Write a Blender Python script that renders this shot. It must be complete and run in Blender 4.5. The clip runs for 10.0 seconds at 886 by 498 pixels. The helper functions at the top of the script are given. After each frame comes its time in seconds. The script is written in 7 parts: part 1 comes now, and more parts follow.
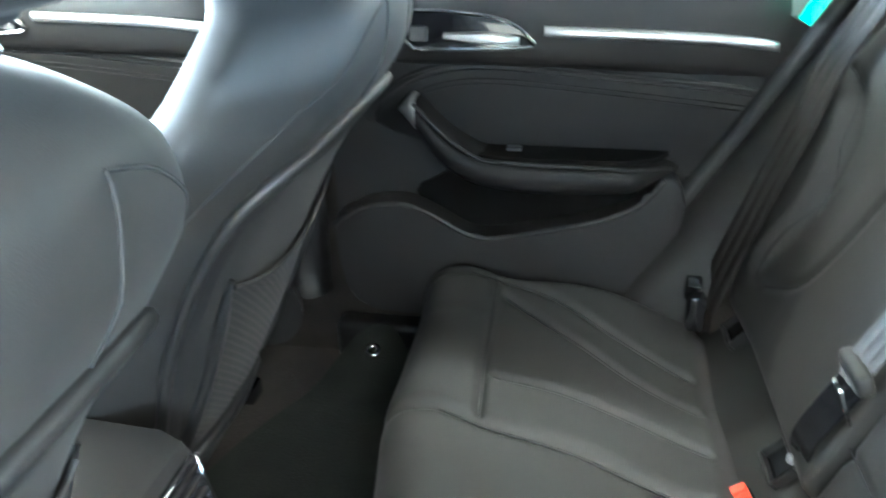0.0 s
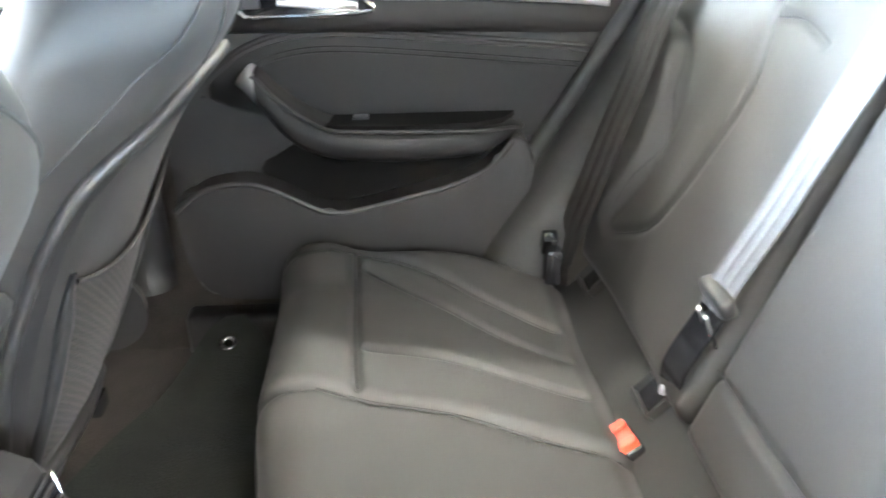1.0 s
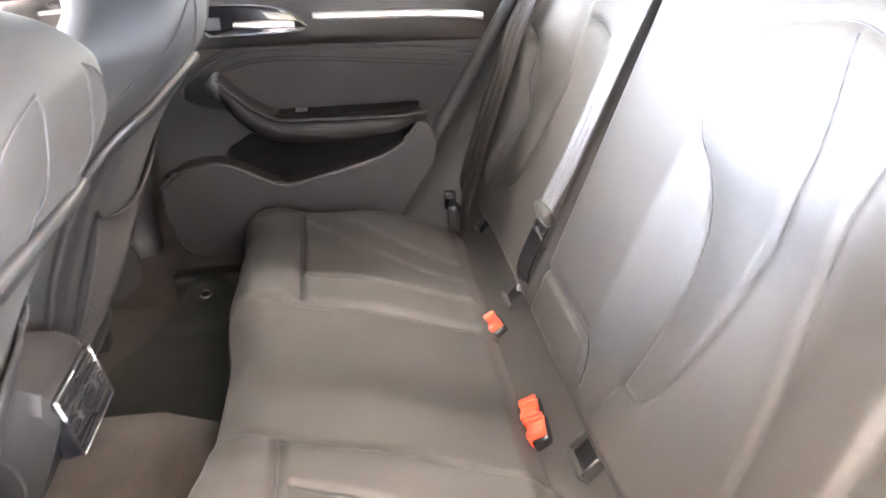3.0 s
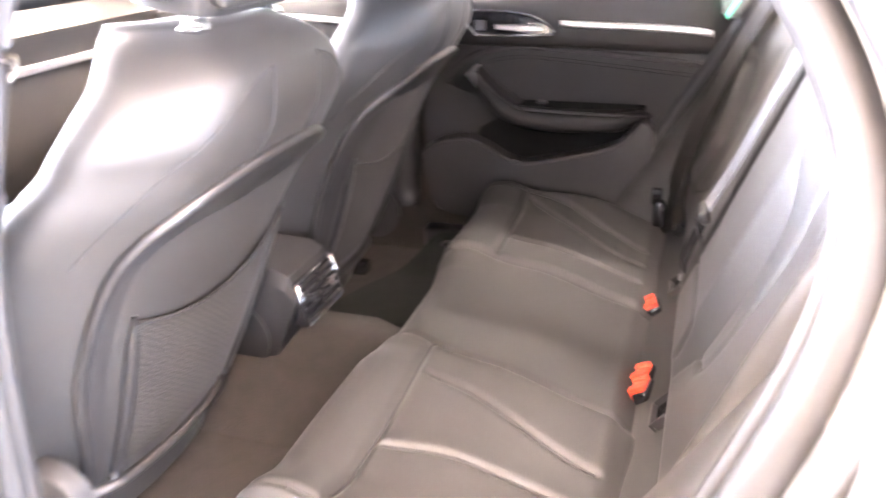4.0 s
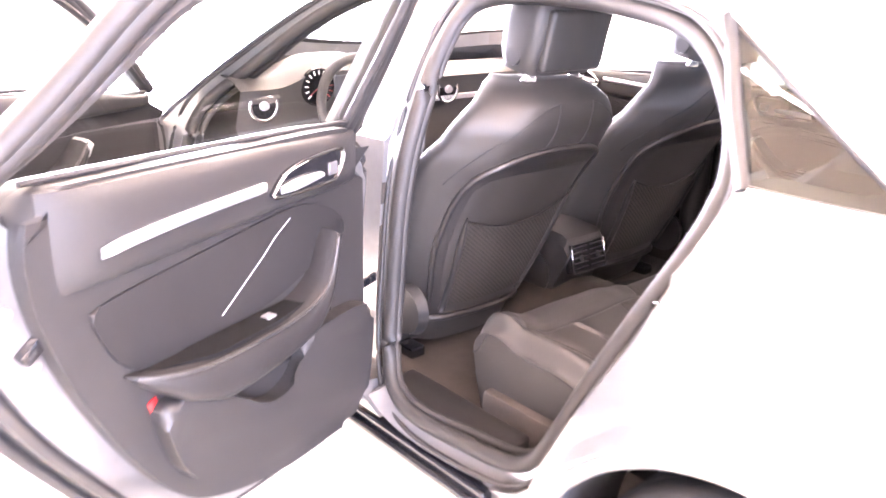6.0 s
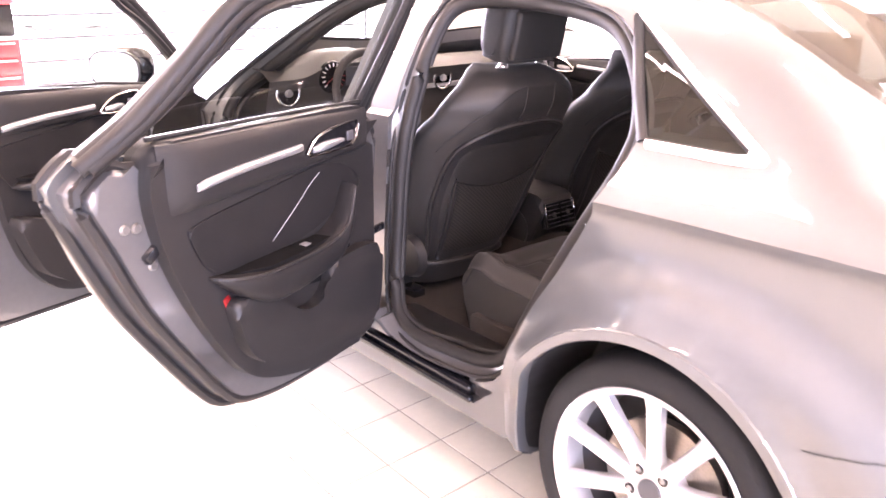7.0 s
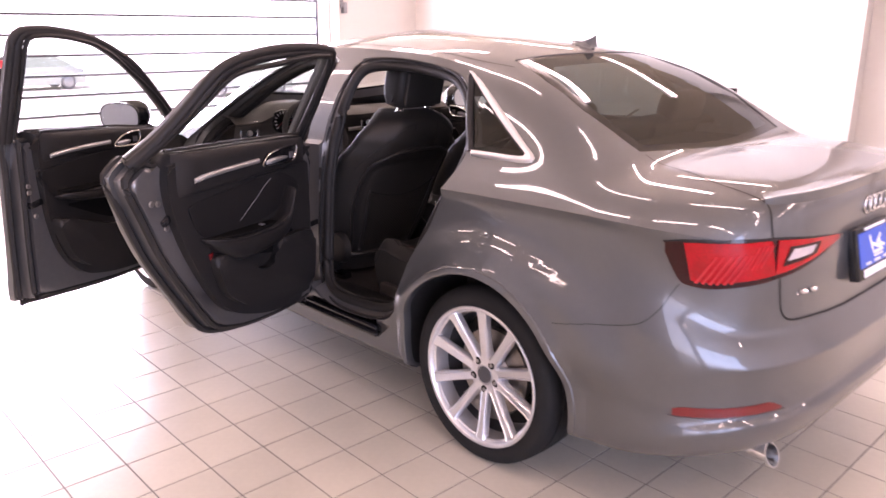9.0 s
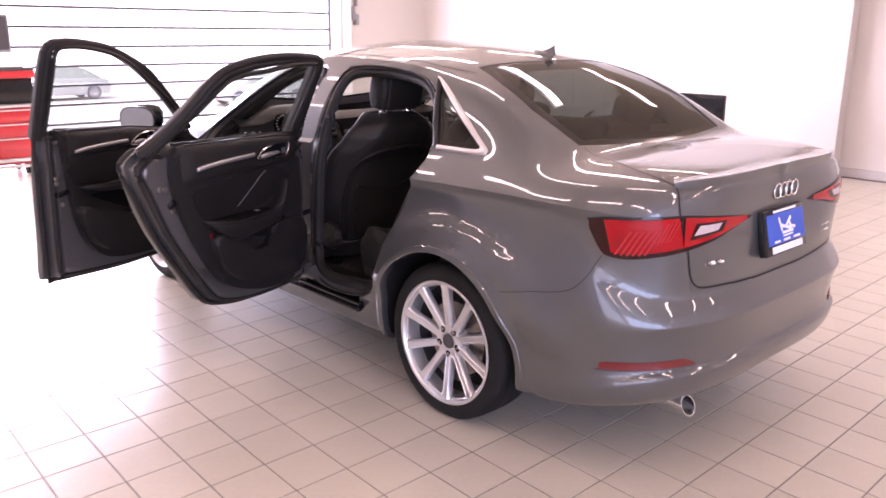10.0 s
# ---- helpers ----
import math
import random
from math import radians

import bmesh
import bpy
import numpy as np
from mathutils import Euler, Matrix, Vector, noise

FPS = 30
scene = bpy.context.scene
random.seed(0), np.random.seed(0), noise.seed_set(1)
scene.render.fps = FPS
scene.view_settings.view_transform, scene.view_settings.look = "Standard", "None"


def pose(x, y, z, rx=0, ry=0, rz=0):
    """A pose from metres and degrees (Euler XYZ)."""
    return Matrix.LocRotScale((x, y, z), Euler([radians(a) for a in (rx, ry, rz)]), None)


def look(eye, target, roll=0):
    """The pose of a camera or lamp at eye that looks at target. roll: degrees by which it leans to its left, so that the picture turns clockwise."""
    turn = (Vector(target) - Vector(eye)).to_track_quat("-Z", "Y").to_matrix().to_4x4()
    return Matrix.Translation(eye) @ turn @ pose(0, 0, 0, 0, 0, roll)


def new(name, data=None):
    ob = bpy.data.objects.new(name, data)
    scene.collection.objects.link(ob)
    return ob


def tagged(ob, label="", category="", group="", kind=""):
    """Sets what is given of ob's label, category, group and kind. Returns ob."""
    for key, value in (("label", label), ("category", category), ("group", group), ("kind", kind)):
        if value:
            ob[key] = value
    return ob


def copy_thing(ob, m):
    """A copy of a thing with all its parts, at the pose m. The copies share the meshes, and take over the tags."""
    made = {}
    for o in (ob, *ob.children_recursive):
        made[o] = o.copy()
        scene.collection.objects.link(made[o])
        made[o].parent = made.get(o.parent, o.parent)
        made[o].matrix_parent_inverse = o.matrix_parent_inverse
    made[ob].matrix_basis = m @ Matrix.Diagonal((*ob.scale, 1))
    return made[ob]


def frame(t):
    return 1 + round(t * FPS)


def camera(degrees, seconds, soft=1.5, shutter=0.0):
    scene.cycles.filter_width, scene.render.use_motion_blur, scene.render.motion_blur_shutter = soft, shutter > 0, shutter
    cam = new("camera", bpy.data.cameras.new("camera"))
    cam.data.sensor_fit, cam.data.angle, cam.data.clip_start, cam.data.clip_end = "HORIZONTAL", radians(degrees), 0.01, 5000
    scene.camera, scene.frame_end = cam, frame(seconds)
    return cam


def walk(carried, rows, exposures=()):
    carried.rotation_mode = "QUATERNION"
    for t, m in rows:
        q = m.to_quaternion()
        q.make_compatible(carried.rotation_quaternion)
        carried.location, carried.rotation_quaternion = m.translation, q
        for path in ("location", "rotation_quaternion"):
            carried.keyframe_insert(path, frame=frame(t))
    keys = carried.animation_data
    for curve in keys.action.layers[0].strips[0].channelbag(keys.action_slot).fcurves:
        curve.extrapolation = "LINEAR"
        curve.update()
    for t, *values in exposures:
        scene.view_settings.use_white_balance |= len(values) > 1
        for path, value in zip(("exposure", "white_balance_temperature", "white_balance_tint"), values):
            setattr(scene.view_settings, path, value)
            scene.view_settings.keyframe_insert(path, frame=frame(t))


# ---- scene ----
cam = camera(57.4, 10.0, soft=1.6, shutter=0.6)
PATH = [
    (0, (-0.612, 0.618, 1.211), (1.18, 0.911, 0.374), -0.6),
    (0.5, (-0.593, 0.652, 1.177), (1.204, 0.716, 0.303), 0.1),
    (1, (-0.598, 0.665, 1.17), (1.202, 0.539, 0.309), -0.4),
    (1.5, (-0.638, 0.662, 1.176), (1.157, 0.371, 0.344), -1.1),
    (2, (-0.741, 0.643, 1.182), (1.06, 0.325, 0.371), -1.7),
    (2.2, (-0.791, 0.633, 1.177), (1.013, 0.339, 0.365), -2.0),
    (3.3, (-1.106, 0.552, 1.231), (0.722, 0.498, 0.422), -2.1),
    (3.5, (-1.151, 0.499, 1.235), (0.675, 0.613, 0.426), -2.5),
    (4, (-1.288, 0.325, 1.267), (0.455, 0.905, 0.477), -1.7),
    (4.5, (-1.447, 0.195, 1.305), (0.188, 1.075, 0.563), -1.1),
    (5, (-1.647, 0.051, 1.301), (-0.133, 1.166, 0.619), -0.5),
    (5.5, (-1.769, -0.147, 1.353), (-0.439, 1.187, 0.682), 0.2),
    (5.7, (-1.817, -0.261, 1.369), (-0.536, 1.126, 0.711), 2.1),
    (6.8, (-2.146, -0.751, 1.421), (-0.904, 0.669, 0.758), 1.3),
    (7, (-2.212, -0.831, 1.436), (-0.96, 0.577, 0.765), 0.9),
    (7.5, (-2.337, -1.061, 1.448), (-1.102, 0.38, 0.817), 0.3),
    (8, (-2.471, -1.366, 1.472), (-1.214, 0.071, 0.877), 0.7),
    (8.5, (-2.601, -1.561, 1.484), (-1.307, -0.146, 0.915), 0.0),
    (9, (-2.779, -1.764, 1.51), (-1.432, -0.388, 0.97), 0.6),
    (9.5, (-2.849, -1.967, 1.497), (-1.493, -0.597, 0.963), 0.2),
    (10, (-2.931, -2.214, 1.517), (-1.616, -0.798, 1.0), 0.4),
]
EXPOSURES = [(0.0, 5.45, 5450, 2), (0.5, 6.1, 5800, 7), (1.0, 6.45, 6050, 11), (2.2, 6.5, 6350, 17), (3.3, 6.22, 6650, 26), (4.5, 6.0, 6750, 36), (5.5, 5.6, 6700, 41), (6.2, 4.85, 6800, 43), (7.0, 3.45, 6950, 47), (7.5, 2.3, 7000, 49), (8.5, 1.50, 6950, 50), (9.0, 1.28, 6900, 50), (9.5, 1.12, 6850, 50), (10.0, 0.97, 6800, 51)]
walk(cam, [(t, look(eye, target, roll)) for t, eye, target, roll in PATH], EXPOSURES)

# ---- daylight and lamps ----
world = bpy.data.worlds.new("world")
scene.world = world
world.use_nodes = True
wn = world.node_tree
sky = wn.nodes.new("ShaderNodeTexSky")
sky.sky_type = "NISHITA"
sky.sun_disc = False
sky.sun_elevation, sky.sun_rotation = radians(56), radians(-88)
wn.links.new(sky.outputs[0], wn.nodes["Background"].inputs[0])
wn.nodes["Background"].inputs[1].default_value = 0.12

sun_data = bpy.data.lights.new("sun", "SUN")
sun_data.energy, sun_data.angle, sun_data.color = 5.0, radians(0.6), (1.0, 0.96, 0.9)
sun = new("sun", sun_data)
sun.matrix_world = look((-10, 6.35, 15), (0, 6, 0))

ROOM_X0, ROOM_X1, ROOM_Y0, ROOM_Y1, ROOM_Z = -7.0, 6.4, -7.0, 8.3, 3.7


def area_light(name, eye, target, sx, sy, power, color):
    d = bpy.data.lights.new(name, "AREA")
    d.shape, d.size, d.size_y, d.energy, d.color = "RECTANGLE", sx, sy, power, color
    o = new(name, d)
    o.matrix_world = look(eye, target)
    return o


# daylight that comes in through the glazed front door and the shop window
area_light("door_daylight", (0.8, ROOM_Y1 + 0.25, 1.6), (0.8, 0, 1.2), 7.2, 3.0, 1250, (0.76, 0.89, 1.0))
area_light("window_daylight", (-3.7, ROOM_Y0 - 0.25, 1.7), (-3.7, 0, 1.3), 5.4, 2.8, 190, (0.52, 0.75, 1.0))
area_light("side_window_daylight", (ROOM_X0 - 0.25, -4.8, 1.7), (0, -4.8, 1.4), 3.4, 2.8, 50, (0.70, 0.85, 1.0))


# ---- materials ----
def material(name, color, rough=0.5, metal=0.0, noise_scale=0.0, vary=0.0, bump=0.0, bump_scale=200.0,
             coat=0.0, spec=0.5, sheen=0.0, random_vary=0.0, rough_vary=0.0, detail=4.0):
    """A principled material with colour variation at two scales, fine relief and uneven gloss."""
    m = bpy.data.materials.new(name)
    m.use_nodes = True
    nt = m.node_tree
    n, l = nt.nodes, nt.links
    b = n["Principled BSDF"]
    b.inputs["Base Color"].default_value = (*color, 1)
    b.inputs["Roughness"].default_value = rough
    b.inputs["Metallic"].default_value = metal
    b.inputs["Specular IOR Level"].default_value = spec
    b.inputs["Coat Weight"].default_value = coat
    b.inputs["Coat Roughness"].default_value = 0.03
    if sheen:
        b.inputs["Sheen Weight"].default_value = sheen
        b.inputs["Sheen Roughness"].default_value = 0.4
    tc = n.new("ShaderNodeTexCoord")
    if vary or rough_vary:
        t1 = n.new("ShaderNodeTexNoise")
        t1.inputs["Scale"].default_value = noise_scale or 6.0
        t1.inputs["Detail"].default_value = detail
        t2 = n.new("ShaderNodeTexNoise")
        t2.inputs["Scale"].default_value = (noise_scale or 6.0) * 14
        t2.inputs["Detail"].default_value = 2.0
        l.new(tc.outputs["Object"], t1.inputs["Vector"])
        l.new(tc.outputs["Object"], t2.inputs["Vector"])
        mix = n.new("ShaderNodeMix")
        mix.data_type = "FLOAT"
        mix.inputs[0].default_value = 0.4
        l.new(t1.outputs["Fac"], mix.inputs[2])
        l.new(t2.outputs["Fac"], mix.inputs[3])
        ramp = n.new("ShaderNodeValToRGB")
        lo = tuple(c * (1 - vary) for c in color)
        hi = tuple(min(1, c * (1 + vary)) for c in color)
        ramp.color_ramp.elements[0].position, ramp.color_ramp.elements[1].position = 0.3, 0.7
        ramp.color_ramp.elements[0].color = (*lo, 1)
        ramp.color_ramp.elements[1].color = (*hi, 1)
        l.new(mix.outputs[0], ramp.inputs[0])
        out = ramp.outputs[0]
        if random_vary:
            info = n.new("ShaderNodeObjectInfo")
            hsv = n.new("ShaderNodeHueSaturation")
            mr = n.new("ShaderNodeMapRange")
            mr.inputs[3].default_value, mr.inputs[4].default_value = 1 - random_vary, 1 + random_vary
            l.new(info.outputs["Random"], mr.inputs[0])
            l.new(mr.outputs[0], hsv.inputs["Value"])
            l.new(out, hsv.inputs["Color"])
            out = hsv.outputs[0]
        l.new(out, b.inputs["Base Color"])
        if rough_vary:
            rr = n.new("ShaderNodeMapRange")
            rr.inputs[3].default_value, rr.inputs[4].default_value = max(0.02, rough - rough_vary), min(1, rough + rough_vary)
            l.new(mix.outputs[0], rr.inputs[0])
            l.new(rr.outputs[0], b.inputs["Roughness"])
    if bump:
        vo = n.new("ShaderNodeTexVoronoi")
        vo.inputs["Scale"].default_value = bump_scale
        l.new(tc.outputs["Object"], vo.inputs["Vector"])
        bp = n.new("ShaderNodeBump")
        bp.inputs["Strength"].default_value = bump
        bp.inputs["Distance"].default_value = 0.001
        l.new(vo.outputs["Distance"], bp.inputs["Height"])
        l.new(bp.outputs[0], b.inputs["Normal"])
    return m


def glass_material(name, color, rough=0.0):
    m = bpy.data.materials.new(name)
    m.use_nodes = True
    nt = m.node_tree
    n, l = nt.nodes, nt.links
    n.remove(n["Principled BSDF"])
    out = n["Material Output"]
    tr = n.new("ShaderNodeBsdfTransparent")
    tr.inputs[0].default_value = (*color, 1)
    gl = n.new("ShaderNodeBsdfGlossy")
    gl.inputs["Roughness"].default_value = rough
    lw = n.new("ShaderNodeLayerWeight")
    lw.inputs[0].default_value = 0.5
    pw = n.new("ShaderNodeMath")
    pw.operation = "POWER"
    pw.inputs[1].default_value = 4.0
    l.new(lw.outputs["Facing"], pw.inputs[0])
    fr = n.new("ShaderNodeMath")
    fr.operation = "MULTIPLY_ADD"
    fr.inputs[1].default_value, fr.inputs[2].default_value = 0.85, 0.06
    l.new(pw.outputs[0], fr.inputs[0])
    mx = n.new("ShaderNodeMixShader")
    l.new(fr.outputs[0], mx.inputs[0])
    l.new(tr.outputs[0], mx.inputs[1])
    l.new(gl.outputs[0], mx.inputs[2])
    l.new(mx.outputs[0], out.inputs[0])
    return m


def emission_material(name, color, strength):
    m = bpy.data.materials.new(name)
    m.use_nodes = True
    b = m.node_tree.nodes["Principled BSDF"]
    b.inputs["Base Color"].default_value = (*color, 1)
    b.inputs["Emission Color"].default_value = (*color, 1)
    b.inputs["Emission Strength"].default_value = strength
    return m


PAINT = material("grey_metallic_paint", (0.099, 0.1045, 0.108), 0.40, 0.62, 3.0, 0.03, 0.03, 2600, coat=1.0)
PAINT.node_tree.nodes["Principled BSDF"].inputs["Coat Roughness"].default_value = 0.006
PAINT.node_tree.nodes["Principled BSDF"].inputs["Coat IOR"].default_value = 1.6
JAMB = material("jamb_paint", (0.135, 0.133, 0.132), 0.28, 0.6, 4.0, 0.08, 0.05, 1500, coat=0.9)
LEATHER = material("black_leather", (0.0128, 0.0116, 0.0103), 0.60, 0, 9.0, 0.14, 0.10, 800, rough_vary=0.05, spec=0.52, sheen=0.02)
DOOR_LEATHER = material("door_leather", (0.0100, 0.0094, 0.0094), 0.50, 0, 9.0, 0.12, 0.10, 800, rough_vary=0.05, spec=0.18)
LEATHER_PERF = material("perforated_leather", (0.012, 0.012, 0.013), 0.55, 0, 12.0, 0.2, 0.6, 300, rough_vary=0.06)
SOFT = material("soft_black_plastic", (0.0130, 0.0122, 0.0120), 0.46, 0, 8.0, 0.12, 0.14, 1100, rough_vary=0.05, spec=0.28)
HARD = material("hard_dark_plastic", (0.015, 0.0142, 0.0138), 0.42, 0, 8.0, 0.10, 0.10, 1200, rough_vary=0.05, spec=0.4)
GLOSS_BLACK = material("gloss_black", (0.008, 0.008, 0.009), 0.12, 0, 8.0, 0.1)
RUBBER = material("rubber_seal", (0.0115, 0.0105, 0.0098), 0.62, 0, 12.0, 0.15, 0.04, 600, spec=0.35)
DASH = material("dashboard_skin", (0.030, 0.027, 0.024), 0.50, 0, 8.0, 0.12, 0.3, 700, rough_vary=0.05, spec=0.5)
STITCH = material("grey_stitching", (0.016, 0.016, 0.016), 0.7, spec=0.2)
SEAM = material("seam_shadow_thread", (0.012, 0.012, 0.012), 0.8)
CARPET = material("grey_carpet", (0.026, 0.0215, 0.018), 0.95, 0, 25.0, 0.3, 1.0, 350, sheen=0.04, spec=0.2)
# near-black that stands for the shade in door pockets and armrest recesses
RECESS_SHADE = material("recess_shade_black", (0.0045, 0.0043, 0.0042), 0.95, 0, 25.0, 0.2, 0.5, 500, spec=0.08)
MAT_FELT = material("black_floor_mat", (0.011, 0.012, 0.0098), 0.95, 0, 25.0, 0.3, 1.0, 400, sheen=0.03, spec=0.2)
LINER = material("light_headliner", (0.11, 0.106, 0.10), 0.9, 0, 10.0, 0.06, 0.5, 500)
CHROME = material("chrome", (0.82, 0.82, 0.83), 0.12, 1.0, 20.0, 0.03)
ALU = material("brushed_aluminium", (0.58, 0.58, 0.59), 0.38, 0.9, 30.0, 0.02, rough_vary=0.02)
RIM_METAL = material("silver_rim_paint", (0.66, 0.66, 0.67), 0.30, 0.74, 10.0, 0.05, coat=0.6, rough_vary=0.05)
STEEL = material("worn_steel", (0.35, 0.34, 0.33), 0.4, 1.0, 20.0, 0.2, rough_vary=0.12)
DISC = material("brake_disc_steel", (0.30, 0.27, 0.24), 0.42, 1.0, 18.0, 0.3, rough_vary=0.1)
TYRE = material("tyre_rubber", (0.011, 0.011, 0.011), 0.75, 0, 10.0, 0.25, 0.3, 250, rough_vary=0.08, spec=0.25)
ORANGE = material("orange_red_plastic", (0.62, 0.045, 0.014), 0.38, 0, 8.0, 0.06)
BELT_DARK = material("dark_belt_webbing", (0.011, 0.0092, 0.0082), 0.6, 0, 60.0, 0.15, 0.5, 700, spec=0.25)
WEBBING = material("grey_belt_webbing", (0.050, 0.050, 0.053), 0.55, 0, 60.0, 0.12, 0.6, 700)
RED_LENS = material("red_lamp_lens", (0.37, 0.002, 0.005), 0.14, 0, 14.0, 0.35, coat=0.5, spec=0.2)
DEEP_RED = material("deep_red_lamp_lens", (0.026, 0.001, 0.002), 0.12, 0, 14.0, 0.1, coat=0.2, spec=0.3)
PALE_LENS = material("pale_lamp_lens", (0.50, 0.42, 0.41), 0.2, 0, 30.0, 0.15, coat=0.3)
CLEAR_LENS = material("clear_lamp_lens", (0.50, 0.030, 0.034), 0.14, 0, 30.0, 0.15, coat=0.08, spec=0.2)
RED_CARD = material("red_reflector", (0.15, 0.004, 0.004), 0.3, 0, 30.0, 0.1, coat=0.5)
WHITE_PAINT = material("white_wall_paint", (0.56, 0.53, 0.49), 0.65, 0, 1.4, 0.025, 0.15, 120)
WALL_GREY = material("grey_wall_paint", (0.25, 0.25, 0.25), 0.65, 0, 1.4, 0.03, 0.15, 120)
CEILING = material("ceiling_paint", (0.36, 0.29, 0.205), 0.8, 0, 1.4, 0.03)
BASE = material("grey_baseboard", (0.42, 0.40, 0.38), 0.55, 0, 3.0, 0.08)
GROUT = material("grey_grout", (0.15, 0.135, 0.127), 0.85, 0, 6.0, 0.18, 0.4, 300)
TILE = material("beige_floor_tile", (0.51, 0.48, 0.40), 0.30, 0, 3.0, 0.06, 0.08, 90, random_vary=0.035, rough_vary=0.07)
TILE_REST = TILE.copy()
TILE_REST.name = "beige_floor_tile_rest"
_nt = TILE_REST.node_tree
_geo = _nt.nodes.new("ShaderNodeNewGeometry")
for _n in list(_nt.nodes):
    if _n.type == "OBJECT_INFO":
        for _l in list(_n.outputs["Random"].links):
            _nt.links.new(_geo.outputs["Random Per Island"], _l.to_socket)
FRAME_DARK = material("dark_door_rail", (0.06, 0.06, 0.065), 0.4, 0.4, 5.0, 0.1)
FRAME_WHITE = material("white_door_frame", (0.80, 0.80, 0.78), 0.45, 0, 4.0, 0.05)
CABINET_RED = material("red_cabinet_enamel", (0.55, 0.02, 0.025), 0.28, 0, 4.0, 0.08, coat=0.5)
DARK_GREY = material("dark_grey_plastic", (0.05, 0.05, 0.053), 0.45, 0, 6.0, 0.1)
MID_GREY = material("mid_grey_plastic", (0.22, 0.22, 0.23), 0.45, 0, 6.0, 0.08)
PLATE_BLUE = material("blue_plate", (0.02, 0.09, 0.48), 0.35, 0, 9.0, 0.04)
WHITE_INK = material("white_ink", (0.80, 0.80, 0.80), 0.5)
LAMP_GLOW = emission_material("lamp_tube_glow", (1.0, 0.90, 0.77), 10.5)
CAR_GLASS = glass_material("car_glass", (0.80, 0.84, 0.82))
TINT_GLASS = glass_material("tinted_car_glass", (0.24, 0.27, 0.26))
DARK_GLASS = glass_material("dark_rear_glass", (0.20, 0.235, 0.22))
CLEAR_GLASS = glass_material("clear_glass", (0.93, 0.95, 0.95))
MIRROR_GLASS = material("mirror_glass", (0.74, 0.75, 0.77), 0.02, 1.0)
ASPHALT = material("pale_concrete", (0.48, 0.47, 0.45), 0.9, 0, 2.0, 0.2, 0.6, 120)


# ---- small builders ----
def link_mesh(name, bm, mat, parent=None, smooth=40, label=""):
    me = bpy.data.meshes.new(name)
    if smooth:
        for f in bm.faces:
            f.smooth = True
        lim = radians(smooth)
        for e in bm.edges:
            if len(e.link_faces) == 2 and e.calc_face_angle(0) > lim:
                e.smooth = False
    bm.to_mesh(me)
    bm.free()
    for m in (mat if isinstance(mat, (list, tuple)) else [mat]):
        me.materials.append(m)
    ob = new(name, me)
    if parent is not None:
        ob.parent = parent
    if label:
        ob["label"] = label
    return ob


def part(name, bm, mat, parent, label="", smooth=40):
    return link_mesh(name, bm, mat, parent, smooth, label)


def box(bm, x0, x1, y0, y1, z0, z1, bevel=0.0, seg=2, m=None):
    r = bmesh.ops.create_cube(bm, size=1.0)
    vs = r["verts"]
    for v in vs:
        v.co = Vector((x0 + (v.co.x + 0.5) * (x1 - x0), y0 + (v.co.y + 0.5) * (y1 - y0), z0 + (v.co.z + 0.5) * (z1 - z0)))
    es = list({e for v in vs for e in v.link_edges})
    if bevel:
        r = bmesh.ops.bevel(bm, geom=es, offset=bevel, segments=seg, affect="EDGES", profile=0.5)
        vs = list({v for f in r["faces"] for v in f.verts} | {v for v in vs if v.is_valid})
    if m is not None:
        bmesh.ops.transform(bm, matrix=m, verts=vs)
    return vs


def cyl(bm, r0, r1, depth, seg, m, caps=True):
    """A cone or cylinder along z from 0 to depth, placed by m."""
    r = bmesh.ops.create_cone(bm, cap_ends=caps, segments=seg, radius1=r0, radius2=r1, depth=depth)
    bmesh.ops.translate(bm, verts=r["verts"], vec=(0, 0, depth / 2))
    bmesh.ops.transform(bm, matrix=m, verts=r["verts"])
    return r["verts"]


def grid(bm, rows, close_u=False, close_v=False, mat=0):
    """Faces over a table of points."""
    vs = [[bm.verts.new(p) for p in row] for row in rows]
    nu, nv = len(vs), len(vs[0])
    fs = []
    for i in range(nu if close_u else nu - 1):
        for j in range(nv if close_v else nv - 1):
            q = [vs[i][j], vs[(i + 1) % nu][j], vs[(i + 1) % nu][(j + 1) % nv], vs[i][(j + 1) % nv]]
            try:
                f = bm.faces.new(q)
                f.material_index = mat
                fs.append(f)
            except ValueError:
                pass
    return vs


def tube(bm, pts, radius, seg=8, closed=False, flat=1.0, caps=True, up=(0, 0, 1)):
    """A round or flattened bar swept along points."""
    pts = [Vector(p) for p in pts]
    n = len(pts)
    rows = []
    for i, p in enumerate(pts):
        a = pts[(i - 1) % n] if closed or i else pts[0]
        b = pts[(i + 1) % n] if closed or i < n - 1 else pts[-1]
        t = (b - a).normalized()
        u = Vector(up)
        if abs(t.dot(u)) > 0.95:
            u = Vector((1, 0, 0)) if abs(t.x) < 0.9 else Vector((0, 1, 0))
        s = t.cross(u).normalized()
        w = s.cross(t).normalized()
        r = radius[i] if isinstance(radius, (list, tuple)) else radius
        rows.append([p + s * math.cos(k * 2 * math.pi / seg) * r * flat + w * math.sin(k * 2 * math.pi / seg) * r for k in range(seg)])
    vs = grid(bm, rows, close_u=closed, close_v=True)
    if caps and not closed:
        bm.faces.new(list(reversed(vs[0])))
        bm.faces.new(vs[-1])
    return vs


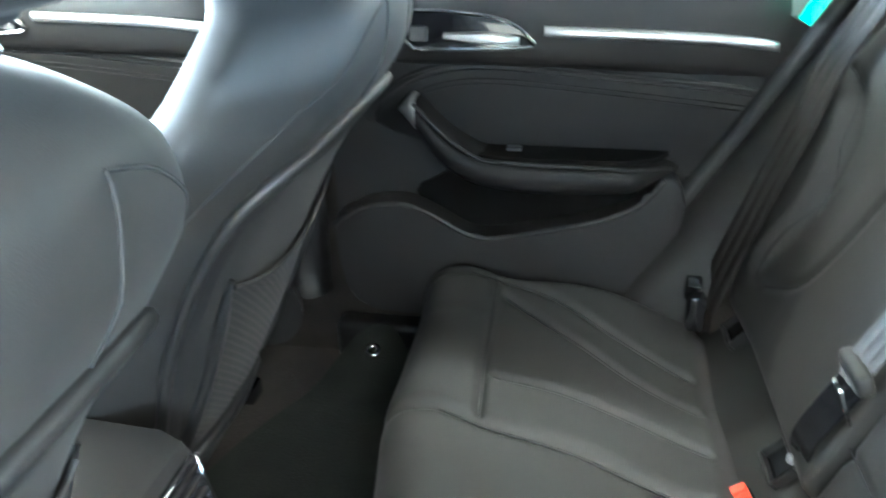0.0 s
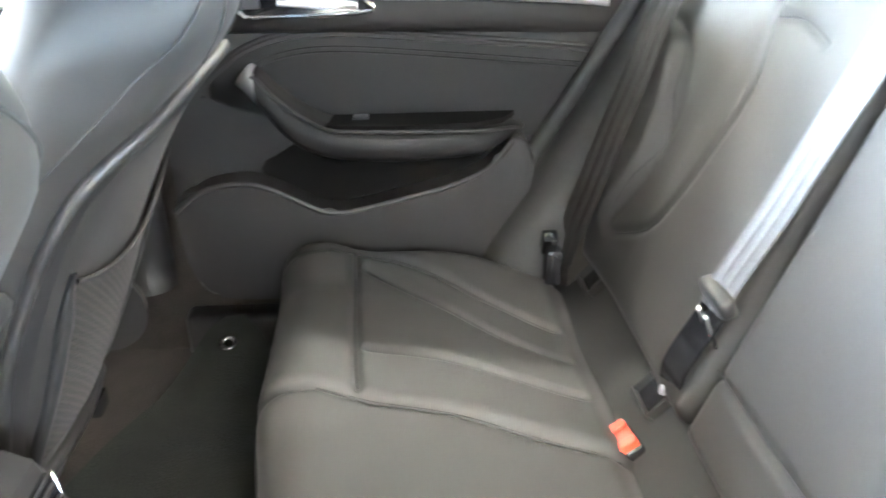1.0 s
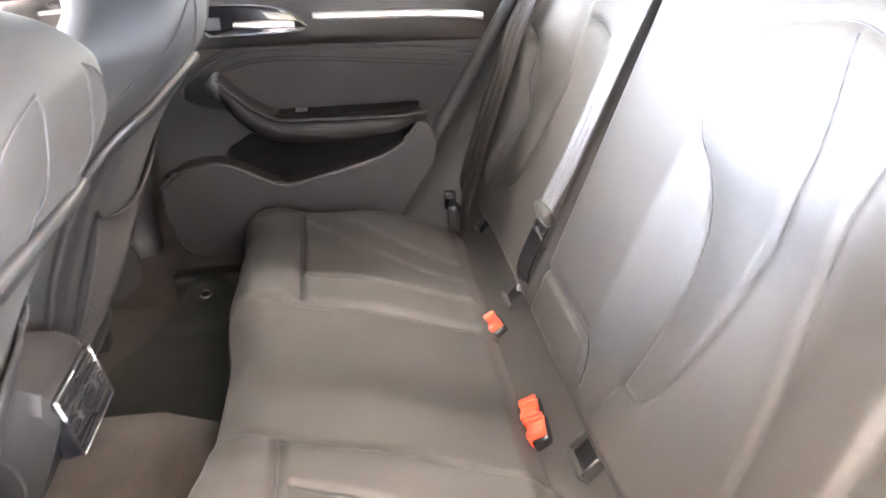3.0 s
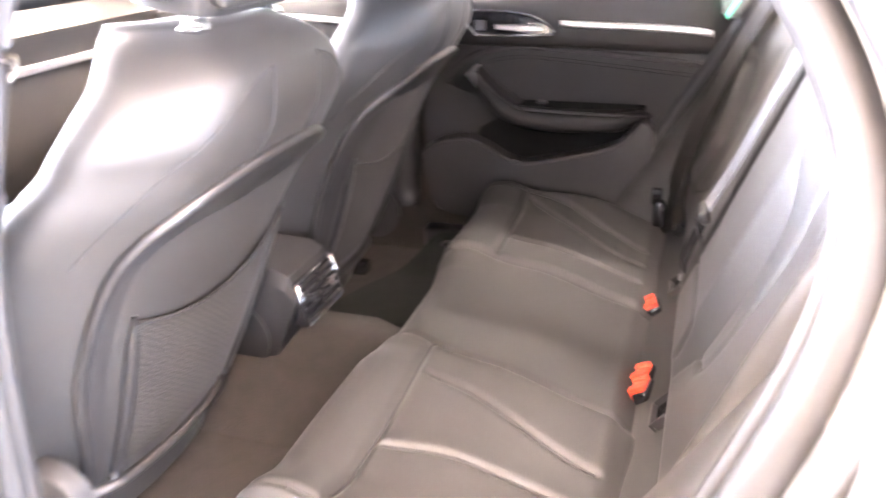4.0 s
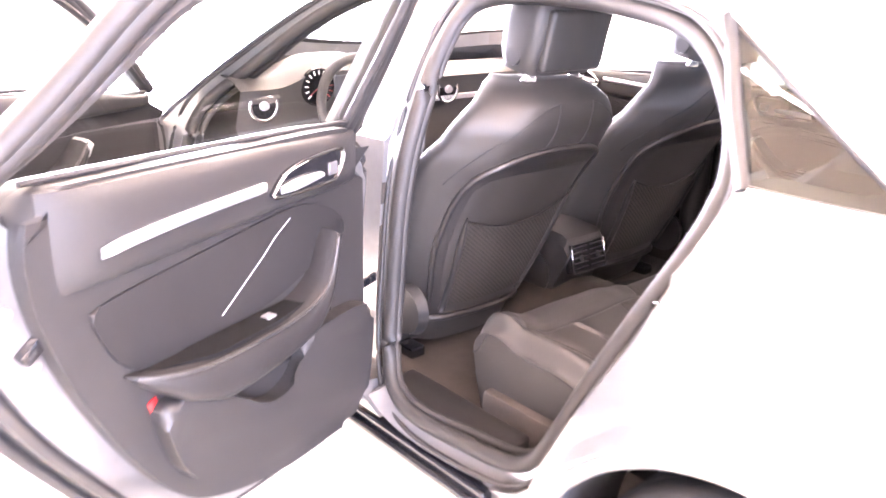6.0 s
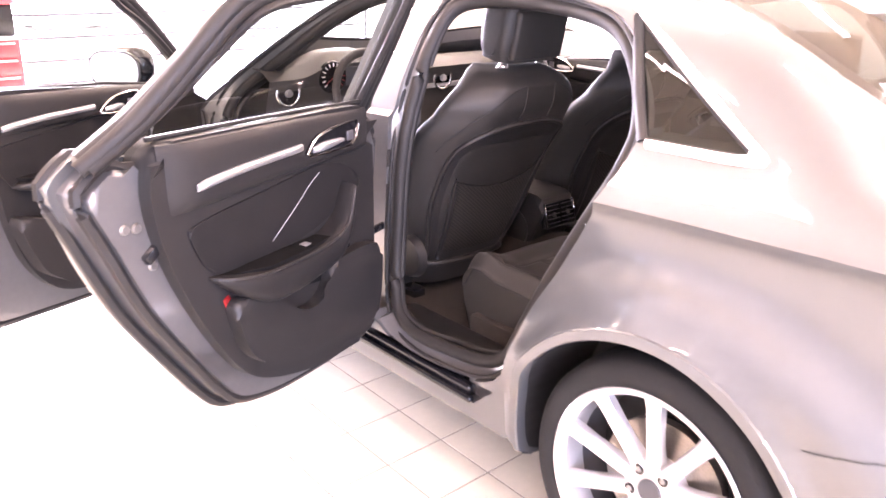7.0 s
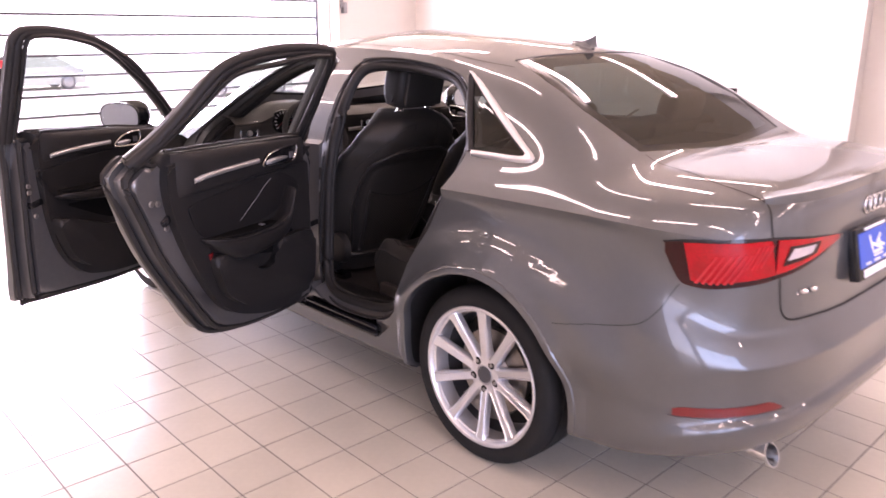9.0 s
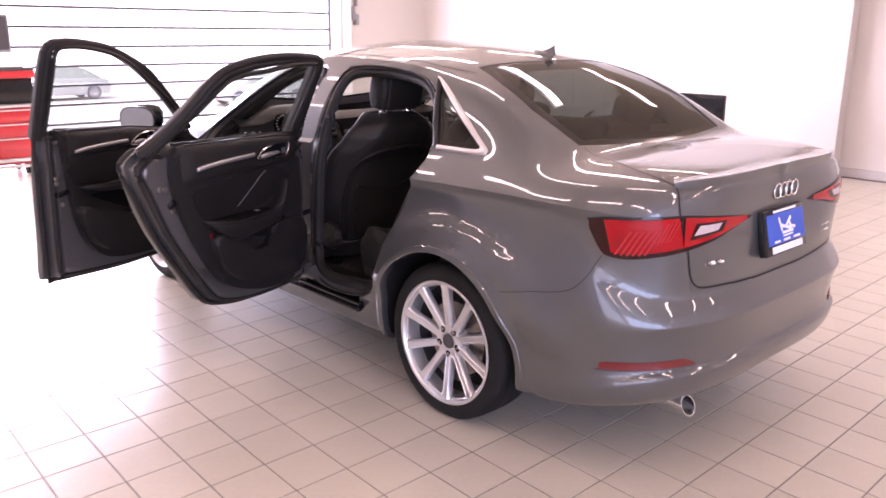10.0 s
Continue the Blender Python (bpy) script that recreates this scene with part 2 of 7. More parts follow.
def spline(pts, n, closed=False):
    """Catmull-Rom through points: n points in all, evenly by length of the control polygon."""
    P = [Vector(p) for p in pts]
    k = len(P)
    seg = k if closed else k - 1
    fine = []
    for i in range(seg):
        p0, p1 = P[(i - 1) % k] if closed or i else P[0], P[i]
        p2 = P[(i + 1) % k]
        p3 = P[(i + 2) % k] if closed or i + 2 < k else P[-1]
        for s in range(12):
            t = s / 12
            fine.append(0.5 * ((2 * p1) + (p2 - p0) * t + (2 * p0 - 5 * p1 + 4 * p2 - p3) * t * t + (3 * p1 - p0 - 3 * p2 + p3) * t ** 3))
    fine.append(P[0].copy() if closed else P[-1].copy())
    d = [0.0]
    for a, b in zip(fine, fine[1:]):
        d.append(d[-1] + (b - a).length)
    out, j = [], 0
    for i in range(n):
        want = d[-1] * i / (n if closed else n - 1)
        while j < len(d) - 2 and d[j + 1] < want:
            j += 1
        f = (want - d[j]) / max(1e-9, d[j + 1] - d[j])
        out.append(fine[j].lerp(fine[j + 1], min(1, f)))
    return out


def poly_slab(bm, pts, thick, to_world):
    """A closed outline given in two coordinates, extruded by thick along the third and mapped by to_world(a, b, h)."""
    bot = [bm.verts.new(to_world(a, b, 0.0)) for a, b in pts]
    top = [bm.verts.new(to_world(a, b, thick)) for a, b in pts]
    n = len(pts)
    for i in range(n):
        bm.faces.new([bot[i], bot[(i + 1) % n], top[(i + 1) % n], top[i]])
    f1 = bm.faces.new(list(reversed(bot)))
    f2 = bm.faces.new(top)
    return f1, f2


def smoothstep(a, b, x):
    t = min(1.0, max(0.0, (x - a) / (b - a)))
    return t * t * (3 - 2 * t)


def curve_at(table, x, col):
    """Smooth reading of one column of a table sorted by its first column (monotone cubic)."""
    xs = [r[0] for r in table]
    ys = [r[col] for r in table]
    if xs[0] > xs[-1]:
        xs, ys = xs[::-1], ys[::-1]
    if x <= xs[0]:
        return ys[0]
    if x >= xs[-1]:
        return ys[-1]
    k = len(xs)
    h = [xs[i + 1] - xs[i] for i in range(k - 1)]
    dl = [(ys[i + 1] - ys[i]) / h[i] for i in range(k - 1)]
    m = [dl[0]] + [0.0 if dl[i - 1] * dl[i] <= 0 else 2 * dl[i - 1] * dl[i] / (dl[i - 1] + dl[i]) for i in range(1, k - 1)] + [dl[-1]]
    i = max(j for j in range(k - 1) if xs[j] <= x)
    t = (x - xs[i]) / h[i]
    return ((1 + 2 * t) * (1 - t) ** 2 * ys[i] + t * (1 - t) ** 2 * h[i] * m[i] + t * t * (3 - 2 * t) * ys[i + 1] + t * t * (t - 1) * h[i] * m[i + 1])

# ---- the hall ----
def structure(ob, label, category):
    return tagged(ob, label, category, kind="structure")


def wall_x(name, x0, x1, openings, y0, y1, z1, mat, label):
    """A wall whose faces look along x, with rectangular openings (y0, y1, z0, z1) right through it."""
    bm = bmesh.new()
    ys = sorted({y0, y1, *[o[0] for o in openings], *[o[1] for o in openings]})
    zs = sorted({0.0, z1, *[o[2] for o in openings], *[o[3] for o in openings]})
    for a, b in zip(ys, ys[1:]):
        for c, d in zip(zs, zs[1:]):
            cy, cz = (a + b) / 2, (c + d) / 2
            if not any(o[0] < cy < o[1] and o[2] < cz < o[3] for o in openings):
                box(bm, x0, x1, a, b, c, d)
    bmesh.ops.remove_doubles(bm, verts=bm.verts, dist=0.0005)
    return structure(link_mesh(name, bm, mat, smooth=0), label, "wall")


def wall_y(name, y0, y1, openings, x0, x1, z1, mat, label):
    bm = bmesh.new()
    xs = sorted({x0, x1, *[o[0] for o in openings], *[o[1] for o in openings]})
    zs = sorted({0.0, z1, *[o[2] for o in openings], *[o[3] for o in openings]})
    for a, b in zip(xs, xs[1:]):
        for c, d in zip(zs, zs[1:]):
            cx, cz = (a + b) / 2, (c + d) / 2
            if not any(o[0] < cx < o[1] and o[2] < cz < o[3] for o in openings):
                box(bm, a, b, y0, y1, c, d)
    bmesh.ops.remove_doubles(bm, verts=bm.verts, dist=0.0005)
    return structure(link_mesh(name, bm, mat, smooth=0), label, "wall")


GATE_X0, GATE_X1, GATE_Z = -3.9, 4.49, 3.05
WIN_X0, WIN_X1, WIN_Z0, WIN_Z1 = -6.5, -0.9, 0.15, 3.1
wall_north = wall_y("wall_north", ROOM_Y1, ROOM_Y1 + 0.2, [(GATE_X0, GATE_X1, 0.0, GATE_Z)], ROOM_X0 - 0.2, ROOM_X1 + 0.2, ROOM_Z, WHITE_PAINT, "white painted hall wall round the glazed gate")
wall_south = wall_y("wall_south", ROOM_Y0 - 0.2, ROOM_Y0, [(WIN_X0, WIN_X1, WIN_Z0, WIN_Z1)], ROOM_X0 - 0.2, ROOM_X1 + 0.2, ROOM_Z, WHITE_PAINT, "white painted wall with a wide shop window")
wall_east = wall_x("wall_east", ROOM_X1, ROOM_X1 + 0.2, [], ROOM_Y0, ROOM_Y1, ROOM_Z, WHITE_PAINT, "plain white painted hall wall with a pier")
wall_west = wall_x("wall_west", ROOM_X0 - 0.2, ROOM_X0, [(-6.6, -3.0, WIN_Z0, WIN_Z1)], ROOM_Y0, ROOM_Y1, ROOM_Z, WALL_GREY, "grey painted hall wall with a window")

bm = bmesh.new()
box(bm, ROOM_X0 - 0.2, ROOM_X1 + 0.2, ROOM_Y0 - 0.2, ROOM_Y1 + 0.2, ROOM_Z, ROOM_Z + 0.2)
ceiling = structure(link_mesh("ceiling", bm, CEILING, smooth=0), "dull brownish hall ceiling", "ceiling")

bm = bmesh.new()
box(bm, ROOM_X0 - 0.2, ROOM_X1 + 0.2, ROOM_Y0 - 0.2, ROOM_Y1 + 0.2, -0.2, -0.0022)
floor = structure(link_mesh("floor", bm, GROUT, smooth=0), "beige square floor tiles with grey joints", "floor")

bm = bmesh.new()
box(bm, -90, 90, -90, 90, -1.62, -1.50)
ground = structure(link_mesh("ground", bm, ASPHALT, smooth=0), "pale concrete yard outside the hall", "ground")
bm = bmesh.new()
box(bm, ROOM_X0 - 0.2, ROOM_X1 + 0.2, ROOM_Y0 - 0.2, ROOM_Y1 + 0.2, -1.50, -0.204)
structure(link_mesh("foundation", bm, ASPHALT, smooth=0), "pale concrete foundation under the hall", "foundation")

# pier on the east wall and skirting
bm = bmesh.new()
box(bm, ROOM_X1 - 0.18, ROOM_X1, 1.35, 1.85, 0, ROOM_Z, 0.004, 1)
structure(link_mesh("wall_pier", bm, WHITE_PAINT), "white painted wall pier", "pier")
for a, b in ((ROOM_Y0, 1.35), (1.85, ROOM_Y1)):
    bm = bmesh.new()
    box(bm, ROOM_X1 - 0.018, ROOM_X1 - 0.001, a, b, 0, 0.10, 0.003, 1)
    structure(link_mesh("baseboard", bm, BASE), "grey skirting along the white wall", "baseboard")
bm = bmesh.new()
box(bm, ROOM_X1 - 0.198, ROOM_X1 - 0.181, 1.335, 1.865, 0, 0.10, 0.003, 1)
structure(link_mesh("baseboard", bm, BASE), "grey skirting round the wall pier", "baseboard")
bm = bmesh.new()
box(bm, GATE_X1 + 0.36, ROOM_X1 - 0.02, ROOM_Y1 - 0.018, ROOM_Y1 - 0.001, 0, 0.10, 0.003, 1)
structure(link_mesh("baseboard", bm, BASE), "grey skirting along the white wall", "baseboard")

# glazed sectional gate: thin dark rails and clear panes
gate = structure(new("gate"), "closed glazed gate with thin dark horizontal rails", "gate")
gate.location = (0, ROOM_Y1 + 0.06, 0)
RAIL0, RAIL_STEP = 0.156, 0.2325
rail_zs = [RAIL0 + k * RAIL_STEP for k in range(13)]
bm = bmesh.new()
box(bm, GATE_X0 + 0.03, GATE_X1 - 0.03, -0.018, 0.018, -0.015, 0.015, 0.003, 1)
rail_mesh = None
for z in rail_zs:
    if rail_mesh is None:
        ob = part("rail", bm, FRAME_DARK, gate)
        rail_mesh = ob.data
    else:
        ob = new("rail", rail_mesh)
        ob.parent = gate
    ob.location = (0, 0, z)
for za, zb in zip([0.02] + rail_zs, rail_zs + [GATE_Z]):
    if zb - za < 0.05:
        continue
    bm = bmesh.new()
    box(bm, GATE_X0 + 0.03, GATE_X1 - 0.03, -0.003, 0.003, za + 0.011, zb - 0.011)
    ob = part("pane", bm, CLEAR_GLASS, gate, smooth=0)
    ob.visible_shadow = False
for x0, x1 in ((GATE_X0, GATE_X0 + 0.03), (GATE_X1 - 0.03, GATE_X1)):
    bm = bmesh.new()
    box(bm, x0, x1, -0.03, 0.03, 0, GATE_Z, 0.003, 1)
    part("stile", bm, FRAME_DARK, gate)
frame_post = structure(new("gate_frame"), "white steel frame beside the gate", "frame")
for x0, x1 in ((GATE_X1 + 0.002, GATE_X1 + 0.14), (GATE_X1 + 0.17, GATE_X1 + 0.33)):
    bm = bmesh.new()
    box(bm, x0, x1, ROOM_Y1 - 0.06, ROOM_Y1 - 0.002, 0, GATE_Z + 0.1, 0.006, 1)
    part("post", bm, FRAME_WHITE, frame_post)
bm = bmesh.new()
box(bm, GATE_X1 + 0.40, GATE_X1 + 0.46, ROOM_Y1 - 0.09, ROOM_Y1 - 0.001, 1.62, 1.78, 0.01, 2)
box(bm, GATE_X1 + 0.36, GATE_X1 + 0.40, ROOM_Y1 - 0.07, ROOM_Y1 - 0.03, 1.70, 1.90, 0.006, 2)
box(bm, GATE_X1 + 0.41, GATE_X1 + 0.45, ROOM_Y1 - 0.07, ROOM_Y1 - 0.001, 1.90, 2.02, 0.008, 2)
part("latch", bm, MID_GREY, frame_post, "grey steel gate latch")

# shop window in the south wall
window_1 = structure(new("window_1"), "wide clear shop window with a white frame", "window")
for k in range(4):
    xa = WIN_X0 + k * (WIN_X1 - WIN_X0) / 4
    xb = xa + (WIN_X1 - WIN_X0) / 4
    bm = bmesh.new()
    box(bm, xa + 0.03, xb - 0.03, ROOM_Y0 - 0.12, ROOM_Y0 - 0.11, WIN_Z0 + 0.05, WIN_Z1 - 0.05)
    ob = part("pane", bm, CLEAR_GLASS, window_1, smooth=0)
    ob.visible_shadow = False
for k in range(5):
    x = WIN_X0 + k * (WIN_X1 - WIN_X0) / 4
    bm = bmesh.new()
    box(bm, max(WIN_X0, x - 0.03), min(WIN_X1, x + 0.03), ROOM_Y0 - 0.15, ROOM_Y0 - 0.08, WIN_Z0 + 0.05, WIN_Z1 - 0.05, 0.004, 1)
    part("window_frame", bm, FRAME_WHITE, window_1)
for za, zb in ((WIN_Z0, WIN_Z0 + 0.05), (WIN_Z1 - 0.05, WIN_Z1)):
    bm = bmesh.new()
    box(bm, WIN_X0, WIN_X1, ROOM_Y0 - 0.15, ROOM_Y0 - 0.08, za, zb, 0.004, 1)
    part("window_frame", bm, FRAME_WHITE, window_1)

# window in the west wall
for name, wy in (("window_2", -6.6),):
    win = structure(new(name), "clear side window with a white frame", "window")
    for k in range(3):
        bm = bmesh.new()
        box(bm, ROOM_X0 - 0.12, ROOM_X0 - 0.11, wy + k * 1.2 + 0.03, wy + k * 1.2 + 1.17, WIN_Z0 + 0.05, WIN_Z1 - 0.05)
        part("pane", bm, CLEAR_GLASS, win, smooth=0).visible_shadow = False
    for k in range(4):
        y = wy + k * 1.2
        bm = bmesh.new()
        box(bm, ROOM_X0 - 0.15, ROOM_X0 - 0.08, max(wy, y - 0.03), min(wy + 3.6, y + 0.03), WIN_Z0 + 0.05, WIN_Z1 - 0.05, 0.004, 1)
        part("window_frame", bm, FRAME_WHITE, win)
    for za, zb in ((WIN_Z0, WIN_Z0 + 0.05), (WIN_Z1 - 0.05, WIN_Z1)):
        bm = bmesh.new()
        box(bm, ROOM_X0 - 0.15, ROOM_X0 - 0.08, wy, wy + 3.6, za, zb, 0.004, 1)
        part("window_frame", bm, FRAME_WHITE, win)

# rows of long ceiling lamps that run along the hall
lamp = tagged(new("ceiling_light"), "long white ceiling lamp with a glowing tube", "ceiling light", "ceiling lights in rows")
bm = bmesh.new()
box(bm, -0.09, 0.09, -0.85, 0.85, -0.04, 0.0, 0.006, 1)
part("housing", bm, FRAME_WHITE, lamp)
bm = bmesh.new()
box(bm, -0.062, 0.062, -0.82, 0.82, -0.055, -0.041)
part("tube", bm, LAMP_GLOW, lamp, "glowing warm white tube", smooth=0)
first = True
for x in (-6.0, -3.9, -1.8, 0.3, 2.4, 4.5):
    for y in (-5.6, -3.2, -0.8, 1.6, 4.0, 6.4):
        m = pose(x, y, ROOM_Z - 0.002)
        if first:
            lamp.matrix_basis, first = m, False
        else:
            copy_thing(lamp, m)

# ---- the car: body ----
# The car stands along y, nose to +y, rear axle at y = 0, its left side at -x.
car = tagged(new("car"), "grey metallic sedan standing with two doors wide open", "car")
HUB_Z, WHEELBASE, TRACK = 0.318, 2.64, 0.765
PIV_R, PIV_F = -0.40, 2.75          # where the rounded tail and nose begin
TAIL, NOSE = 0.575, 0.74

# y, widest half width, crease z, belt half width, belt z, roof rail half width, roof rail z, roof middle z
SECTION = [
    (-0.40, 0.868, 0.968, 0.800, 1.030, 0.600, 1.078, 1.090),
    (-0.30, 0.872, 0.968, 0.792, 1.050, 0.596, 1.138, 1.150),
    (-0.15, 0.876, 0.966, 0.778, 1.068, 0.590, 1.224, 1.246),
    (0.00, 0.879, 0.964, 0.772, 1.070, 0.586, 1.294, 1.324),
    (0.15, 0.882, 0.960, 0.770, 1.068, 0.584, 1.336, 1.388),
    (0.30, 0.884, 0.955, 0.772, 1.064, 0.582, 1.356, 1.430),
    (0.60, 0.886, 0.946, 0.776, 1.050, 0.582, 1.388, 1.464),
    (1.00, 0.888, 0.932, 0.782, 1.030, 0.586, 1.402, 1.480),
    (1.35, 0.888, 0.920, 0.788, 1.014, 0.592, 1.378, 1.456),
    (1.70, 0.886, 0.908, 0.794, 0.996, 0.610, 1.275, 1.325),
    (2.00, 0.884, 0.896, 0.800, 0.980, 0.632, 1.135, 1.172),
    (2.25, 0.882, 0.884, 0.804, 0.955, 0.640, 1.005, 1.030),
    (2.75, 0.870, 0.850, 0.790, 0.905, 0.600, 0.945, 0.965),
]
# height, inset from the widest line: flank, tail, nose
SIDE_IN = [(0.215, 0.20), (0.222, 0.10), (0.235, 0.045), (0.27, 0.028), (0.33, 0.022), (0.42, 0.012), (0.55, 0.003), (0.66, 0.004), (0.79, 0.020), (0.90, 0.027), (0.945, 0.006)]
TAIL_IN = [(0.235, 0.26), (0.242, 0.18), (0.26, 0.12), (0.29, 0.060), (0.33, 0.022), (0.375, 0.006), (0.394, 0.004), (0.404, 0.010), (0.418, 0.025), (0.45, 0.028), (0.52, 0.016), (0.568, 0.002), (0.578, 0.0), (0.590, 0.005), (0.62, 0.022), (0.66, 0.050), (0.676, 0.056), (0.74, 0.060), (0.905, 0.080)]
NOSE_IN = [(0.20, 0.20), (0.21, 0.12), (0.235, 0.06), (0.28, 0.03), (0.36, 0.01), (0.45, 0.0), (0.55, 0.0), (0.62, 0.01), (0.70, 0.02), (0.76, 0.035), (0.80, 0.06)]
N_LOW, N_GREEN, N_ROOF = 55, 15, 13


def low_profile(kind, j):
    """Height and inset j of N_LOW up the body below the crease."""
    u = j / (N_LOW - 1) * (len(kind) - 1)
    tab = [(i, *r) for i, r in enumerate(kind)]
    return curve_at(tab, u, 1), curve_at(tab, u, 2)


def section(y, theta=0.0, end=0):
    """Points from the middle of the underside to the middle of the roof; theta turns the plane round the tail or the nose."""
    yy = max(PIV_R, min(PIV_F, y))
    w, zc, wb, zb, wr, zr, zt = [curve_at(SECTION, yy, c) for c in range(1, 8)]
    f = smoothstep(0.15, 1.0, math.sin(theta)) if theta else 0.0
    wrap = smoothstep(0.06, 0.60, math.sin(theta)) if theta and end < 0 else f      # the bumper's forms reach further round
    ends = TAIL_IN if end < 0 else NOSE_IN
    length = TAIL if end < 0 else NOSE
    if theta:
        n = 3.3 if end < 0 else 2.6
        c, s = abs(math.cos(theta)) / w, abs(math.sin(theta)) / length
        reach = (c ** n + s ** n) ** (-1 / n)
    else:
        reach = w
    pts = [(0.0, low_profile(SIDE_IN, 0)[0] * (1 - f) + low_profile(ends, 0)[0] * f)]
    for j in range(N_LOW):
        z0, i0 = low_profile(SIDE_IN, j)
        z1, i1 = low_profile(ends, j)
        z0 = z0 if z0 < 0.6 else 0.6 + (z0 - 0.6) * (zc - 0.6) / 0.345
        g = f + (wrap - f) * smoothstep(0.76, 0.66, z1)
        pts.append((reach - i0 * (1 - g) - i1 * g, z0 * (1 - g) + z1 * g))
    # crease to belt, belt to roof rail, roof
    edge_r = reach - (w - wb) * (1 - f) - (0.074 if end < 0 else 0.12) * f
    edge_z = zb * (1 - f) + (1.034 if end < 0 else 0.84) * f
    r0, z0 = pts[-1]
    for k in range(1, 6):
        t = k / 5
        r = r0 + (edge_r - r0) * (t ** 1.12)
        z = z0 + (edge_z - z0) * (t ** 1.0)
        pts.append((r, z))
    rail_r = reach * wr / w
    rail_z = zr * (1 - f) + ((1.066 if end < 0 else 0.90) * f)
    for k in range(1, N_GREEN - 4):
        t = k / (N_GREEN - 5)
        bow = 0.018 * math.sin(math.pi * t) * smoothstep(0.05, 0.25, rail_z - edge_z)
        pts.append((edge_r + (rail_r - edge_r) * (t * 0.8 + 0.2 * t * t) + bow, edge_z + (rail_z - edge_z) * (t * 1.12 - 0.12 * t * t)))
    top = zt * (1 - f) + (1.088 if end < 0 else 0.955) * f
    if theta:
        top = zt
    for k in range(1, N_ROOF + 1):
        t = k / N_ROOF
        pts.append((rail_r * (1 - t), rail_z + (top - rail_z) * (1 - (1 - t) ** (2.1 - 0.7 * f * (end < 0)))))
    out = []
    for r, z in pts:
        if theta:
            x, yw = -r * math.cos(theta), (PIV_R if end < 0 else PIV_F) + end * r * math.sin(theta)
        else:
            x, yw = -r, y
        # raised lip round each wheel arch
        for hy in (0.0, WHEELBASE):
            d = math.hypot(yw - hy, z - HUB_Z)
            if abs(x) > 0.7 and 0.25 < d < 0.5 and z > 0.2:
                x -= 0.014 * smoothstep(0.440, 0.405, d) if d > 0.30 else 0.0
        # full shoulder over the rear wheel
        d = math.hypot((yw + 0.02) * 0.85, z - HUB_Z)
        if abs(x) > 0.7 and z > 0.3 and 0.28 < d < 0.62:
            x -= 0.037 * smoothstep(0.568, 0.442, d) * smoothstep(0.40, 0.55, z)
        out.append((x, yw, z))
    return out


def body_rows():
    rows = []
    for k in range(20, 0, -1):
        rows.append(section(PIV_F, math.pi / 2 * k / 20, 1))
    ny = 170
    for k in range(ny + 1):
        rows.append(section(PIV_F + (PIV_R - PIV_F) * k / ny))
    for k in range(1, 37):
        rows.append(section(PIV_R, math.pi / 2 * k / 36, -1))
    return rows


def evened(rows, times=14):
    """The rear pillar, deck and roof edge drawn smooth, without the kinks where the sections meet."""
    G = np.array(rows)
    z, y = G[:, :, 2], G[:, :, 1]
    w = np.clip((z - 0.985) / 0.05, 0, 1) * np.clip((0.50 - y) / 0.25, 0, 1) * 0.5
    w[0], w[-1] = 0, 0
    for _ in range(times):
        up, dn = np.roll(G, 1, 0), np.roll(G, -1, 0)
        lf = np.roll(G, 1, 1)
        rt = np.roll(G, -1, 1)
        rt[:, -1] = lf[:, -1] * np.array((-1, 1, 1))
        G = G + w[:, :, None] * (((up + dn) * 0.35 + (lf + rt) * 0.15) - G)
        G[:, -1, 0] = 0.0
    return [[tuple(p) for p in row] for row in G]


left_rows = evened(body_rows())
bm = bmesh.new()
grid(bm, left_rows)
grid(bm, [[(-x, y, z) for x, y, z in reversed(row)] for row in left_rows])
bmesh.ops.remove_doubles(bm, verts=bm.verts, dist=0.0008)
bmesh.ops.recalc_face_normals(bm, faces=bm.faces)
from mathutils.bvhtree import BVHTree
OUTER = BVHTree.FromBMesh(bm)
outer_me = bpy.data.meshes.new("outer")
bm.to_mesh(outer_me)
bm.free()


def flank(y, z, side=-1, off=0.0):
    """The place on the body's side at (y, z), moved out by off."""
    hit = OUTER.ray_cast(Vector((side * 2.0, y, z)), Vector((-side, 0, 0)))
    p, n = (hit[0], hit[1]) if hit[0] else (Vector((side * 0.8, y, z)), Vector((side, 0, 0)))
    return p + n * off


def tail_at(x, z, off=0.0):
    """The place on the tail straight behind (x, z)."""
    p, n = OUTER.ray_cast(Vector((x, -2.0, z)), Vector((0, 1, 0)))[:2]
    return p + n * off


def tail_polar(deg, z, off=0.0):
    """The place on the tail seen from the turning point: deg 0 is the left flank, 90 straight back."""
    d = Vector((-math.cos(radians(deg)), -math.sin(radians(deg)), 0))
    hit = OUTER.ray_cast(Vector((0, PIV_R, z)) + d * 2.0, -d)
    p, n = (hit[0], hit[1]) if hit[0] else (Vector((0, PIV_R, z)) + d * 0.6, d)
    return p + n * off


def top_at(x, y, off=0.0):
    hit = OUTER.ray_cast(Vector((x, y, 3.0)), Vector((0, 0, -1)))
    p, n = (hit[0], hit[1]) if hit[0] else (Vector((x, y, 1.4)), Vector((0, 0, 1)))
    return p + n * off


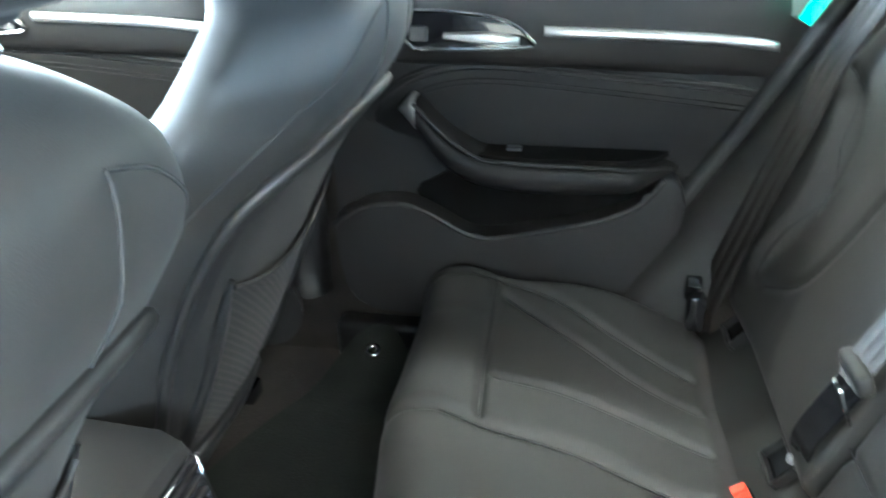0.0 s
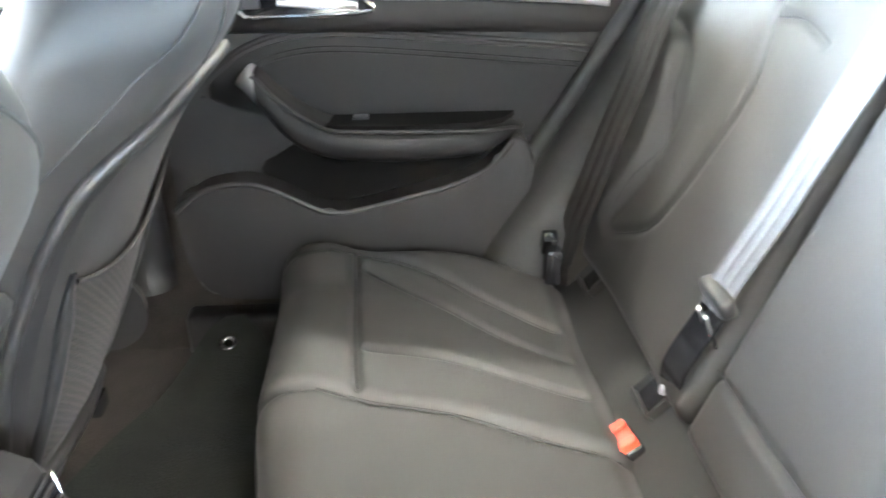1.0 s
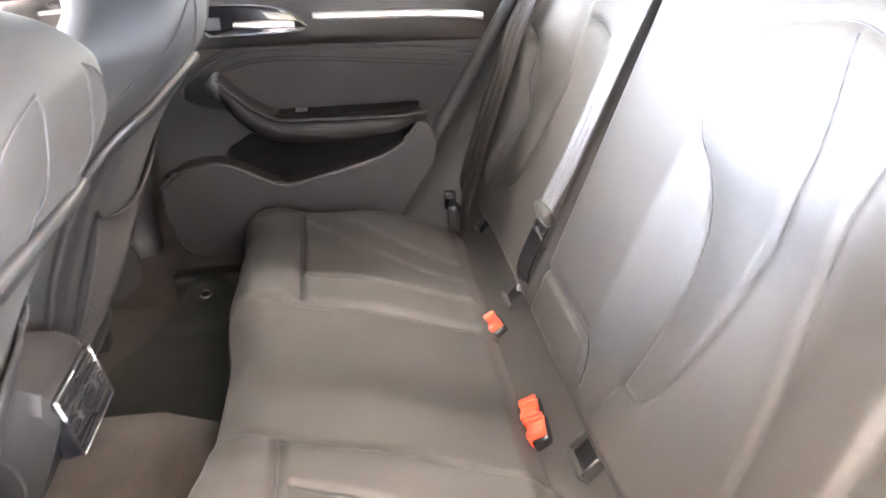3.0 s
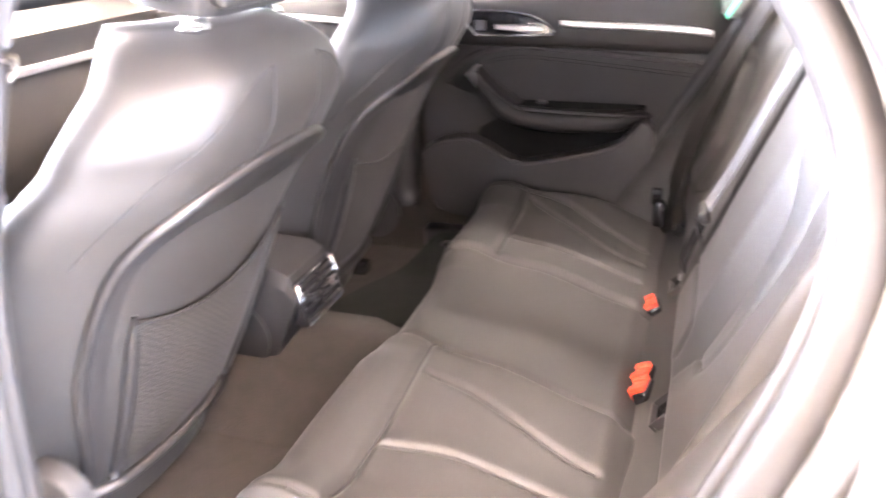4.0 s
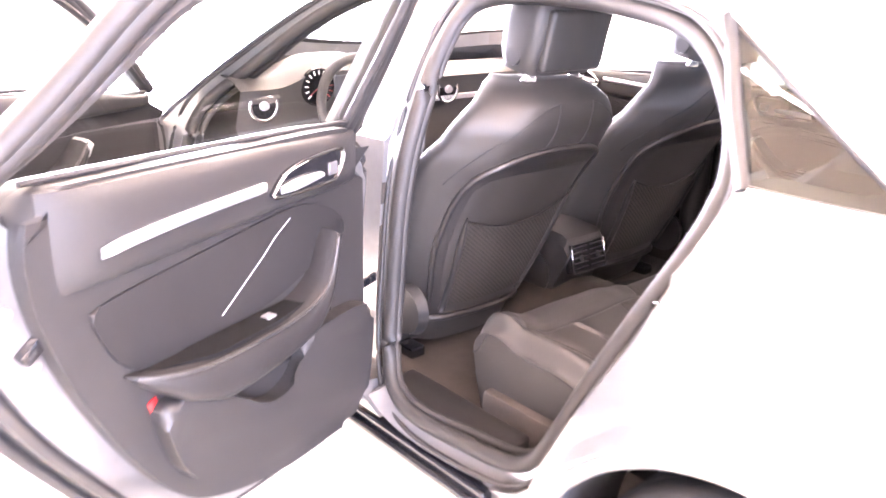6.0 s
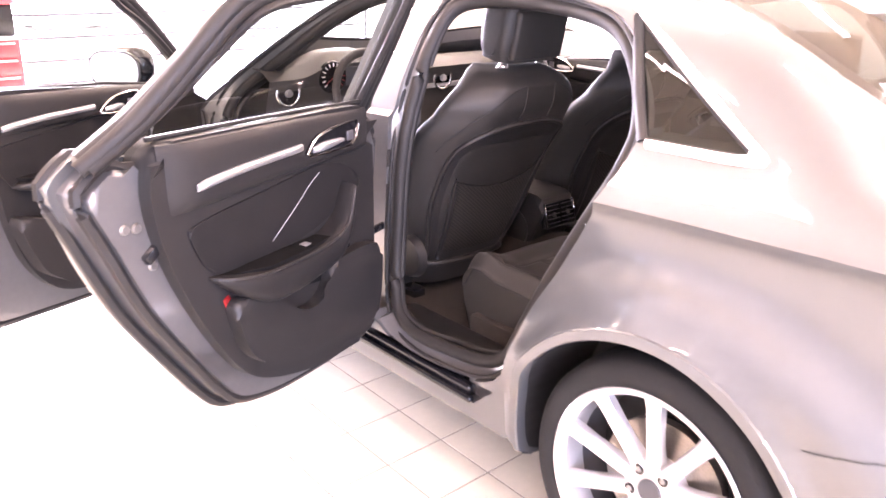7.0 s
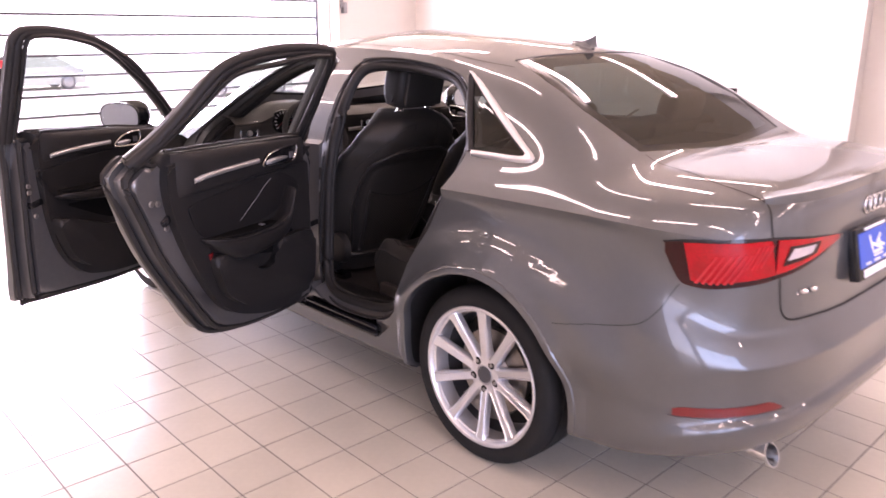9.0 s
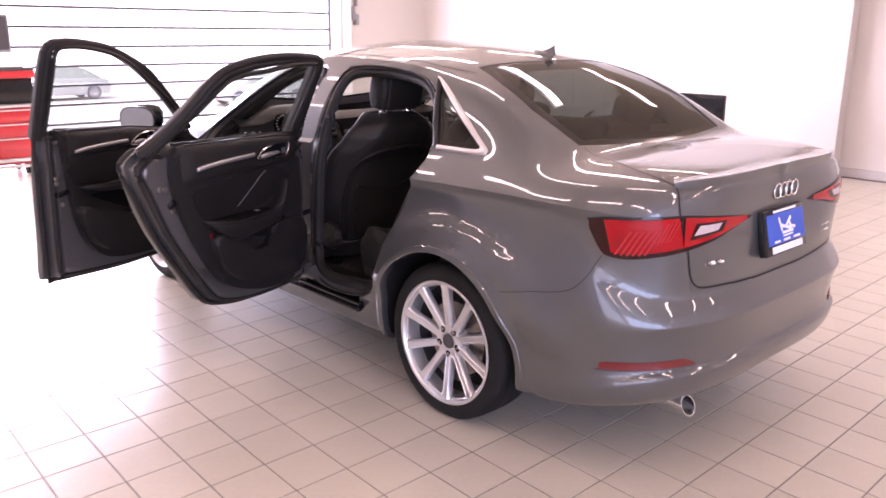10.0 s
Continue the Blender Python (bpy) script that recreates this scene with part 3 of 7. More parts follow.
# door openings and window openings as closed outlines (y, z) of the left side
REAR_OPEN = [(0.95, 1.33), (0.90, 1.365), (0.72, 1.372), (0.48, 1.352), (0.33, 1.312), (0.235, 1.22), (0.175, 1.10), (0.185, 0.985), (0.24, 0.86), (0.31, 0.70),
             (0.375, 0.56), (0.45, 0.43), (0.56, 0.372), (0.72, 0.352), (0.87, 0.36), (0.985, 0.42), (1.025, 0.55), (1.02, 0.72), (1.005, 0.95), (0.985, 1.15)]
FRONT_OPEN = [(1.07, 1.35), (1.20, 1.372), (1.36, 1.355), (1.56, 1.275), (1.78, 1.15), (1.98, 1.02), (2.07, 0.92), (2.10, 0.75), (2.09, 0.52), (2.02, 0.40), (1.85, 0.36),
              (1.50, 0.352), (1.28, 0.36), (1.17, 0.44), (1.125, 0.62), (1.12, 0.85), (1.10, 1.10), (1.08, 1.27)]
QUARTER = [(0.158, 1.090), (0.170, 1.086), (0.262, 1.255), (0.292, 1.312), (0.285, 1.318), (0.255, 1.304), (0.16, 1.245), (0.02, 1.160), (-0.085, 1.100), (-0.083, 1.092), (0.04, 1.090)]
REAR_WIN = [(0.93, 1.33), (0.72, 1.352), (0.48, 1.335), (0.33, 1.29), (0.24, 1.075), (0.60, 1.060), (0.965, 1.045), (0.95, 1.2)]
FRONT_WIN = [(1.07, 1.34), (1.20, 1.352), (1.36, 1.335), (1.56, 1.255), (1.78, 1.13), (1.98, 1.005), (1.55, 1.025), (1.09, 1.04), (1.08, 1.2)]


def prism(name, pts, x0, x1, n=60):
    out = [(p.x, p.y) for p in spline([(a, b, 0) for a, b in pts], n, True)] if n else pts
    bm = bmesh.new()
    f1, f2 = poly_slab(bm, out, 1.0, lambda a, b, h: (x0 + (x1 - x0) * h, a, b))
    bmesh.ops.triangulate(bm, faces=[f1, f2])
    bmesh.ops.recalc_face_normals(bm, faces=bm.faces)
    me = bpy.data.meshes.new(name)
    bm.to_mesh(me)
    bm.free()
    return me


def plan_prism(name, pts, z0, z1):
    bm = bmesh.new()
    f1, f2 = poly_slab(bm, pts, 1.0, lambda a, b, h: (a, b, z0 + (z1 - z0) * h))
    bmesh.ops.triangulate(bm, faces=[f1, f2])
    bmesh.ops.recalc_face_normals(bm, faces=bm.faces)
    me = bpy.data.meshes.new(name)
    bm.to_mesh(me)
    bm.free()
    return me


def cabin_mesh():
    """The hollow of the cabin: the body's own sections drawn in."""
    rows = []
    ys = [2.12 - k * (2.12 - 0.02) / 48 for k in range(49)]
    for y in ys:
        row = []
        for x, yy, z in section(y):
            zz = max(0.335, min(z - (0.045 if z > 1.0 else 0.0), 9))
            inn = 0.115 - 0.065 * smoothstep(0.95, 1.25, z)
            xx = -max(0.0, abs(x) - inn)
            if zz < 0.74:
                xx = max(xx, -0.80 + 0.20 * smoothstep(0.44, 0.38, y))
            row.append((xx, yy, zz))
        rows.append(row)
    bm = bmesh.new()
    a = grid(bm, rows)
    b = grid(bm, [[(-x, y, z) for x, y, z in reversed(r)] for r in rows])
    bmesh.ops.remove_doubles(bm, verts=bm.verts, dist=0.002)
    bmesh.ops.holes_fill(bm, edges=[e for e in bm.edges if e.is_boundary], sides=0)
    bmesh.ops.dissolve_degenerate(bm, dist=0.0005, edges=bm.edges)
    bmesh.ops.triangulate(bm, faces=[f for f in bm.faces if len(f.verts) > 4])
    bmesh.ops.recalc_face_normals(bm, faces=bm.faces)
    me = bpy.data.meshes.new("cabin")
    bm.to_mesh(me)
    bm.free()
    return me


def wheel_well(hy, side):
    bm = bmesh.new()
    cyl(bm, 0.380, 0.380, 0.42, 64, Matrix.Translation((side * 0.60, hy, HUB_Z)) @ Matrix.Rotation(radians(90 * side), 4, "Y"))
    bmesh.ops.recalc_face_normals(bm, faces=bm.faces)
    me = bpy.data.meshes.new("well")
    bm.to_mesh(me)
    bm.free()
    return me


def rear_glass_edge(n=14):
    """Outline of the rear window in plan, from its upper left corner round."""
    left = [(-0.450, 0.250), (-0.512, 0.05), (-0.540, -0.14), (-0.508, -0.348)]
    base = [(-0.508 + 1.016 * k / n, -0.348 - 0.050 * math.sin(math.pi * k / n)) for k in range(1, n)]
    top = [(0.450 - 0.90 * k / n, 0.250 - 0.055 * math.sin(math.pi * k / n)) for k in range(0, n)]
    return left + base + [(-x, y) for x, y in reversed(left)][0:3] + top


def shield_edge(n=14):
    left = [(-0.60, 1.98), (-0.565, 1.66), (-0.545, 1.40)]
    top = [(-0.545 + 1.09 * k / n, 1.40 + 0.04 * math.sin(math.pi * k / n)) for k in range(1, n)]
    base = [(0.60 - 1.20 * k / n, 1.98 + 0.12 * math.sin(math.pi * k / n)) for k in range(0, n)]
    return left + top + [(-x, y) for x, y in reversed(left)][0:2] + base


cutters = [cabin_mesh(),
           prism("c1", REAR_OPEN, -1.3, -0.35), prism("c2", FRONT_OPEN, -1.3, -0.35), prism("c3", QUARTER, -1.3, -0.45, 0), prism("c9", [(0.99, 0.40), (1.14, 0.40), (1.13, 1.00), (1.12, 1.03), (0.99, 1.03)], -1.3, -0.800, 0),
           prism("c10", [(0.555, 0.303), (2.06, 0.303), (2.06, 0.375), (0.47, 0.375), (0.50, 0.352)], -1.3, -0.822, 0),
           prism("c4", REAR_WIN, 0.45, 1.3), prism("c5", FRONT_WIN, 0.45, 1.3), prism("c6", QUARTER, 0.45, 1.3, 0),
           plan_prism("c7", rear_glass_edge(), 1.0 - 0.03, 1.7), plan_prism("c8", shield_edge(), 1.0, 1.7),
           wheel_well(0, -1), wheel_well(0, 1), wheel_well(WHEELBASE, -1), wheel_well(WHEELBASE, 1)]
shell_tmp = new("shell_tmp", outer_me)
cut_obs = []
for me in cutters:
    c = new("cutter_tmp", me)
    cut_obs.append(c)
    mod = shell_tmp.modifiers.new("cut", "BOOLEAN")
    mod.operation, mod.solver, mod.object = "DIFFERENCE", "EXACT", c
bpy.context.view_layer.update()
dg = bpy.context.evaluated_depsgraph_get()
done = bpy.data.meshes.new_from_object(shell_tmp.evaluated_get(dg))
bm = bmesh.new()
bm.from_mesh(done)
for o in [shell_tmp, *cut_obs]:
    bpy.data.objects.remove(o, do_unlink=True)
for f in bm.faces:
    c = f.calc_center_median()
    dist = OUTER.find_nearest(c)[3]
    f.material_index = 0
    if dist > 0.004:
        in_well = any(math.hypot(c.y - hy, c.z - HUB_Z) < 0.385 for hy in (0, WHEELBASE)) and abs(c.x) > 0.5 and c.z < 0.72
        if in_well:
            f.material_index = 3
        elif dist > 0.098 or (c.z > 1.06 and dist > 0.03):
            f.material_index = 2 if c.z > 1.0 else 1
        else:
            f.material_index = 4
    elif c.z < 0.225:
        f.material_index = 3
body = part("body", bm, [PAINT, CARPET, LINER, SOFT, JAMB], car, "grey metallic painted car body", smooth=19)

# ---- the car: outside parts ----
def patch(bm, fn, ns, nt, thick=0.004, mat=0):
    """A thin panel that follows fn(s, t, off) over the unit square, standing off by thick."""
    top = [[fn(i / ns, j / nt, thick) for j in range(nt + 1)] for i in range(ns + 1)]
    low = [[fn(i / ns, j / nt, -0.003) for j in range(nt + 1)] for i in range(ns + 1)]
    vt = grid(bm, top, mat=mat)
    vl = [[bm.verts.new(p) for p in row] for row in low]
    for i in range(ns):
        for j in (0, nt):
            bm.faces.new([vt[i][j], vt[i + 1][j], vl[i + 1][j], vl[i][j]]).material_index = mat
    for j in range(nt):
        for i in (0, ns):
            bm.faces.new([vt[i][j], vt[i][j + 1], vl[i][j + 1], vl[i][j]]).material_index = mat
    bmesh.ops.recalc_face_normals(bm, faces=bm.faces)


def mirrored(bm):
    """The same mesh on the other side of the car."""
    b = bm.copy()
    for v in b.verts:
        v.co.x = -v.co.x
    bmesh.ops.reverse_faces(b, faces=b.faces)
    return b


def both(name, bm, mat, label=""):
    b = mirrored(bm)
    a = part(name, bm, mat, car, label)
    c = part(name, b, mat, car, label)
    return a, c


def lerp_tab(tab, x):
    return curve_at([(a, b) for a, b in tab], x, 1)


# tail lamps: dark outer edge, red lens, clear lines, inner lens on the lid
LAMP_TOP = [(16.8, 0.935), (20, 0.944), (23.5, 0.947), (36, 0.946), (46, 0.932), (66.5, 0.900)]
LAMP_BOT = [(16.8, 0.905), (18.2, 0.860), (20.5, 0.815), (24.9, 0.806), (31.4, 0.814), (38.6, 0.830), (48.3, 0.855), (56.0, 0.878), (66.5, 0.898)]


def lamp_piece(d0, d1, lo=0.0, hi=1.0, shear=0.0):
    def fn(s, t, off):
        d = d0 + (d1 - d0) * s
        d += shear * (t - 0.5)
        b, a = lerp_tab(LAMP_BOT, d), lerp_tab(LAMP_TOP, d)
        k = lo + (hi - lo) * t
        return tail_polar(d, b + (a - b) * k, off)
    return fn


for side in (0, 1):
    tl = None
    pieces = [("tail_lamp", 20.9, 36.7, 0.13, 0.955, -1.6, RED_LENS, 0.007, "glossy red tail lamp with clear diagonal lines", 24, 8),
              ("dark_edge", 16.8, 37.0, 0.0, 1.0, 0.0, DEEP_RED, 0.005, "dark red lamp edge", 24, 8),
              ("lid_lamp", 37.5, 62.0, 0.13, 0.95, 0.0, RED_LENS, 0.007, "red lamp lens on the boot lid", 24, 6),
              ("dark_edge", 37.3, 65.5, 0.0, 1.0, 0.0, DEEP_RED, 0.005, "dark red lamp edge", 24, 6),
              ("window_edge", 39.6, 50.0, 0.30, 0.78, 1.5, DEEP_RED, 0.0090, "dark edge of the reversing lens", 8, 3),
              ("reflector_window", 40.6, 48.0, 0.42, 0.70, 1.5, PALE_LENS, 0.0108, "pale clear reversing lens", 8, 3),
              ("lamp_gasket", 16.4, 66.4, 0.97, 1.02, 0.0, GLOSS_BLACK, 0.006, "black gap over the lamp", 30, 1)]
    for k in range(6):
        pieces.append(("light_line", 24.0 + 1.25 * k, 24.45 + 1.25 * k, 0.10, 0.70, 3.2, CLEAR_LENS, 0.0095, "pale clear line in the lens", 1, 6))
    for k in range(4):
        pieces.append(("light_line", 32.2 + 0.9 * k, 32.5 + 0.9 * k, 0.38, 0.86, 2.2, CLEAR_LENS, 0.0095, "pale clear line in the lens", 1, 5))
    for name, d0, d1, lo, hi, sh, mat, th, lab, ns, nt in pieces:
        bm = bmesh.new()
        patch(bm, lamp_piece(d0, d1, lo, hi, sh), ns, nt, th)
        if side:
            b = mirrored(bm)
            bm.free()
            bm = b
        ob = part(name, bm, mat, tl or car, lab)
        tl = tl or ob

# low reflectors on the bumper with a thin bright edge below
bm = bmesh.new()
patch(bm, lambda s, t, off: tail_polar(20.8 + 22.2 * s, 0.421 + 0.006 * s + (0.008 + 0.020 * min(1, 8 * (1 - s), 0.6 + 6 * s)) * t, off), 20, 3, 0.004)
both("bumper_reflector", bm, RED_CARD, "narrow red reflector in the bumper")
bm = bmesh.new()
patch(bm, lambda s, t, off: tail_polar(20.0 + 24.0 * s, 0.413 + 0.006 * s + 0.006 * t, off), 20, 1, 0.006)
both("reflector_edge", bm, PAINT, "painted edge under the reflector")

# folded flange round each wheel arch, a little proud of the panel
for hy in (0.0, WHEELBASE):
    bm = bmesh.new()
    rows = []
    for k in range(65):
        a = radians(-14 + 208 * k / 64)
        at = lambda r, off: flank(hy + r * math.cos(a), HUB_Z + r * math.sin(a), -1, off)
        edge = at(0.384, 0.0)
        rows.append([edge + Vector((0.030, 0, 0)) - Vector((0, math.cos(a), math.sin(a))) * 0.006, edge + Vector((-0.001, -0.006 * math.cos(a), -0.006 * math.sin(a))), at(0.381, 0.0045), at(0.392, 0.0050), at(0.402, 0.0042), at(0.4065, -0.0010)])
    grid(bm, rows)
    bmesh.ops.recalc_face_normals(bm, faces=bm.faces)
    both("arch_flange", bm, PAINT, "folded flange of the wheel arch")

# joints of lid, bumper and fuel side as narrow dark grooves
def groove(pts, half=0.0022, up=True):
    bm = bmesh.new()
    P = spline(pts, max(12, len(pts) * 6))
    rows = []
    for i, p in enumerate(P):
        loc, nor, _, _ = OUTER.find_nearest(p)
        a, b = P[max(0, i - 1)], P[min(len(P) - 1, i + 1)]
        w = nor.cross((b - a)).normalized() * half
        rows.append([loc + w + nor * 0.0012, loc - w + nor * 0.0012])
    grid(bm, rows)
    bmesh.ops.solidify(bm, geom=bm.faces[:], thickness=0.002)
    return bm


lid = [(-0.595, -0.70, 1.05), (-0.600, -0.80, 1.040), (-0.605, -0.825, 1.02), (-0.622, -0.849, 0.951), (-0.593, -0.876, 0.837), (-0.578, -0.891, 0.760), (-0.560, -0.90, 0.715), (-0.52, -0.912, 0.690), (-0.42, -0.925, 0.683), (-0.246, -0.940, 0.676), (0.0, -0.94, 0.674)]
both("lid_joint", groove(lid, 0.0032), SEAM)
both("lid_joint", groove([(-0.500, -0.36, 1.095), (-0.534, -0.510, 1.077), (-0.585, -0.64, 1.062), (-0.597, -0.71, 1.05)], 0.002), SEAM)
both("bumper_joint", groove([(-0.884, -0.330, 0.622), (-0.877, -0.42, 0.640), (-0.867, -0.497, 0.654), (-0.856, -0.56, 0.668), (-0.842, -0.61, 0.688), (-0.826, -0.65, 0.735), (-0.812, -0.675, 0.785), (-0.805, -0.69, 0.812)], 0.0012), SEAM)
both("roof_joint", groove([(-0.545, 1.30, 1.40), (-0.540, 1.0, 1.42), (-0.536, 0.6, 1.40), (-0.530, 0.34, 1.375), (-0.505, 0.20, 1.345)], 0.003), RUBBER)

# lip along the boot lid
bm = bmesh.new()
P = [tail_polar(d, 1.032, 0.0) for d in [34.5 + 111 * k / 44 for k in range(45)]]
rows = []
for i, p in enumerate(P):
    out = (p - Vector((0, PIV_R, p.z))).normalized()
    k = math.sin(math.pi * i / 44) ** 0.35
    q0, q1 = p - out * 0.075, p + out * 0.012 * k
    z0 = top_at(q0.x, q0.y).z
    rows.append([Vector((q0.x, q0.y, z0 + 0.0005)), Vector((p.x, p.y, 0)) - out * 0.03 + Vector((0, 0, 1.046 + 0.010 * k)), Vector((q1.x, q1.y, 1.048 + 0.016 * k)), Vector((q1.x, q1.y, 1.042 + 0.012 * k)), Vector((p.x, p.y, 1.018)) - out * 0.0])
grid(bm, rows)
bmesh.ops.recalc_face_normals(bm, faces=bm.faces)
part("lid_lip", bm, PAINT, car, "painted lip along the boot lid", smooth=60)

# rear window, windscreen and side panes
def pane_from(edge, off, mat, name, label, border):
    """A pane that follows the body within an outline in plan, with a black printed border."""
    cx = sum(p[0] for p in edge) / len(edge)
    cy = sum(p[1] for p in edge) / len(edge)
    rings = []
    for k in (1.035, 0.985, 1 - border, 0.75, 0.5, 0.25, 0.08):
        rings.append([top_at(cx + (x - cx) * k, cy + (y - cy) * k, off) for x, y in edge])
    bm = bmesh.new()
    n = len(edge)
    vs = [[bm.verts.new(p) for p in r] for r in rings]
    for a in range(len(rings) - 1):
        for i in range(n):
            f = bm.faces.new([vs[a][i], vs[a][(i + 1) % n], vs[a + 1][(i + 1) % n], vs[a + 1][i]])
            f.material_index = 1 if a < 2 else 0
    bm.faces.new(vs[-1])
    bmesh.ops.recalc_face_normals(bm, faces=bm.faces)
    ob = part(name, bm, [mat, GLOSS_BLACK], car, label)
    ob.visible_shadow = False
    return ob


# the pane's own sheet: the body before it was cut still gives its shape
pane_from(rear_glass_edge(), -0.003, DARK_GLASS, "rear_window", "tinted rear window with a black border", 0.10)
pane_from(shield_edge(), -0.003, CAR_GLASS, "windscreen", "clear windscreen", 0.05)


def side_pane(pts, side, mat, name, label, off=-0.006):
    cy = sum(p[0] for p in pts) / len(pts)
    cz = sum(p[1] for p in pts) / len(pts)
    bm = bmesh.new()
    rings = [[flank(cy + (a - cy) * k, cz + (b - cz) * k, side, off) for a, b in pts] for k in (1.03, 0.8, 0.55, 0.3, 0.1)]
    vs = [[bm.verts.new(p) for p in r] for r in rings]
    n = len(pts)
    for a in range(len(rings) - 1):
        for i in range(n):
            bm.faces.new([vs[a][i], vs[a][(i + 1) % n], vs[a + 1][(i + 1) % n], vs[a + 1][i]])
    bm.faces.new(vs[-1])
    bmesh.ops.recalc_face_normals(bm, faces=bm.faces)
    ob = part(name, bm, mat, car, label)
    ob.visible_shadow = False
    return ob


QPANE = QUARTER
for side in (-1, 1):
    qw = side_pane(QPANE, side, DARK_GLASS, "quarter_window", "small tinted rear quarter window in a chrome frame")
    # chrome frame: wide bright band along the sloping and lower edges
    out = [(0.335, 1.338), (0.300, 1.330), (0.20, 1.284), (0.06, 1.205), (-0.06, 1.130), (-0.118, 1.096), (-0.122, 1.078), (-0.07, 1.071), (0.03, 1.069), (0.142, 1.067)]
    inn = [(0.318, 1.328), (0.285, 1.312), (0.19, 1.259), (0.05, 1.175), (-0.045, 1.119), (-0.082, 1.098), (-0.080, 1.092), (-0.05, 1.088), (0.03, 1.087), (0.150, 1.086)]
    o2 = spline([(a, b, 0) for a, b in out], 44)
    i2 = spline([(a, b, 0) for a, b in inn], 44)
    bm = bmesh.new()
    rows = []
    for a, b in zip(o2, i2):
        c = (a + b) / 2
        rows.append([flank(a.x, a.y, side, -0.002), flank(a.x * 0.85 + b.x * 0.15, a.y * 0.85 + b.y * 0.15, side, 0.007), flank(c.x, c.y, side, 0.009), flank(b.x, b.y, side, 0.006), flank(b.x, b.y, side, -0.006)])
    grid(bm, rows)
    bmesh.ops.recalc_face_normals(bm, faces=bm.faces)
    part("chrome_trim", bm, ALU, qw, "bright chrome window trim", smooth=60)
    bm = bmesh.new()
    tube(bm, [flank(p.x, p.y, side, -0.004) for p in spline([(a, b, 0) for a, b in inn], 44)], 0.007, 6)
    part("window_seal", bm, RUBBER, qw)
    bm = bmesh.new()
    tube(bm, [flank(a, b, side, -0.004) for a, b in ((0.160, 1.082), (0.21, 1.17), (0.26, 1.255), (0.312, 1.328))], 0.013, 6)
    part("window_seal", bm, RUBBER, qw)
side_pane([(p.x, p.y) for p in spline([(a, b, 0) for a, b in REAR_WIN], 40, True)], 1, TINT_GLASS, "side_window", "closed tinted rear door window")
side_pane([(p.x, p.y) for p in spline([(a, b, 0) for a, b in FRONT_WIN], 40, True)], 1, CAR_GLASS, "side_window", "closed front door window")

# roof aerial
bm = bmesh.new()
base = top_at(0, 0.24)
rows = []
for k in range(15):                                # long oval foot, rising to a blade at its rear
    t = k / 14
    y = 0.325 - 0.105 * t
    zb = top_at(0, y).z - 0.003
    w = 0.024 * math.sin(math.pi * (0.06 + 0.88 * t)) ** 0.7
    foot = 0.008 + 0.008 * math.sin(math.pi * (0.05 + 0.85 * t))
    h = foot + 0.045 * max(0.0, (t - 0.30) / 0.62) ** 1.7 if t < 0.93 else foot * 0.6
    y2 = y - 0.016 * smoothstep(0.4, 0.92, t)
    rows.append([Vector((-w, y, zb)), Vector((-w * 0.8, y, zb + foot * 0.8)), Vector((-0.005, y, zb + foot * 1.1)), Vector((-0.002, y2, zb + max(h, foot * 1.1 + 0.001))), Vector((0.002, y2, zb + max(h, foot * 1.1 + 0.001))), Vector((0.005, y, zb + foot * 1.1)), Vector((w * 0.8, y, zb + foot * 0.8)), Vector((w, y, zb))])
vs = grid(bm, rows)
bm.faces.new(vs[0])
bm.faces.new(list(reversed(vs[-1])))
bmesh.ops.recalc_face_normals(bm, faces=bm.faces)
part("roof_aerial", bm, PAINT, car, "grey shark-fin aerial on the roof", smooth=50)

# number plate with a dealer's blue insert; its lettering as plain bars
plate_rot = math.degrees(math.atan2(0.036, 0.165))
plate_m = Matrix.Translation((-0.013, -0.926, 0.820)) @ Matrix.Rotation(radians(-plate_rot), 4, "X")
bm = bmesh.new()
box(bm, -0.158, 0.158, -0.014, 0.02, -0.084, 0.084, 0.006, 2, plate_m)
plate = part("number_plate", bm, GLOSS_BLACK, car, "blue and white dealer plate in a black frame")
bm = bmesh.new()
box(bm, -0.145, 0.145, -0.0165, -0.0135, -0.046, 0.066, 0.002, 1, plate_m)
part("plate_insert", bm, PLATE_BLUE, plate, "plain blue plate insert")
bm = bmesh.new()
box(bm, -0.09, 0.09, -0.0170, -0.0138, 0.069, 0.078, 0.001, 1, plate_m)
part("plate_bar", bm, WHITE_INK, plate, "white lettering bar")
bm = bmesh.new()
box(bm, -0.120, 0.120, -0.0170, -0.0138, -0.077, -0.052, 0.001, 1, plate_m)
part("plate_bar", bm, WHITE_INK, plate, "white lettering bar")
bm = bmesh.new()
for a, b, c, d in ((-0.10, -0.06, -0.040, -0.032), (-0.03, 0.02, -0.040, -0.032), (0.05, 0.10, -0.040, -0.032), (-0.035, 0.05, -0.014, -0.004), (-0.03, 0.045, -0.024, -0.018)):
    box(bm, a, b, -0.0185, -0.0155, c, d, 0, 1, plate_m)
for ang, x, z, ln in ((70, -0.045, 0.024, 0.055), (15, -0.005, 0.01, 0.09), (-35, 0.02, 0.028, 0.05), (60, 0.03, 0.015, 0.04), (10, 0.045, 0.005, 0.05)):
    box(bm, -ln / 2, ln / 2, -0.0185, -0.0155, -0.006, 0.006, 0.002, 1, plate_m @ Matrix.Translation((x, 0, z)) @ Matrix.Rotation(radians(ang), 4, "Y"))
part("plate_mark", bm, WHITE_INK, plate, "white mark and small lettering bars")

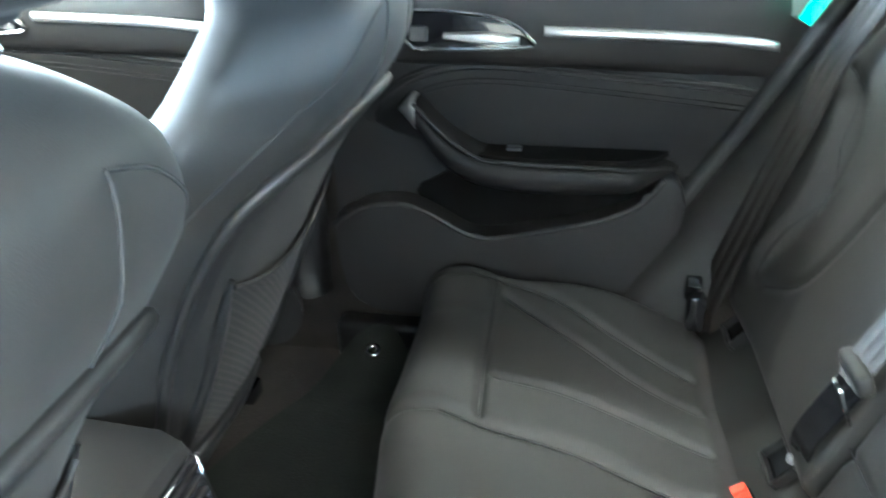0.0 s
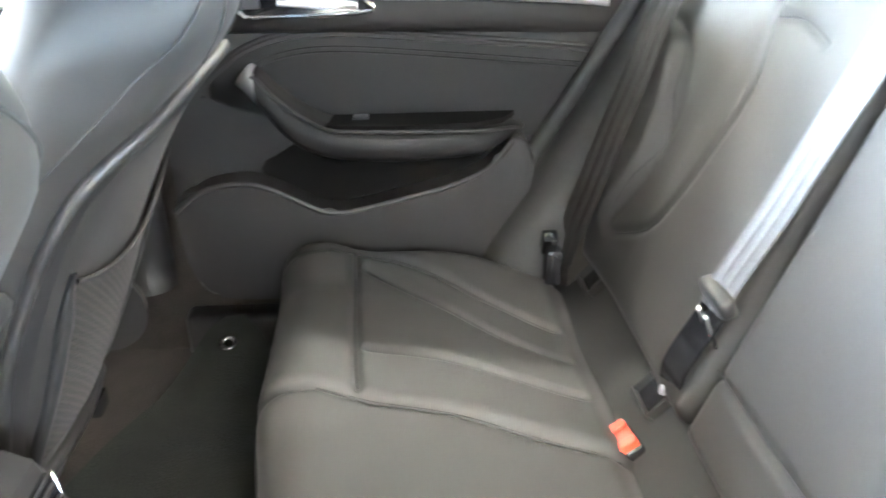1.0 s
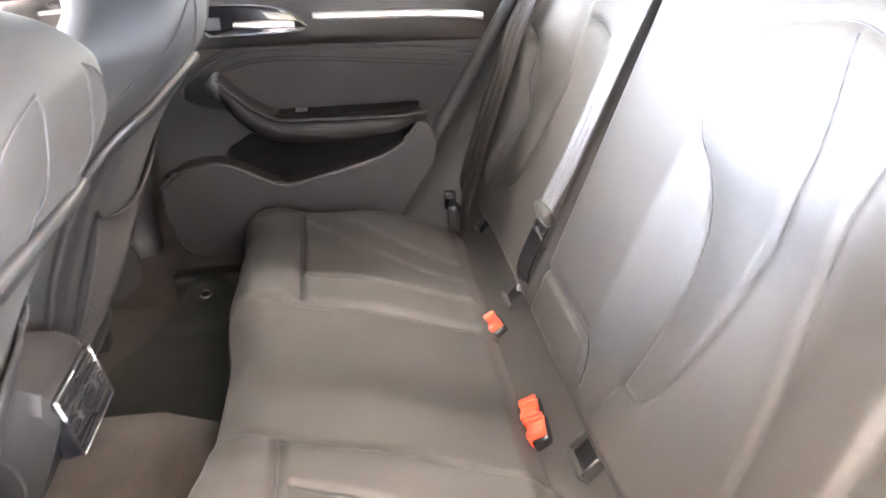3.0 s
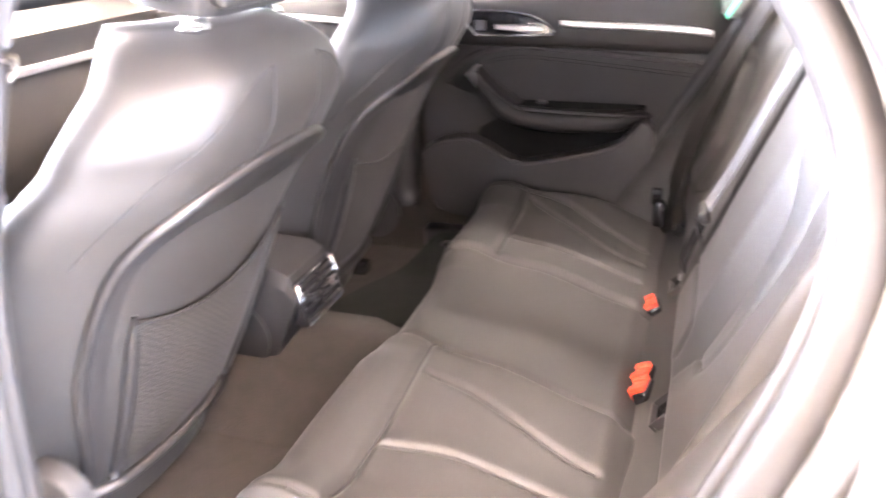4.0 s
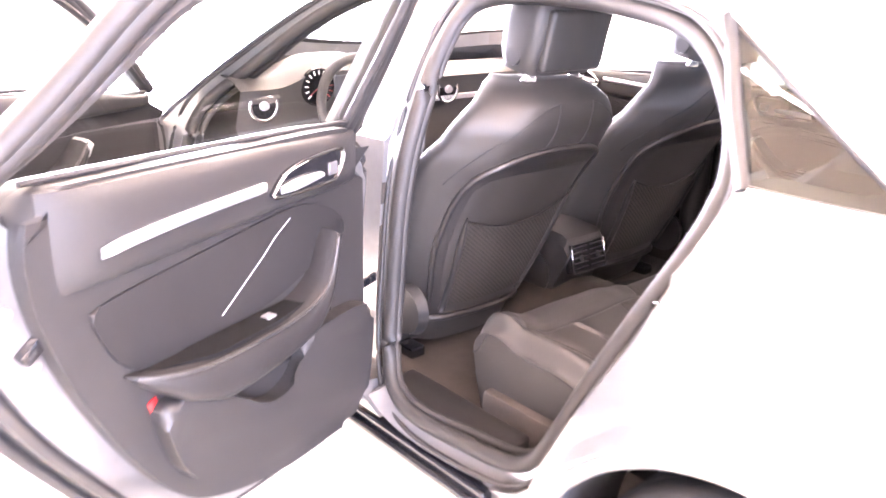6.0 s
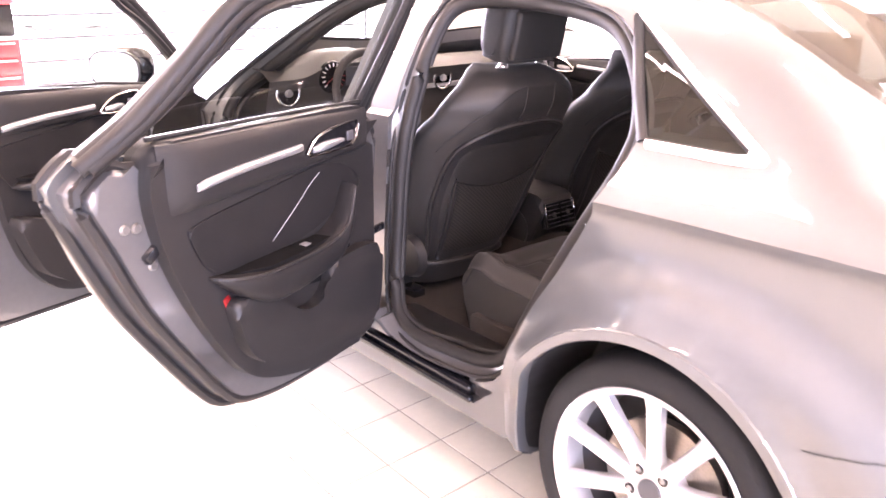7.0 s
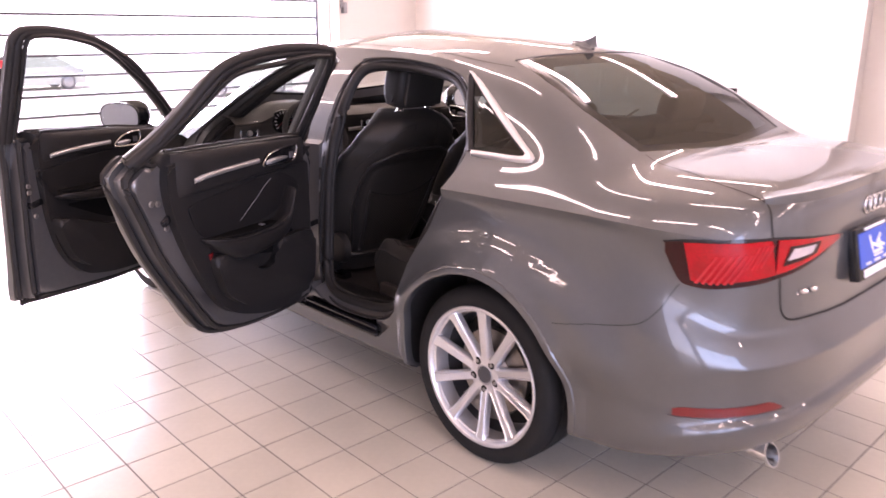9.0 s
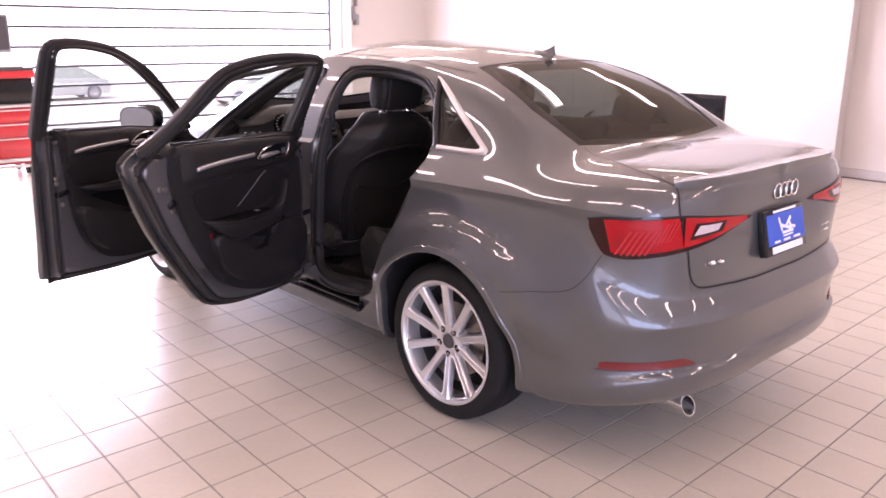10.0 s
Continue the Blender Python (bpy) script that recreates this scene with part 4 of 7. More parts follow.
# four plain chrome rings and small chrome badges
def ring(bm, m, r, tube_r, n=28, k=6):
    rows = []
    for i in range(n):
        a = 2 * math.pi * i / n
        rows.append([m @ Vector(((r + tube_r * math.cos(b)) * math.cos(a), -tube_r * 0.7 * math.sin(b), (r + tube_r * math.cos(b)) * math.sin(a))) for b in [2 * math.pi * j / k for j in range(k)]])
    grid(bm, rows, True, True)


emblem = None
for k in range(4):
    c = tail_at(0.035 + (k - 1.5) * 0.044, 0.962, 0.004)
    bm = bmesh.new()
    ring(bm, Matrix.Translation(c), 0.028, 0.0045)
    ob = part("emblem" if emblem is None else "ring", bm, CHROME, emblem or car, "plain chrome rings on the boot lid" if emblem is None else "", smooth=60)
    emblem = emblem or ob


def badge(cx, cz, strokes, name, label):
    bm = bmesh.new()
    c = tail_at(cx, cz, 0.003)
    n = OUTER.find_nearest(c)[1]
    right = Vector((0, 0, 1)).cross(n).normalized()
    upv = n.cross(right).normalized()
    for pts, w in strokes:
        tube(bm, [c + right * a + upv * b for a, b in pts], w, 6)
    part(name, bm, CHROME, car, label)


# two small chrome badges kept as plain bars
badge(-0.465, 0.772, [([(-0.040, 0.0), (-0.006, 0.0)], 0.009), ([(0.008, 0.0), (0.038, 0.0)], 0.009)], "model_badge", "small chrome badge bars")
badge(0.40, 0.765, [([(-0.03, 0.012), (-0.005, 0.012)], 0.004), ([(0.0, 0.012), (0.03, 0.012)], 0.004), ([(-0.03, -0.012), (0.03, -0.012)], 0.005)], "engine_badge", "small chrome badge bars")

# exhaust and dark underside
bm = bmesh.new()
for x in (-0.545,):
    a = Vector((x + 0.02, -0.62, 0.290))
    b = Vector((x, -0.905, 0.268))
    rows = []
    for q, r in ((a, 0.031), (b.lerp(a, 0.03), 0.037), (b, 0.039), (b, 0.0340), (b.lerp(a, 0.4), 0.030)):
        rows.append([q + Vector((r * 1.06 * math.cos(2 * math.pi * k / 28), 0.45 * r * math.sin(2 * math.pi * k / 28), r * 0.86 * math.sin(2 * math.pi * k / 28))) for k in range(28)])
    vs = grid(bm, rows, close_v=True)
    bm.faces.new(vs[-1]).material_index = 1
bmesh.ops.recalc_face_normals(bm, faces=bm.faces)
part("exhaust", bm, [CHROME, SOFT], car, "bright chrome exhaust tailpipe")
bm = bmesh.new()
box(bm, -0.60, 0.60, -0.62, 3.1, 0.17, 0.235, 0.02, 2)
box(bm, -0.60, 0.60, -0.74, -0.40, 0.235, 0.30, 0.03, 2)
part("underbody", bm, SOFT, car, "dark plastic underbody")

# ---- wheels ----
def build_wheel(hy, side):
    """One wheel; its outer face looks to side."""
    cx = side * (TRACK + 0.0)
    base = Matrix.Translation((cx, hy, HUB_Z + 0.002)) @ Matrix.Rotation(radians(90 * side), 4, "Y") @ Matrix.Rotation(radians(1), 4, "Z")
    # local: axis z points outwards
    def turn(profile, n=56, closed=False):
        bm = bmesh.new()
        rows = [[base @ Vector((r * math.cos(2 * math.pi * k / n), r * math.sin(2 * math.pi * k / n), h)) for r, h in profile] for k in range(n)]
        grid(bm, rows, close_u=True, close_v=closed)
        bmesh.ops.recalc_face_normals(bm, faces=bm.faces)
        return bm
    ty = [(0.246, 0.098), (0.256, 0.106), (0.272, 0.112), (0.292, 0.112), (0.308, 0.104), (0.318, 0.090), (0.3215, 0.06), (0.322, 0.055), (0.317, 0.052), (0.317, 0.046), (0.322, 0.043), (0.323, 0.0), (0.323, -0.01), (0.318, -0.012), (0.318, -0.018), (0.323, -0.02),
          (0.3215, -0.06), (0.318, -0.09), (0.308, -0.104), (0.292, -0.112), (0.262, -0.110), (0.246, -0.098)]
    wheel = part("wheel", turn(ty, 72, True), TYRE, car, "low-profile black tyre on a ten-spoke silver rim", smooth=35)
    rim = [(0.250, 0.100), (0.2545, 0.106), (0.2555, 0.110), (0.252, 0.112), (0.244, 0.110), (0.240, 0.104), (0.238, 0.094), (0.232, 0.090), (0.230, 0.078)]
    part("rim", turn(rim, 64), RIM_METAL, wheel, "silver painted rim", smooth=35)
    part("barrel", turn([(0.230, 0.078), (0.227, 0.055), (0.224, 0.036)], 64), RIM_METAL, wheel, "silver painted rim barrel", smooth=50)
    # the deeper half takes dark grey for the shade between the spokes
    part("barrel", turn([(0.224, 0.036), (0.222, 0.02), (0.218, -0.06), (0.236, -0.095)], 64), DARK_GREY, wheel, "inner half of the barrel, dark grey for shade", smooth=50)
    bm = bmesh.new()
    for k in range(10):
        a = 2 * math.pi * k / 10
        spin = base @ Matrix.Rotation(a, 4, "Z")
        rows = []
        for t, w, h, d in ((0.045, 0.020, 0.078, 0.045), (0.075, 0.0175, 0.082, 0.036), (0.12, 0.0170, 0.088, 0.030), (0.17, 0.0178, 0.094, 0.028), (0.215, 0.0195, 0.099, 0.028), (0.243, 0.0250, 0.104, 0.022)):
            rows.append([spin @ Vector((t, -w, h - d)), spin @ Vector((t, -w * 0.96, h - 0.006)), spin @ Vector((t, -w * 0.66, h - 0.001)), spin @ Vector((t, -w * 0.50, h - 0.0045)), spin @ Vector((t, w * 0.02, h - 0.0020)), spin @ Vector((t, w * 0.70, h + 0.0005)), spin @ Vector((t, w * 0.96, h - 0.006)), spin @ Vector((t, w, h - d))])
        grid(bm, rows)
    bmesh.ops.recalc_face_normals(bm, faces=bm.faces)
    part("spokes", bm, RIM_METAL, wheel, "ten slim silver spokes", smooth=45)
    hub = [(0.0, 0.076), (0.030, 0.076), (0.031, 0.071), (0.034, 0.071), (0.037, 0.078), (0.066, 0.078), (0.073, 0.066), (0.073, 0.03)]
    part("hub", turn(hub, 40), RIM_METAL, wheel, "silver wheel hub", smooth=35)
    bm = bmesh.new()
    cyl(bm, 0.0305, 0.029, 0.004, 32, base @ Matrix.Translation((0, 0, 0.0765)))
    part("hub_cap", bm, DARK_GREY, wheel, "dark grey hub cap")
    for k in range(5):
        a = 2 * math.pi * (k + 0.5) / 5
        bm = bmesh.new()
        c = base @ Matrix.Translation((0.054 * math.cos(a), 0.054 * math.sin(a), 0.0775))
        cyl(bm, 0.0145, 0.0135, 0.0015, 18, c)
        part("lug_recess", bm, GLOSS_BLACK, wheel, "dark wheel bolt recess")
        bm = bmesh.new()
        cyl(bm, 0.0075, 0.0065, 0.004, 6, c @ Matrix.Translation((0, 0, 0.0012)))
        part("wheel_bolt", bm, STEEL, wheel)
    disc = [(0.06, 0.03), (0.155, 0.03), (0.156, 0.018), (0.155, 0.006), (0.06, 0.006)]
    part("brake_disc", turn(disc, 48), DISC, wheel, "worn steel brake disc", smooth=35)
    bm = bmesh.new()
    ang = Matrix.Rotation(radians(-8), 4, "Z")
    arc = [radians((172 if side < 0 else 8) + 4.5 * a) for a in range(-7, 8)]
    rim_pts = [(0.172 * math.cos(a), 0.172 * math.sin(a)) for a in arc] + [(0.105 * math.cos(a), 0.105 * math.sin(a)) for a in reversed(arc)]
    poly_slab(bm, rim_pts, 1.0, lambda a, b, h: base @ ang @ Vector((a, b, -0.03 + 0.082 * h)))
    bmesh.ops.recalc_face_normals(bm, faces=bm.faces)
    part("brake_caliper", bm, STEEL, wheel, "grey brake caliper")
    # added dark disc behind the spokes, shade by colour
    part("wheel_back", turn([(0.02, -0.045), (0.217, -0.045)], 40), SOFT, wheel, "dark disc for the shade inside the wheel")


for hy in (0.0, WHEELBASE):
    for side in (-1, 1):
        build_wheel(hy, side)

# ---- the car: doors ----
# Door coordinates: u from the hinge backwards, n inwards, z up.
def door_matrix(hinge, open_deg=None):
    if open_deg is None:                       # closed, on the right side
        d, n = Vector((0, -1, 0)), Vector((-1, 0, 0))
    else:
        a = radians(open_deg)
        d, n = Vector((-math.sin(a), -math.cos(a), 0)), Vector((math.cos(a), -math.sin(a), 0))
    m = Matrix((d, n, Vector((0, 0, 1)))).transposed().to_4x4()
    m.translation = hinge
    return m


def dpart(name, bm, mat, parent, m, label="", smooth=40):
    bmesh.ops.transform(bm, matrix=m, verts=bm.verts)
    bmesh.ops.recalc_face_normals(bm, faces=bm.faces)
    return part(name, bm, mat, parent, label, smooth)


def slab(pts, n0, n1, bevel=0.004, rounded=0, seg=2):
    """A flat piece with the outline (u, z) between two depths, its inner edge rounded."""
    if rounded:
        pts = [(p.x, p.y) for p in spline([(a, b, 0) for a, b in pts], rounded, True)]
    bm = bmesh.new()
    f1, f2 = poly_slab(bm, pts, 1.0, lambda a, b, h: (a, n0 + (n1 - n0) * h, b))
    if bevel:
        bmesh.ops.bevel(bm, geom=list(f2.edges), offset=bevel, segments=seg, affect="EDGES", profile=0.5)
    return bm


def bar(us, top, bot, dep, n0, k=7):
    """A rounded bar along u: heights top and bot and depth dep are tables of u."""
    rows = []
    for u in us:
        a, b, d = lerp_tab(top, u), lerp_tab(bot, u), lerp_tab(dep, u)
        c, h = (a + b) / 2, (a - b) / 2
        row = [Vector((u, n0, a))]
        for i in range(k):
            t = math.pi / 2 - math.pi * i / (k - 1)
            row.append(Vector((u, n0 + d * (abs(math.cos(t)) ** 0.45), c + h * math.copysign(abs(math.sin(t)) ** 0.7, math.sin(t)))))
        row.append(Vector((u, n0, b)))
        rows.append(row)
    bm = bmesh.new()
    vs = grid(bm, rows)
    bm.faces.new(vs[0])
    bm.faces.new(list(reversed(vs[-1])))
    return bm


def steps(a, b, k):
    return [a + (b - a) * i / k for i in range(k + 1)]


TRIM_R = [(0.15, 1.075), (0.105, 1.02), (0.09, 0.93), (0.09, 0.70), (0.10, 0.46), (0.14, 0.408), (0.22, 0.408), (0.366, 0.419), (0.494, 0.449), (0.596, 0.488), (0.662, 0.535), (0.732, 0.624), (0.815, 0.768), (0.866, 0.893), (0.886, 0.99), (0.880, 1.055), (0.862, 1.098), (0.82, 1.104), (0.50, 1.092)]
TRIM_RIGHT = [(0.15, 1.075), (0.105, 1.02), (0.09, 0.93), (0.09, 0.72), (0.096, 0.60), (0.125, 0.548), (0.18, 0.525), (0.40, 0.522), (0.55, 0.535), (0.63, 0.575), (0.675, 0.65), (0.715, 0.75), (0.80, 0.94), (0.85, 1.06), (0.855, 1.098), (0.82, 1.104), (0.50, 1.092)]
TRIM_F = [(0.12, 1.00), (0.10, 0.95), (0.09, 0.80), (0.10, 0.48), (0.15, 0.415), (0.488, 0.409), (0.675, 0.423), (0.803, 0.462), (0.890, 0.562), (0.935, 0.705), (0.955, 0.89), (0.962, 1.03), (0.950, 1.08), (0.60, 1.055)]
SKIN_R = [(0.0, 0.42), (0.02, 0.378), (0.10, 0.362), (0.27, 0.362), (0.46, 0.376), (0.585, 0.400), (0.665, 0.430), (0.72, 0.487), (0.785, 0.574), (0.911, 0.757), (1.001, 0.94), (1.047, 1.035), (1.04, 1.062), (0.97, 1.100), (0.90, 1.078), (0.50, 1.060), (0.03, 1.035), (0.005, 0.80)]
SKIN_F = [(0.0, 0.45), (0.02, 0.39), (0.10, 0.358), (0.55, 0.350), (0.90, 0.372), (1.02, 0.384), (1.052, 0.400), (1.052, 0.62), (1.042, 0.86), (1.035, 1.04), (1.0, 1.062), (0.60, 1.032), (0.10, 0.965), (0.01, 0.90), (0.0, 0.70)]


def lean(z):
    """How far the window frame leans in over the door."""
    return 0.045 + 0.20 * max(0.0, (z - 1.07) / 0.33) ** 0.9 if z > 1.07 else 0.045


def door_trim(parent, m, front, left, du=0.0, dz=0.0, root=None):
    """The inner trim with roll, insert, armrest, pocket, loudspeaker, handle and bright strip."""
    out = TRIM_F if front else TRIM_R if left else TRIM_RIGHT
    off = Matrix.Translation((du, 0, dz))
    M = m @ off
    k = 0.20 if front else 0.0            # the front door's fittings lie further back
    t = dpart("door_trim", slab(out, 0.035, 0.108, 0.040 if left else 0.026, 90, 5), SOFT, parent, M, "black moulded door trim")
    sub = root or t
    # padded roll along the top
    u0, u1 = (0.13, 0.955) if front else (0.125, 0.858 if left else 0.835)
    dpart("top_roll", bar(steps(u0, u1, 24), [(u0, 1.068 if not front else 1.0), (0.5, 1.089 if not front else 1.045), (u1, 1.102 if not front else 1.072)],
                          [(u0, 0.965), (0.30, 0.965), (u1, 0.955)], [(u0, 0.012), (u0 + 0.08, 0.030), (u1 - 0.12, 0.032), (u1 - 0.06, 0.026), (u1 - 0.02, 0.013), (u1, 0.002)], 0.100, 11), SOFT, sub, M, "soft black padded top roll")
    # leather insert
    ins = [(0.165 + k, 0.865), (0.20 + k, 0.915), (0.27 + k, 0.948), (0.36 + k, 0.958), (0.55 + k, 0.945), (0.775 + k * 0.8, 0.925), (0.80 + k * 0.8, 0.90), (0.735 + k * 0.8, 0.800), (0.60 + k, 0.797), (0.42 + k, 0.796), (0.28 + k, 0.828)]
    dpart("insert", slab(ins, 0.100, 0.113, 0.007, 70), DOOR_LEATHER, sub, M, "black leather door insert with double stitching")
    fr = spline([(a, 0, b) for a, b in ins], 70, True)
    mid = Vector((0.48 + k, 0, 0.85))
    bm = bmesh.new()
    tube(bm, [Vector((p.x + (p.x - mid.x) * 0.03, 0.104 - 0.004 * left, p.z + (p.z - mid.z) * 0.10)) for p in fr[:45]], 0.0060, 8)
    dpart("insert_frame", bm, SOFT, sub, M, "raised soft black frame round the insert", 60)
    for d in (0.010, 0.018) if not left else ():
        bm = bmesh.new()
        tube(bm, [(p.x, 0.1135, p.y) for p in spline([(0.22 + k, 0.918 - d, 0), (0.28 + k, 0.944 - d, 0), (0.37 + k, 0.953 - d, 0), (0.55 + k, 0.940 - d, 0), (0.765 + k * 0.8, 0.920 - d, 0)], 40)], 0.0013, 5)
        dpart("stitching", bm, STITCH, sub, M)
    # armrest with a bright grip end and a recess in its top, coloured dark for shade
    w = k - (0.03 if left else 0.0)
    x = w + (0.07 if left else 0.0)
    T = [(0.222 + w, 0.906), (0.240 + w, 0.918), (0.274 + w, 0.888), (0.313 + w, 0.857), (0.363 + w, 0.834), (0.457 + w, 0.831), (0.544 + w, 0.829), (0.637 + x, 0.824), (0.668 + x, 0.812)]
    B = [(0.222 + w, 0.896), (0.240 + w, 0.874), (0.282 + w, 0.816), (0.323 + w, 0.787), (0.367 + w, 0.775), (0.456 + w, 0.768), (0.591 + w, 0.775), (0.637 + x, 0.795), (0.668 + x, 0.806)]
    Dp = [(0.222 + w, 0.060), (0.25 + w, 0.070), (0.30 + w, 0.080), (0.45 + w, 0.088), (0.58 + x, 0.082), (0.637 + x, 0.055), (0.668 + x, 0.014)]
    u0, u1, za = 0.222 + w, 0.668 + x, 0.826
    if left and not front:                # the open door's armrest falls away into a deep wedge
        u0, u1, za = 0.240, 0.755, 0.777
        T = [(0.240, 0.888), (0.252, 0.897), (0.272, 0.868), (0.305, 0.812), (0.37, 0.787), (0.46, 0.780), (0.60, 0.782), (0.72, 0.796), (0.755, 0.802)]
        B = [(0.240, 0.878), (0.252, 0.850), (0.272, 0.800), (0.30, 0.750), (0.34, 0.712), (0.42, 0.698), (0.50, 0.690), (0.57, 0.688), (0.66, 0.720), (0.72, 0.765), (0.755, 0.796)]
        Dp = [(0.240, 0.050), (0.27, 0.062), (0.32, 0.068), (0.46, 0.070), (0.64, 0.062), (0.72, 0.040), (0.755, 0.012)]
    dpart("armrest", bar(steps(u0, u1, 40), T, B, Dp, 0.104, 11), DOOR_LEATHER, sub, M, "black leather armrest with a raised grip", 60)
    bm = bmesh.new()
    tube(bm, [(u, 0.104 + lerp_tab(Dp, u) * 0.93, lerp_tab(T, u) - 0.006) for u in steps(u0 + 0.02, u1 - 0.012, 34)], 0.0032, 6)
    dpart("armrest_rim", bm, HARD, sub, M, "smooth upper edge of the armrest", 60)
    e0, e1 = u0 - 0.003, u0 + 0.024
    if front or not left:
        dpart("grip_end", bar(steps(e0, e1, 6), [(e0, 0.905), (0.238 + w, 0.921), (e1, 0.915)], [(e0, 0.897), (0.238 + w, 0.874), (e1, 0.866)], [(e0, 0.058), (e1, 0.073)], 0.104, 11), ALU, sub, M, "satin silver end of the grip", 60)
    bm = bmesh.new()
    rec = [(0.335 + w, 0.108), (0.35 + w, 0.172), (0.45 + w, 0.184), (0.58 + x, 0.178), (0.630 + x, 0.152), (0.655 + x, 0.108)]
    if left and not front:
        rec = [(0.345, 0.112), (0.36, 0.150), (0.46, 0.160), (0.60, 0.155), (0.70, 0.130), (0.73, 0.110)]
    poly_slab(bm, rec, 1.0, lambda a, b, h: (a, b, za + 0.0085 * h + 0.012 * smoothstep(0.62, 0.74, a) * (left and not front)))
    dpart("pull_cup", bm, RECESS_SHADE, sub, M, "switch recess in the armrest, coloured dark for shade")
    bm = bmesh.new()
    su = 0.44 if left and not front else 0.392 + w
    box(bm, su, su + 0.024, 0.126, 0.146, za + 0.007, za + 0.013, 0.002, 2)
    dpart("window_switch", bm, ALU if left else DARK_GREY, sub, M, "small window switch with a bright edge" if left else "small dark window switch")
    # lower panel with the pocket lip
    if front:
        low = [(0.10, 0.66), (0.20, 0.70), (0.34, 0.69), (0.45, 0.64), (0.60, 0.635), (0.80, 0.69), (0.93, 0.72), (0.90, 0.60), (0.84, 0.52), (0.70, 0.475), (0.20, 0.455), (0.115, 0.50)]
    else:
        low = [(0.10, 0.665), (0.15, 0.700), (0.25, 0.708), (0.33, 0.704), (0.352, 0.682), (0.360, 0.652), (0.385, 0.628), (0.43, 0.617), (0.48, 0.628), (0.53, 0.662), (0.59, 0.700), (0.66, 0.728), (0.705, 0.728), (0.710, 0.695), (0.675, 0.60), (0.61, 0.54), (0.50, 0.492), (0.30, 0.462), (0.16, 0.455), (0.115, 0.51)]
    if not front and not left:            # the closed door's trim sits a little deeper in the car
        low = [(0.098, 0.695), (0.127, 0.720), (0.158, 0.735), (0.216, 0.741), (0.264, 0.726), (0.325, 0.693), (0.361, 0.686), (0.407, 0.693), (0.50, 0.715), (0.547, 0.728), (0.593, 0.747), (0.62, 0.769), (0.645, 0.803), (0.672, 0.79), (0.680, 0.735), (0.645, 0.62), (0.60, 0.565), (0.50, 0.535), (0.30, 0.528), (0.16, 0.534), (0.115, 0.575)]
    dpart("pocket_panel", slab(low, 0.102, 0.142 if left and not front else 0.160, 0.018 if left else 0.006, 110, 4), SOFT, sub, M, "dark plastic map pocket panel")
    if not front and not left:
        bm = bmesh.new()
        tube(bm, spline([(a, 0.157, b - 0.004) for a, b in low[:13]], 50), 0.0055, 8)
        dpart("pocket_lip", bm, HARD, sub, M, "smooth rounded lip of the map pocket", 60)
    # flat sheet in place of a hollow, the pocket's shade in its colour
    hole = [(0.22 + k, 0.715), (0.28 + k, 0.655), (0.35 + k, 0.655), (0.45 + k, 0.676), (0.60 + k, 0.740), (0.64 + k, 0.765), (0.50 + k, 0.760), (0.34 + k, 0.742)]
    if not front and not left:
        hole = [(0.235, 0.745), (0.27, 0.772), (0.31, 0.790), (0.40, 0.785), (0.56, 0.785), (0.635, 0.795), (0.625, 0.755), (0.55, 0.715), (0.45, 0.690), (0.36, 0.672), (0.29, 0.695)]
    dpart("pocket", slab(hole, 0.100, 0.1115, 0, 50), RECESS_SHADE, sub, M, "flat black sheet for the shade in the map pocket")
    spk = [(0.115, 0.642), (0.14, 0.665), (0.19, 0.665), (0.24, 0.63), (0.27, 0.575), (0.25, 0.52), (0.19, 0.49), (0.135, 0.50), (0.112, 0.56)]
    if front:
        dpart("speaker_grille", slab(spk, 0.150, 0.1625, 0.003, 60), LEATHER_PERF, sub, M, "black perforated loudspeaker grille")
    # bright strip and handle
    s0, s1 = (0.60, 0.925) if front else (0.445, 0.790)
    M = M @ Matrix.Translation((0, 0, -0.027 if front and left else 0))      # the front door's fittings sit lower
    dpart("bright_strip", bar(steps(s0, s1, 22), [(s0, 1.031), ((s0 + s1) / 2, 1.028), (s1 - 0.03, 1.020), (s1, 1.014)], [(s0, 1.015), ((s0 + s1) / 2, 1.011), (s1 - 0.03, 1.003), (s1, 0.999)], [(s0, 0.008), (s0 + 0.02, 0.012), (s1 - 0.02, 0.012), (s1, 0.006)], 0.1315, 7), ALU, sub, M, "brushed aluminium strip along the door")
    h = (0.42, 0.58) if front else (0.215, 0.425)
    a, b = h
    bez = [(a, 1.026), (a + 0.012, 1.052), (b - 0.055, 1.044), (b, 1.012), (b - 0.012, 0.998), (a + 0.045, 0.994), (a + 0.02, 1.0)]
    P = spline([(u, 0.140, z) for u, z in bez], 60, True)
    dpart("handle_recess", slab([(p.x, p.z) for p in P], 0.105, 0.1385, 0.003), GLOSS_BLACK, sub, M, "dark handle recess")
    bm = bmesh.new()
    tube(bm, P, 0.0032, 6, True)
    dpart("handle_bezel", bm, CHROME, sub, M, "chrome bezel")
    dpart("door_handle", bar(steps(a + 0.075, b - 0.018, 12), [(a + 0.075, 1.020), (b - 0.07, 1.022), (b - 0.018, 1.016)], [(a + 0.075, 1.010), (b - 0.07, 1.004), (b - 0.018, 1.002)], [(a + 0.075, 0.014), (b - 0.05, 0.016), (b - 0.018, 0.006)], 0.136, 7), ALU, sub, M, "satin silver door handle")
    bm = bmesh.new()
    box(bm, a + 0.020, a + 0.048, 0.137, 0.142, 1.006, 1.030, 0.002, 1)
    dpart("lock_switch", bm, DARK_GREY, sub, M)
    return t


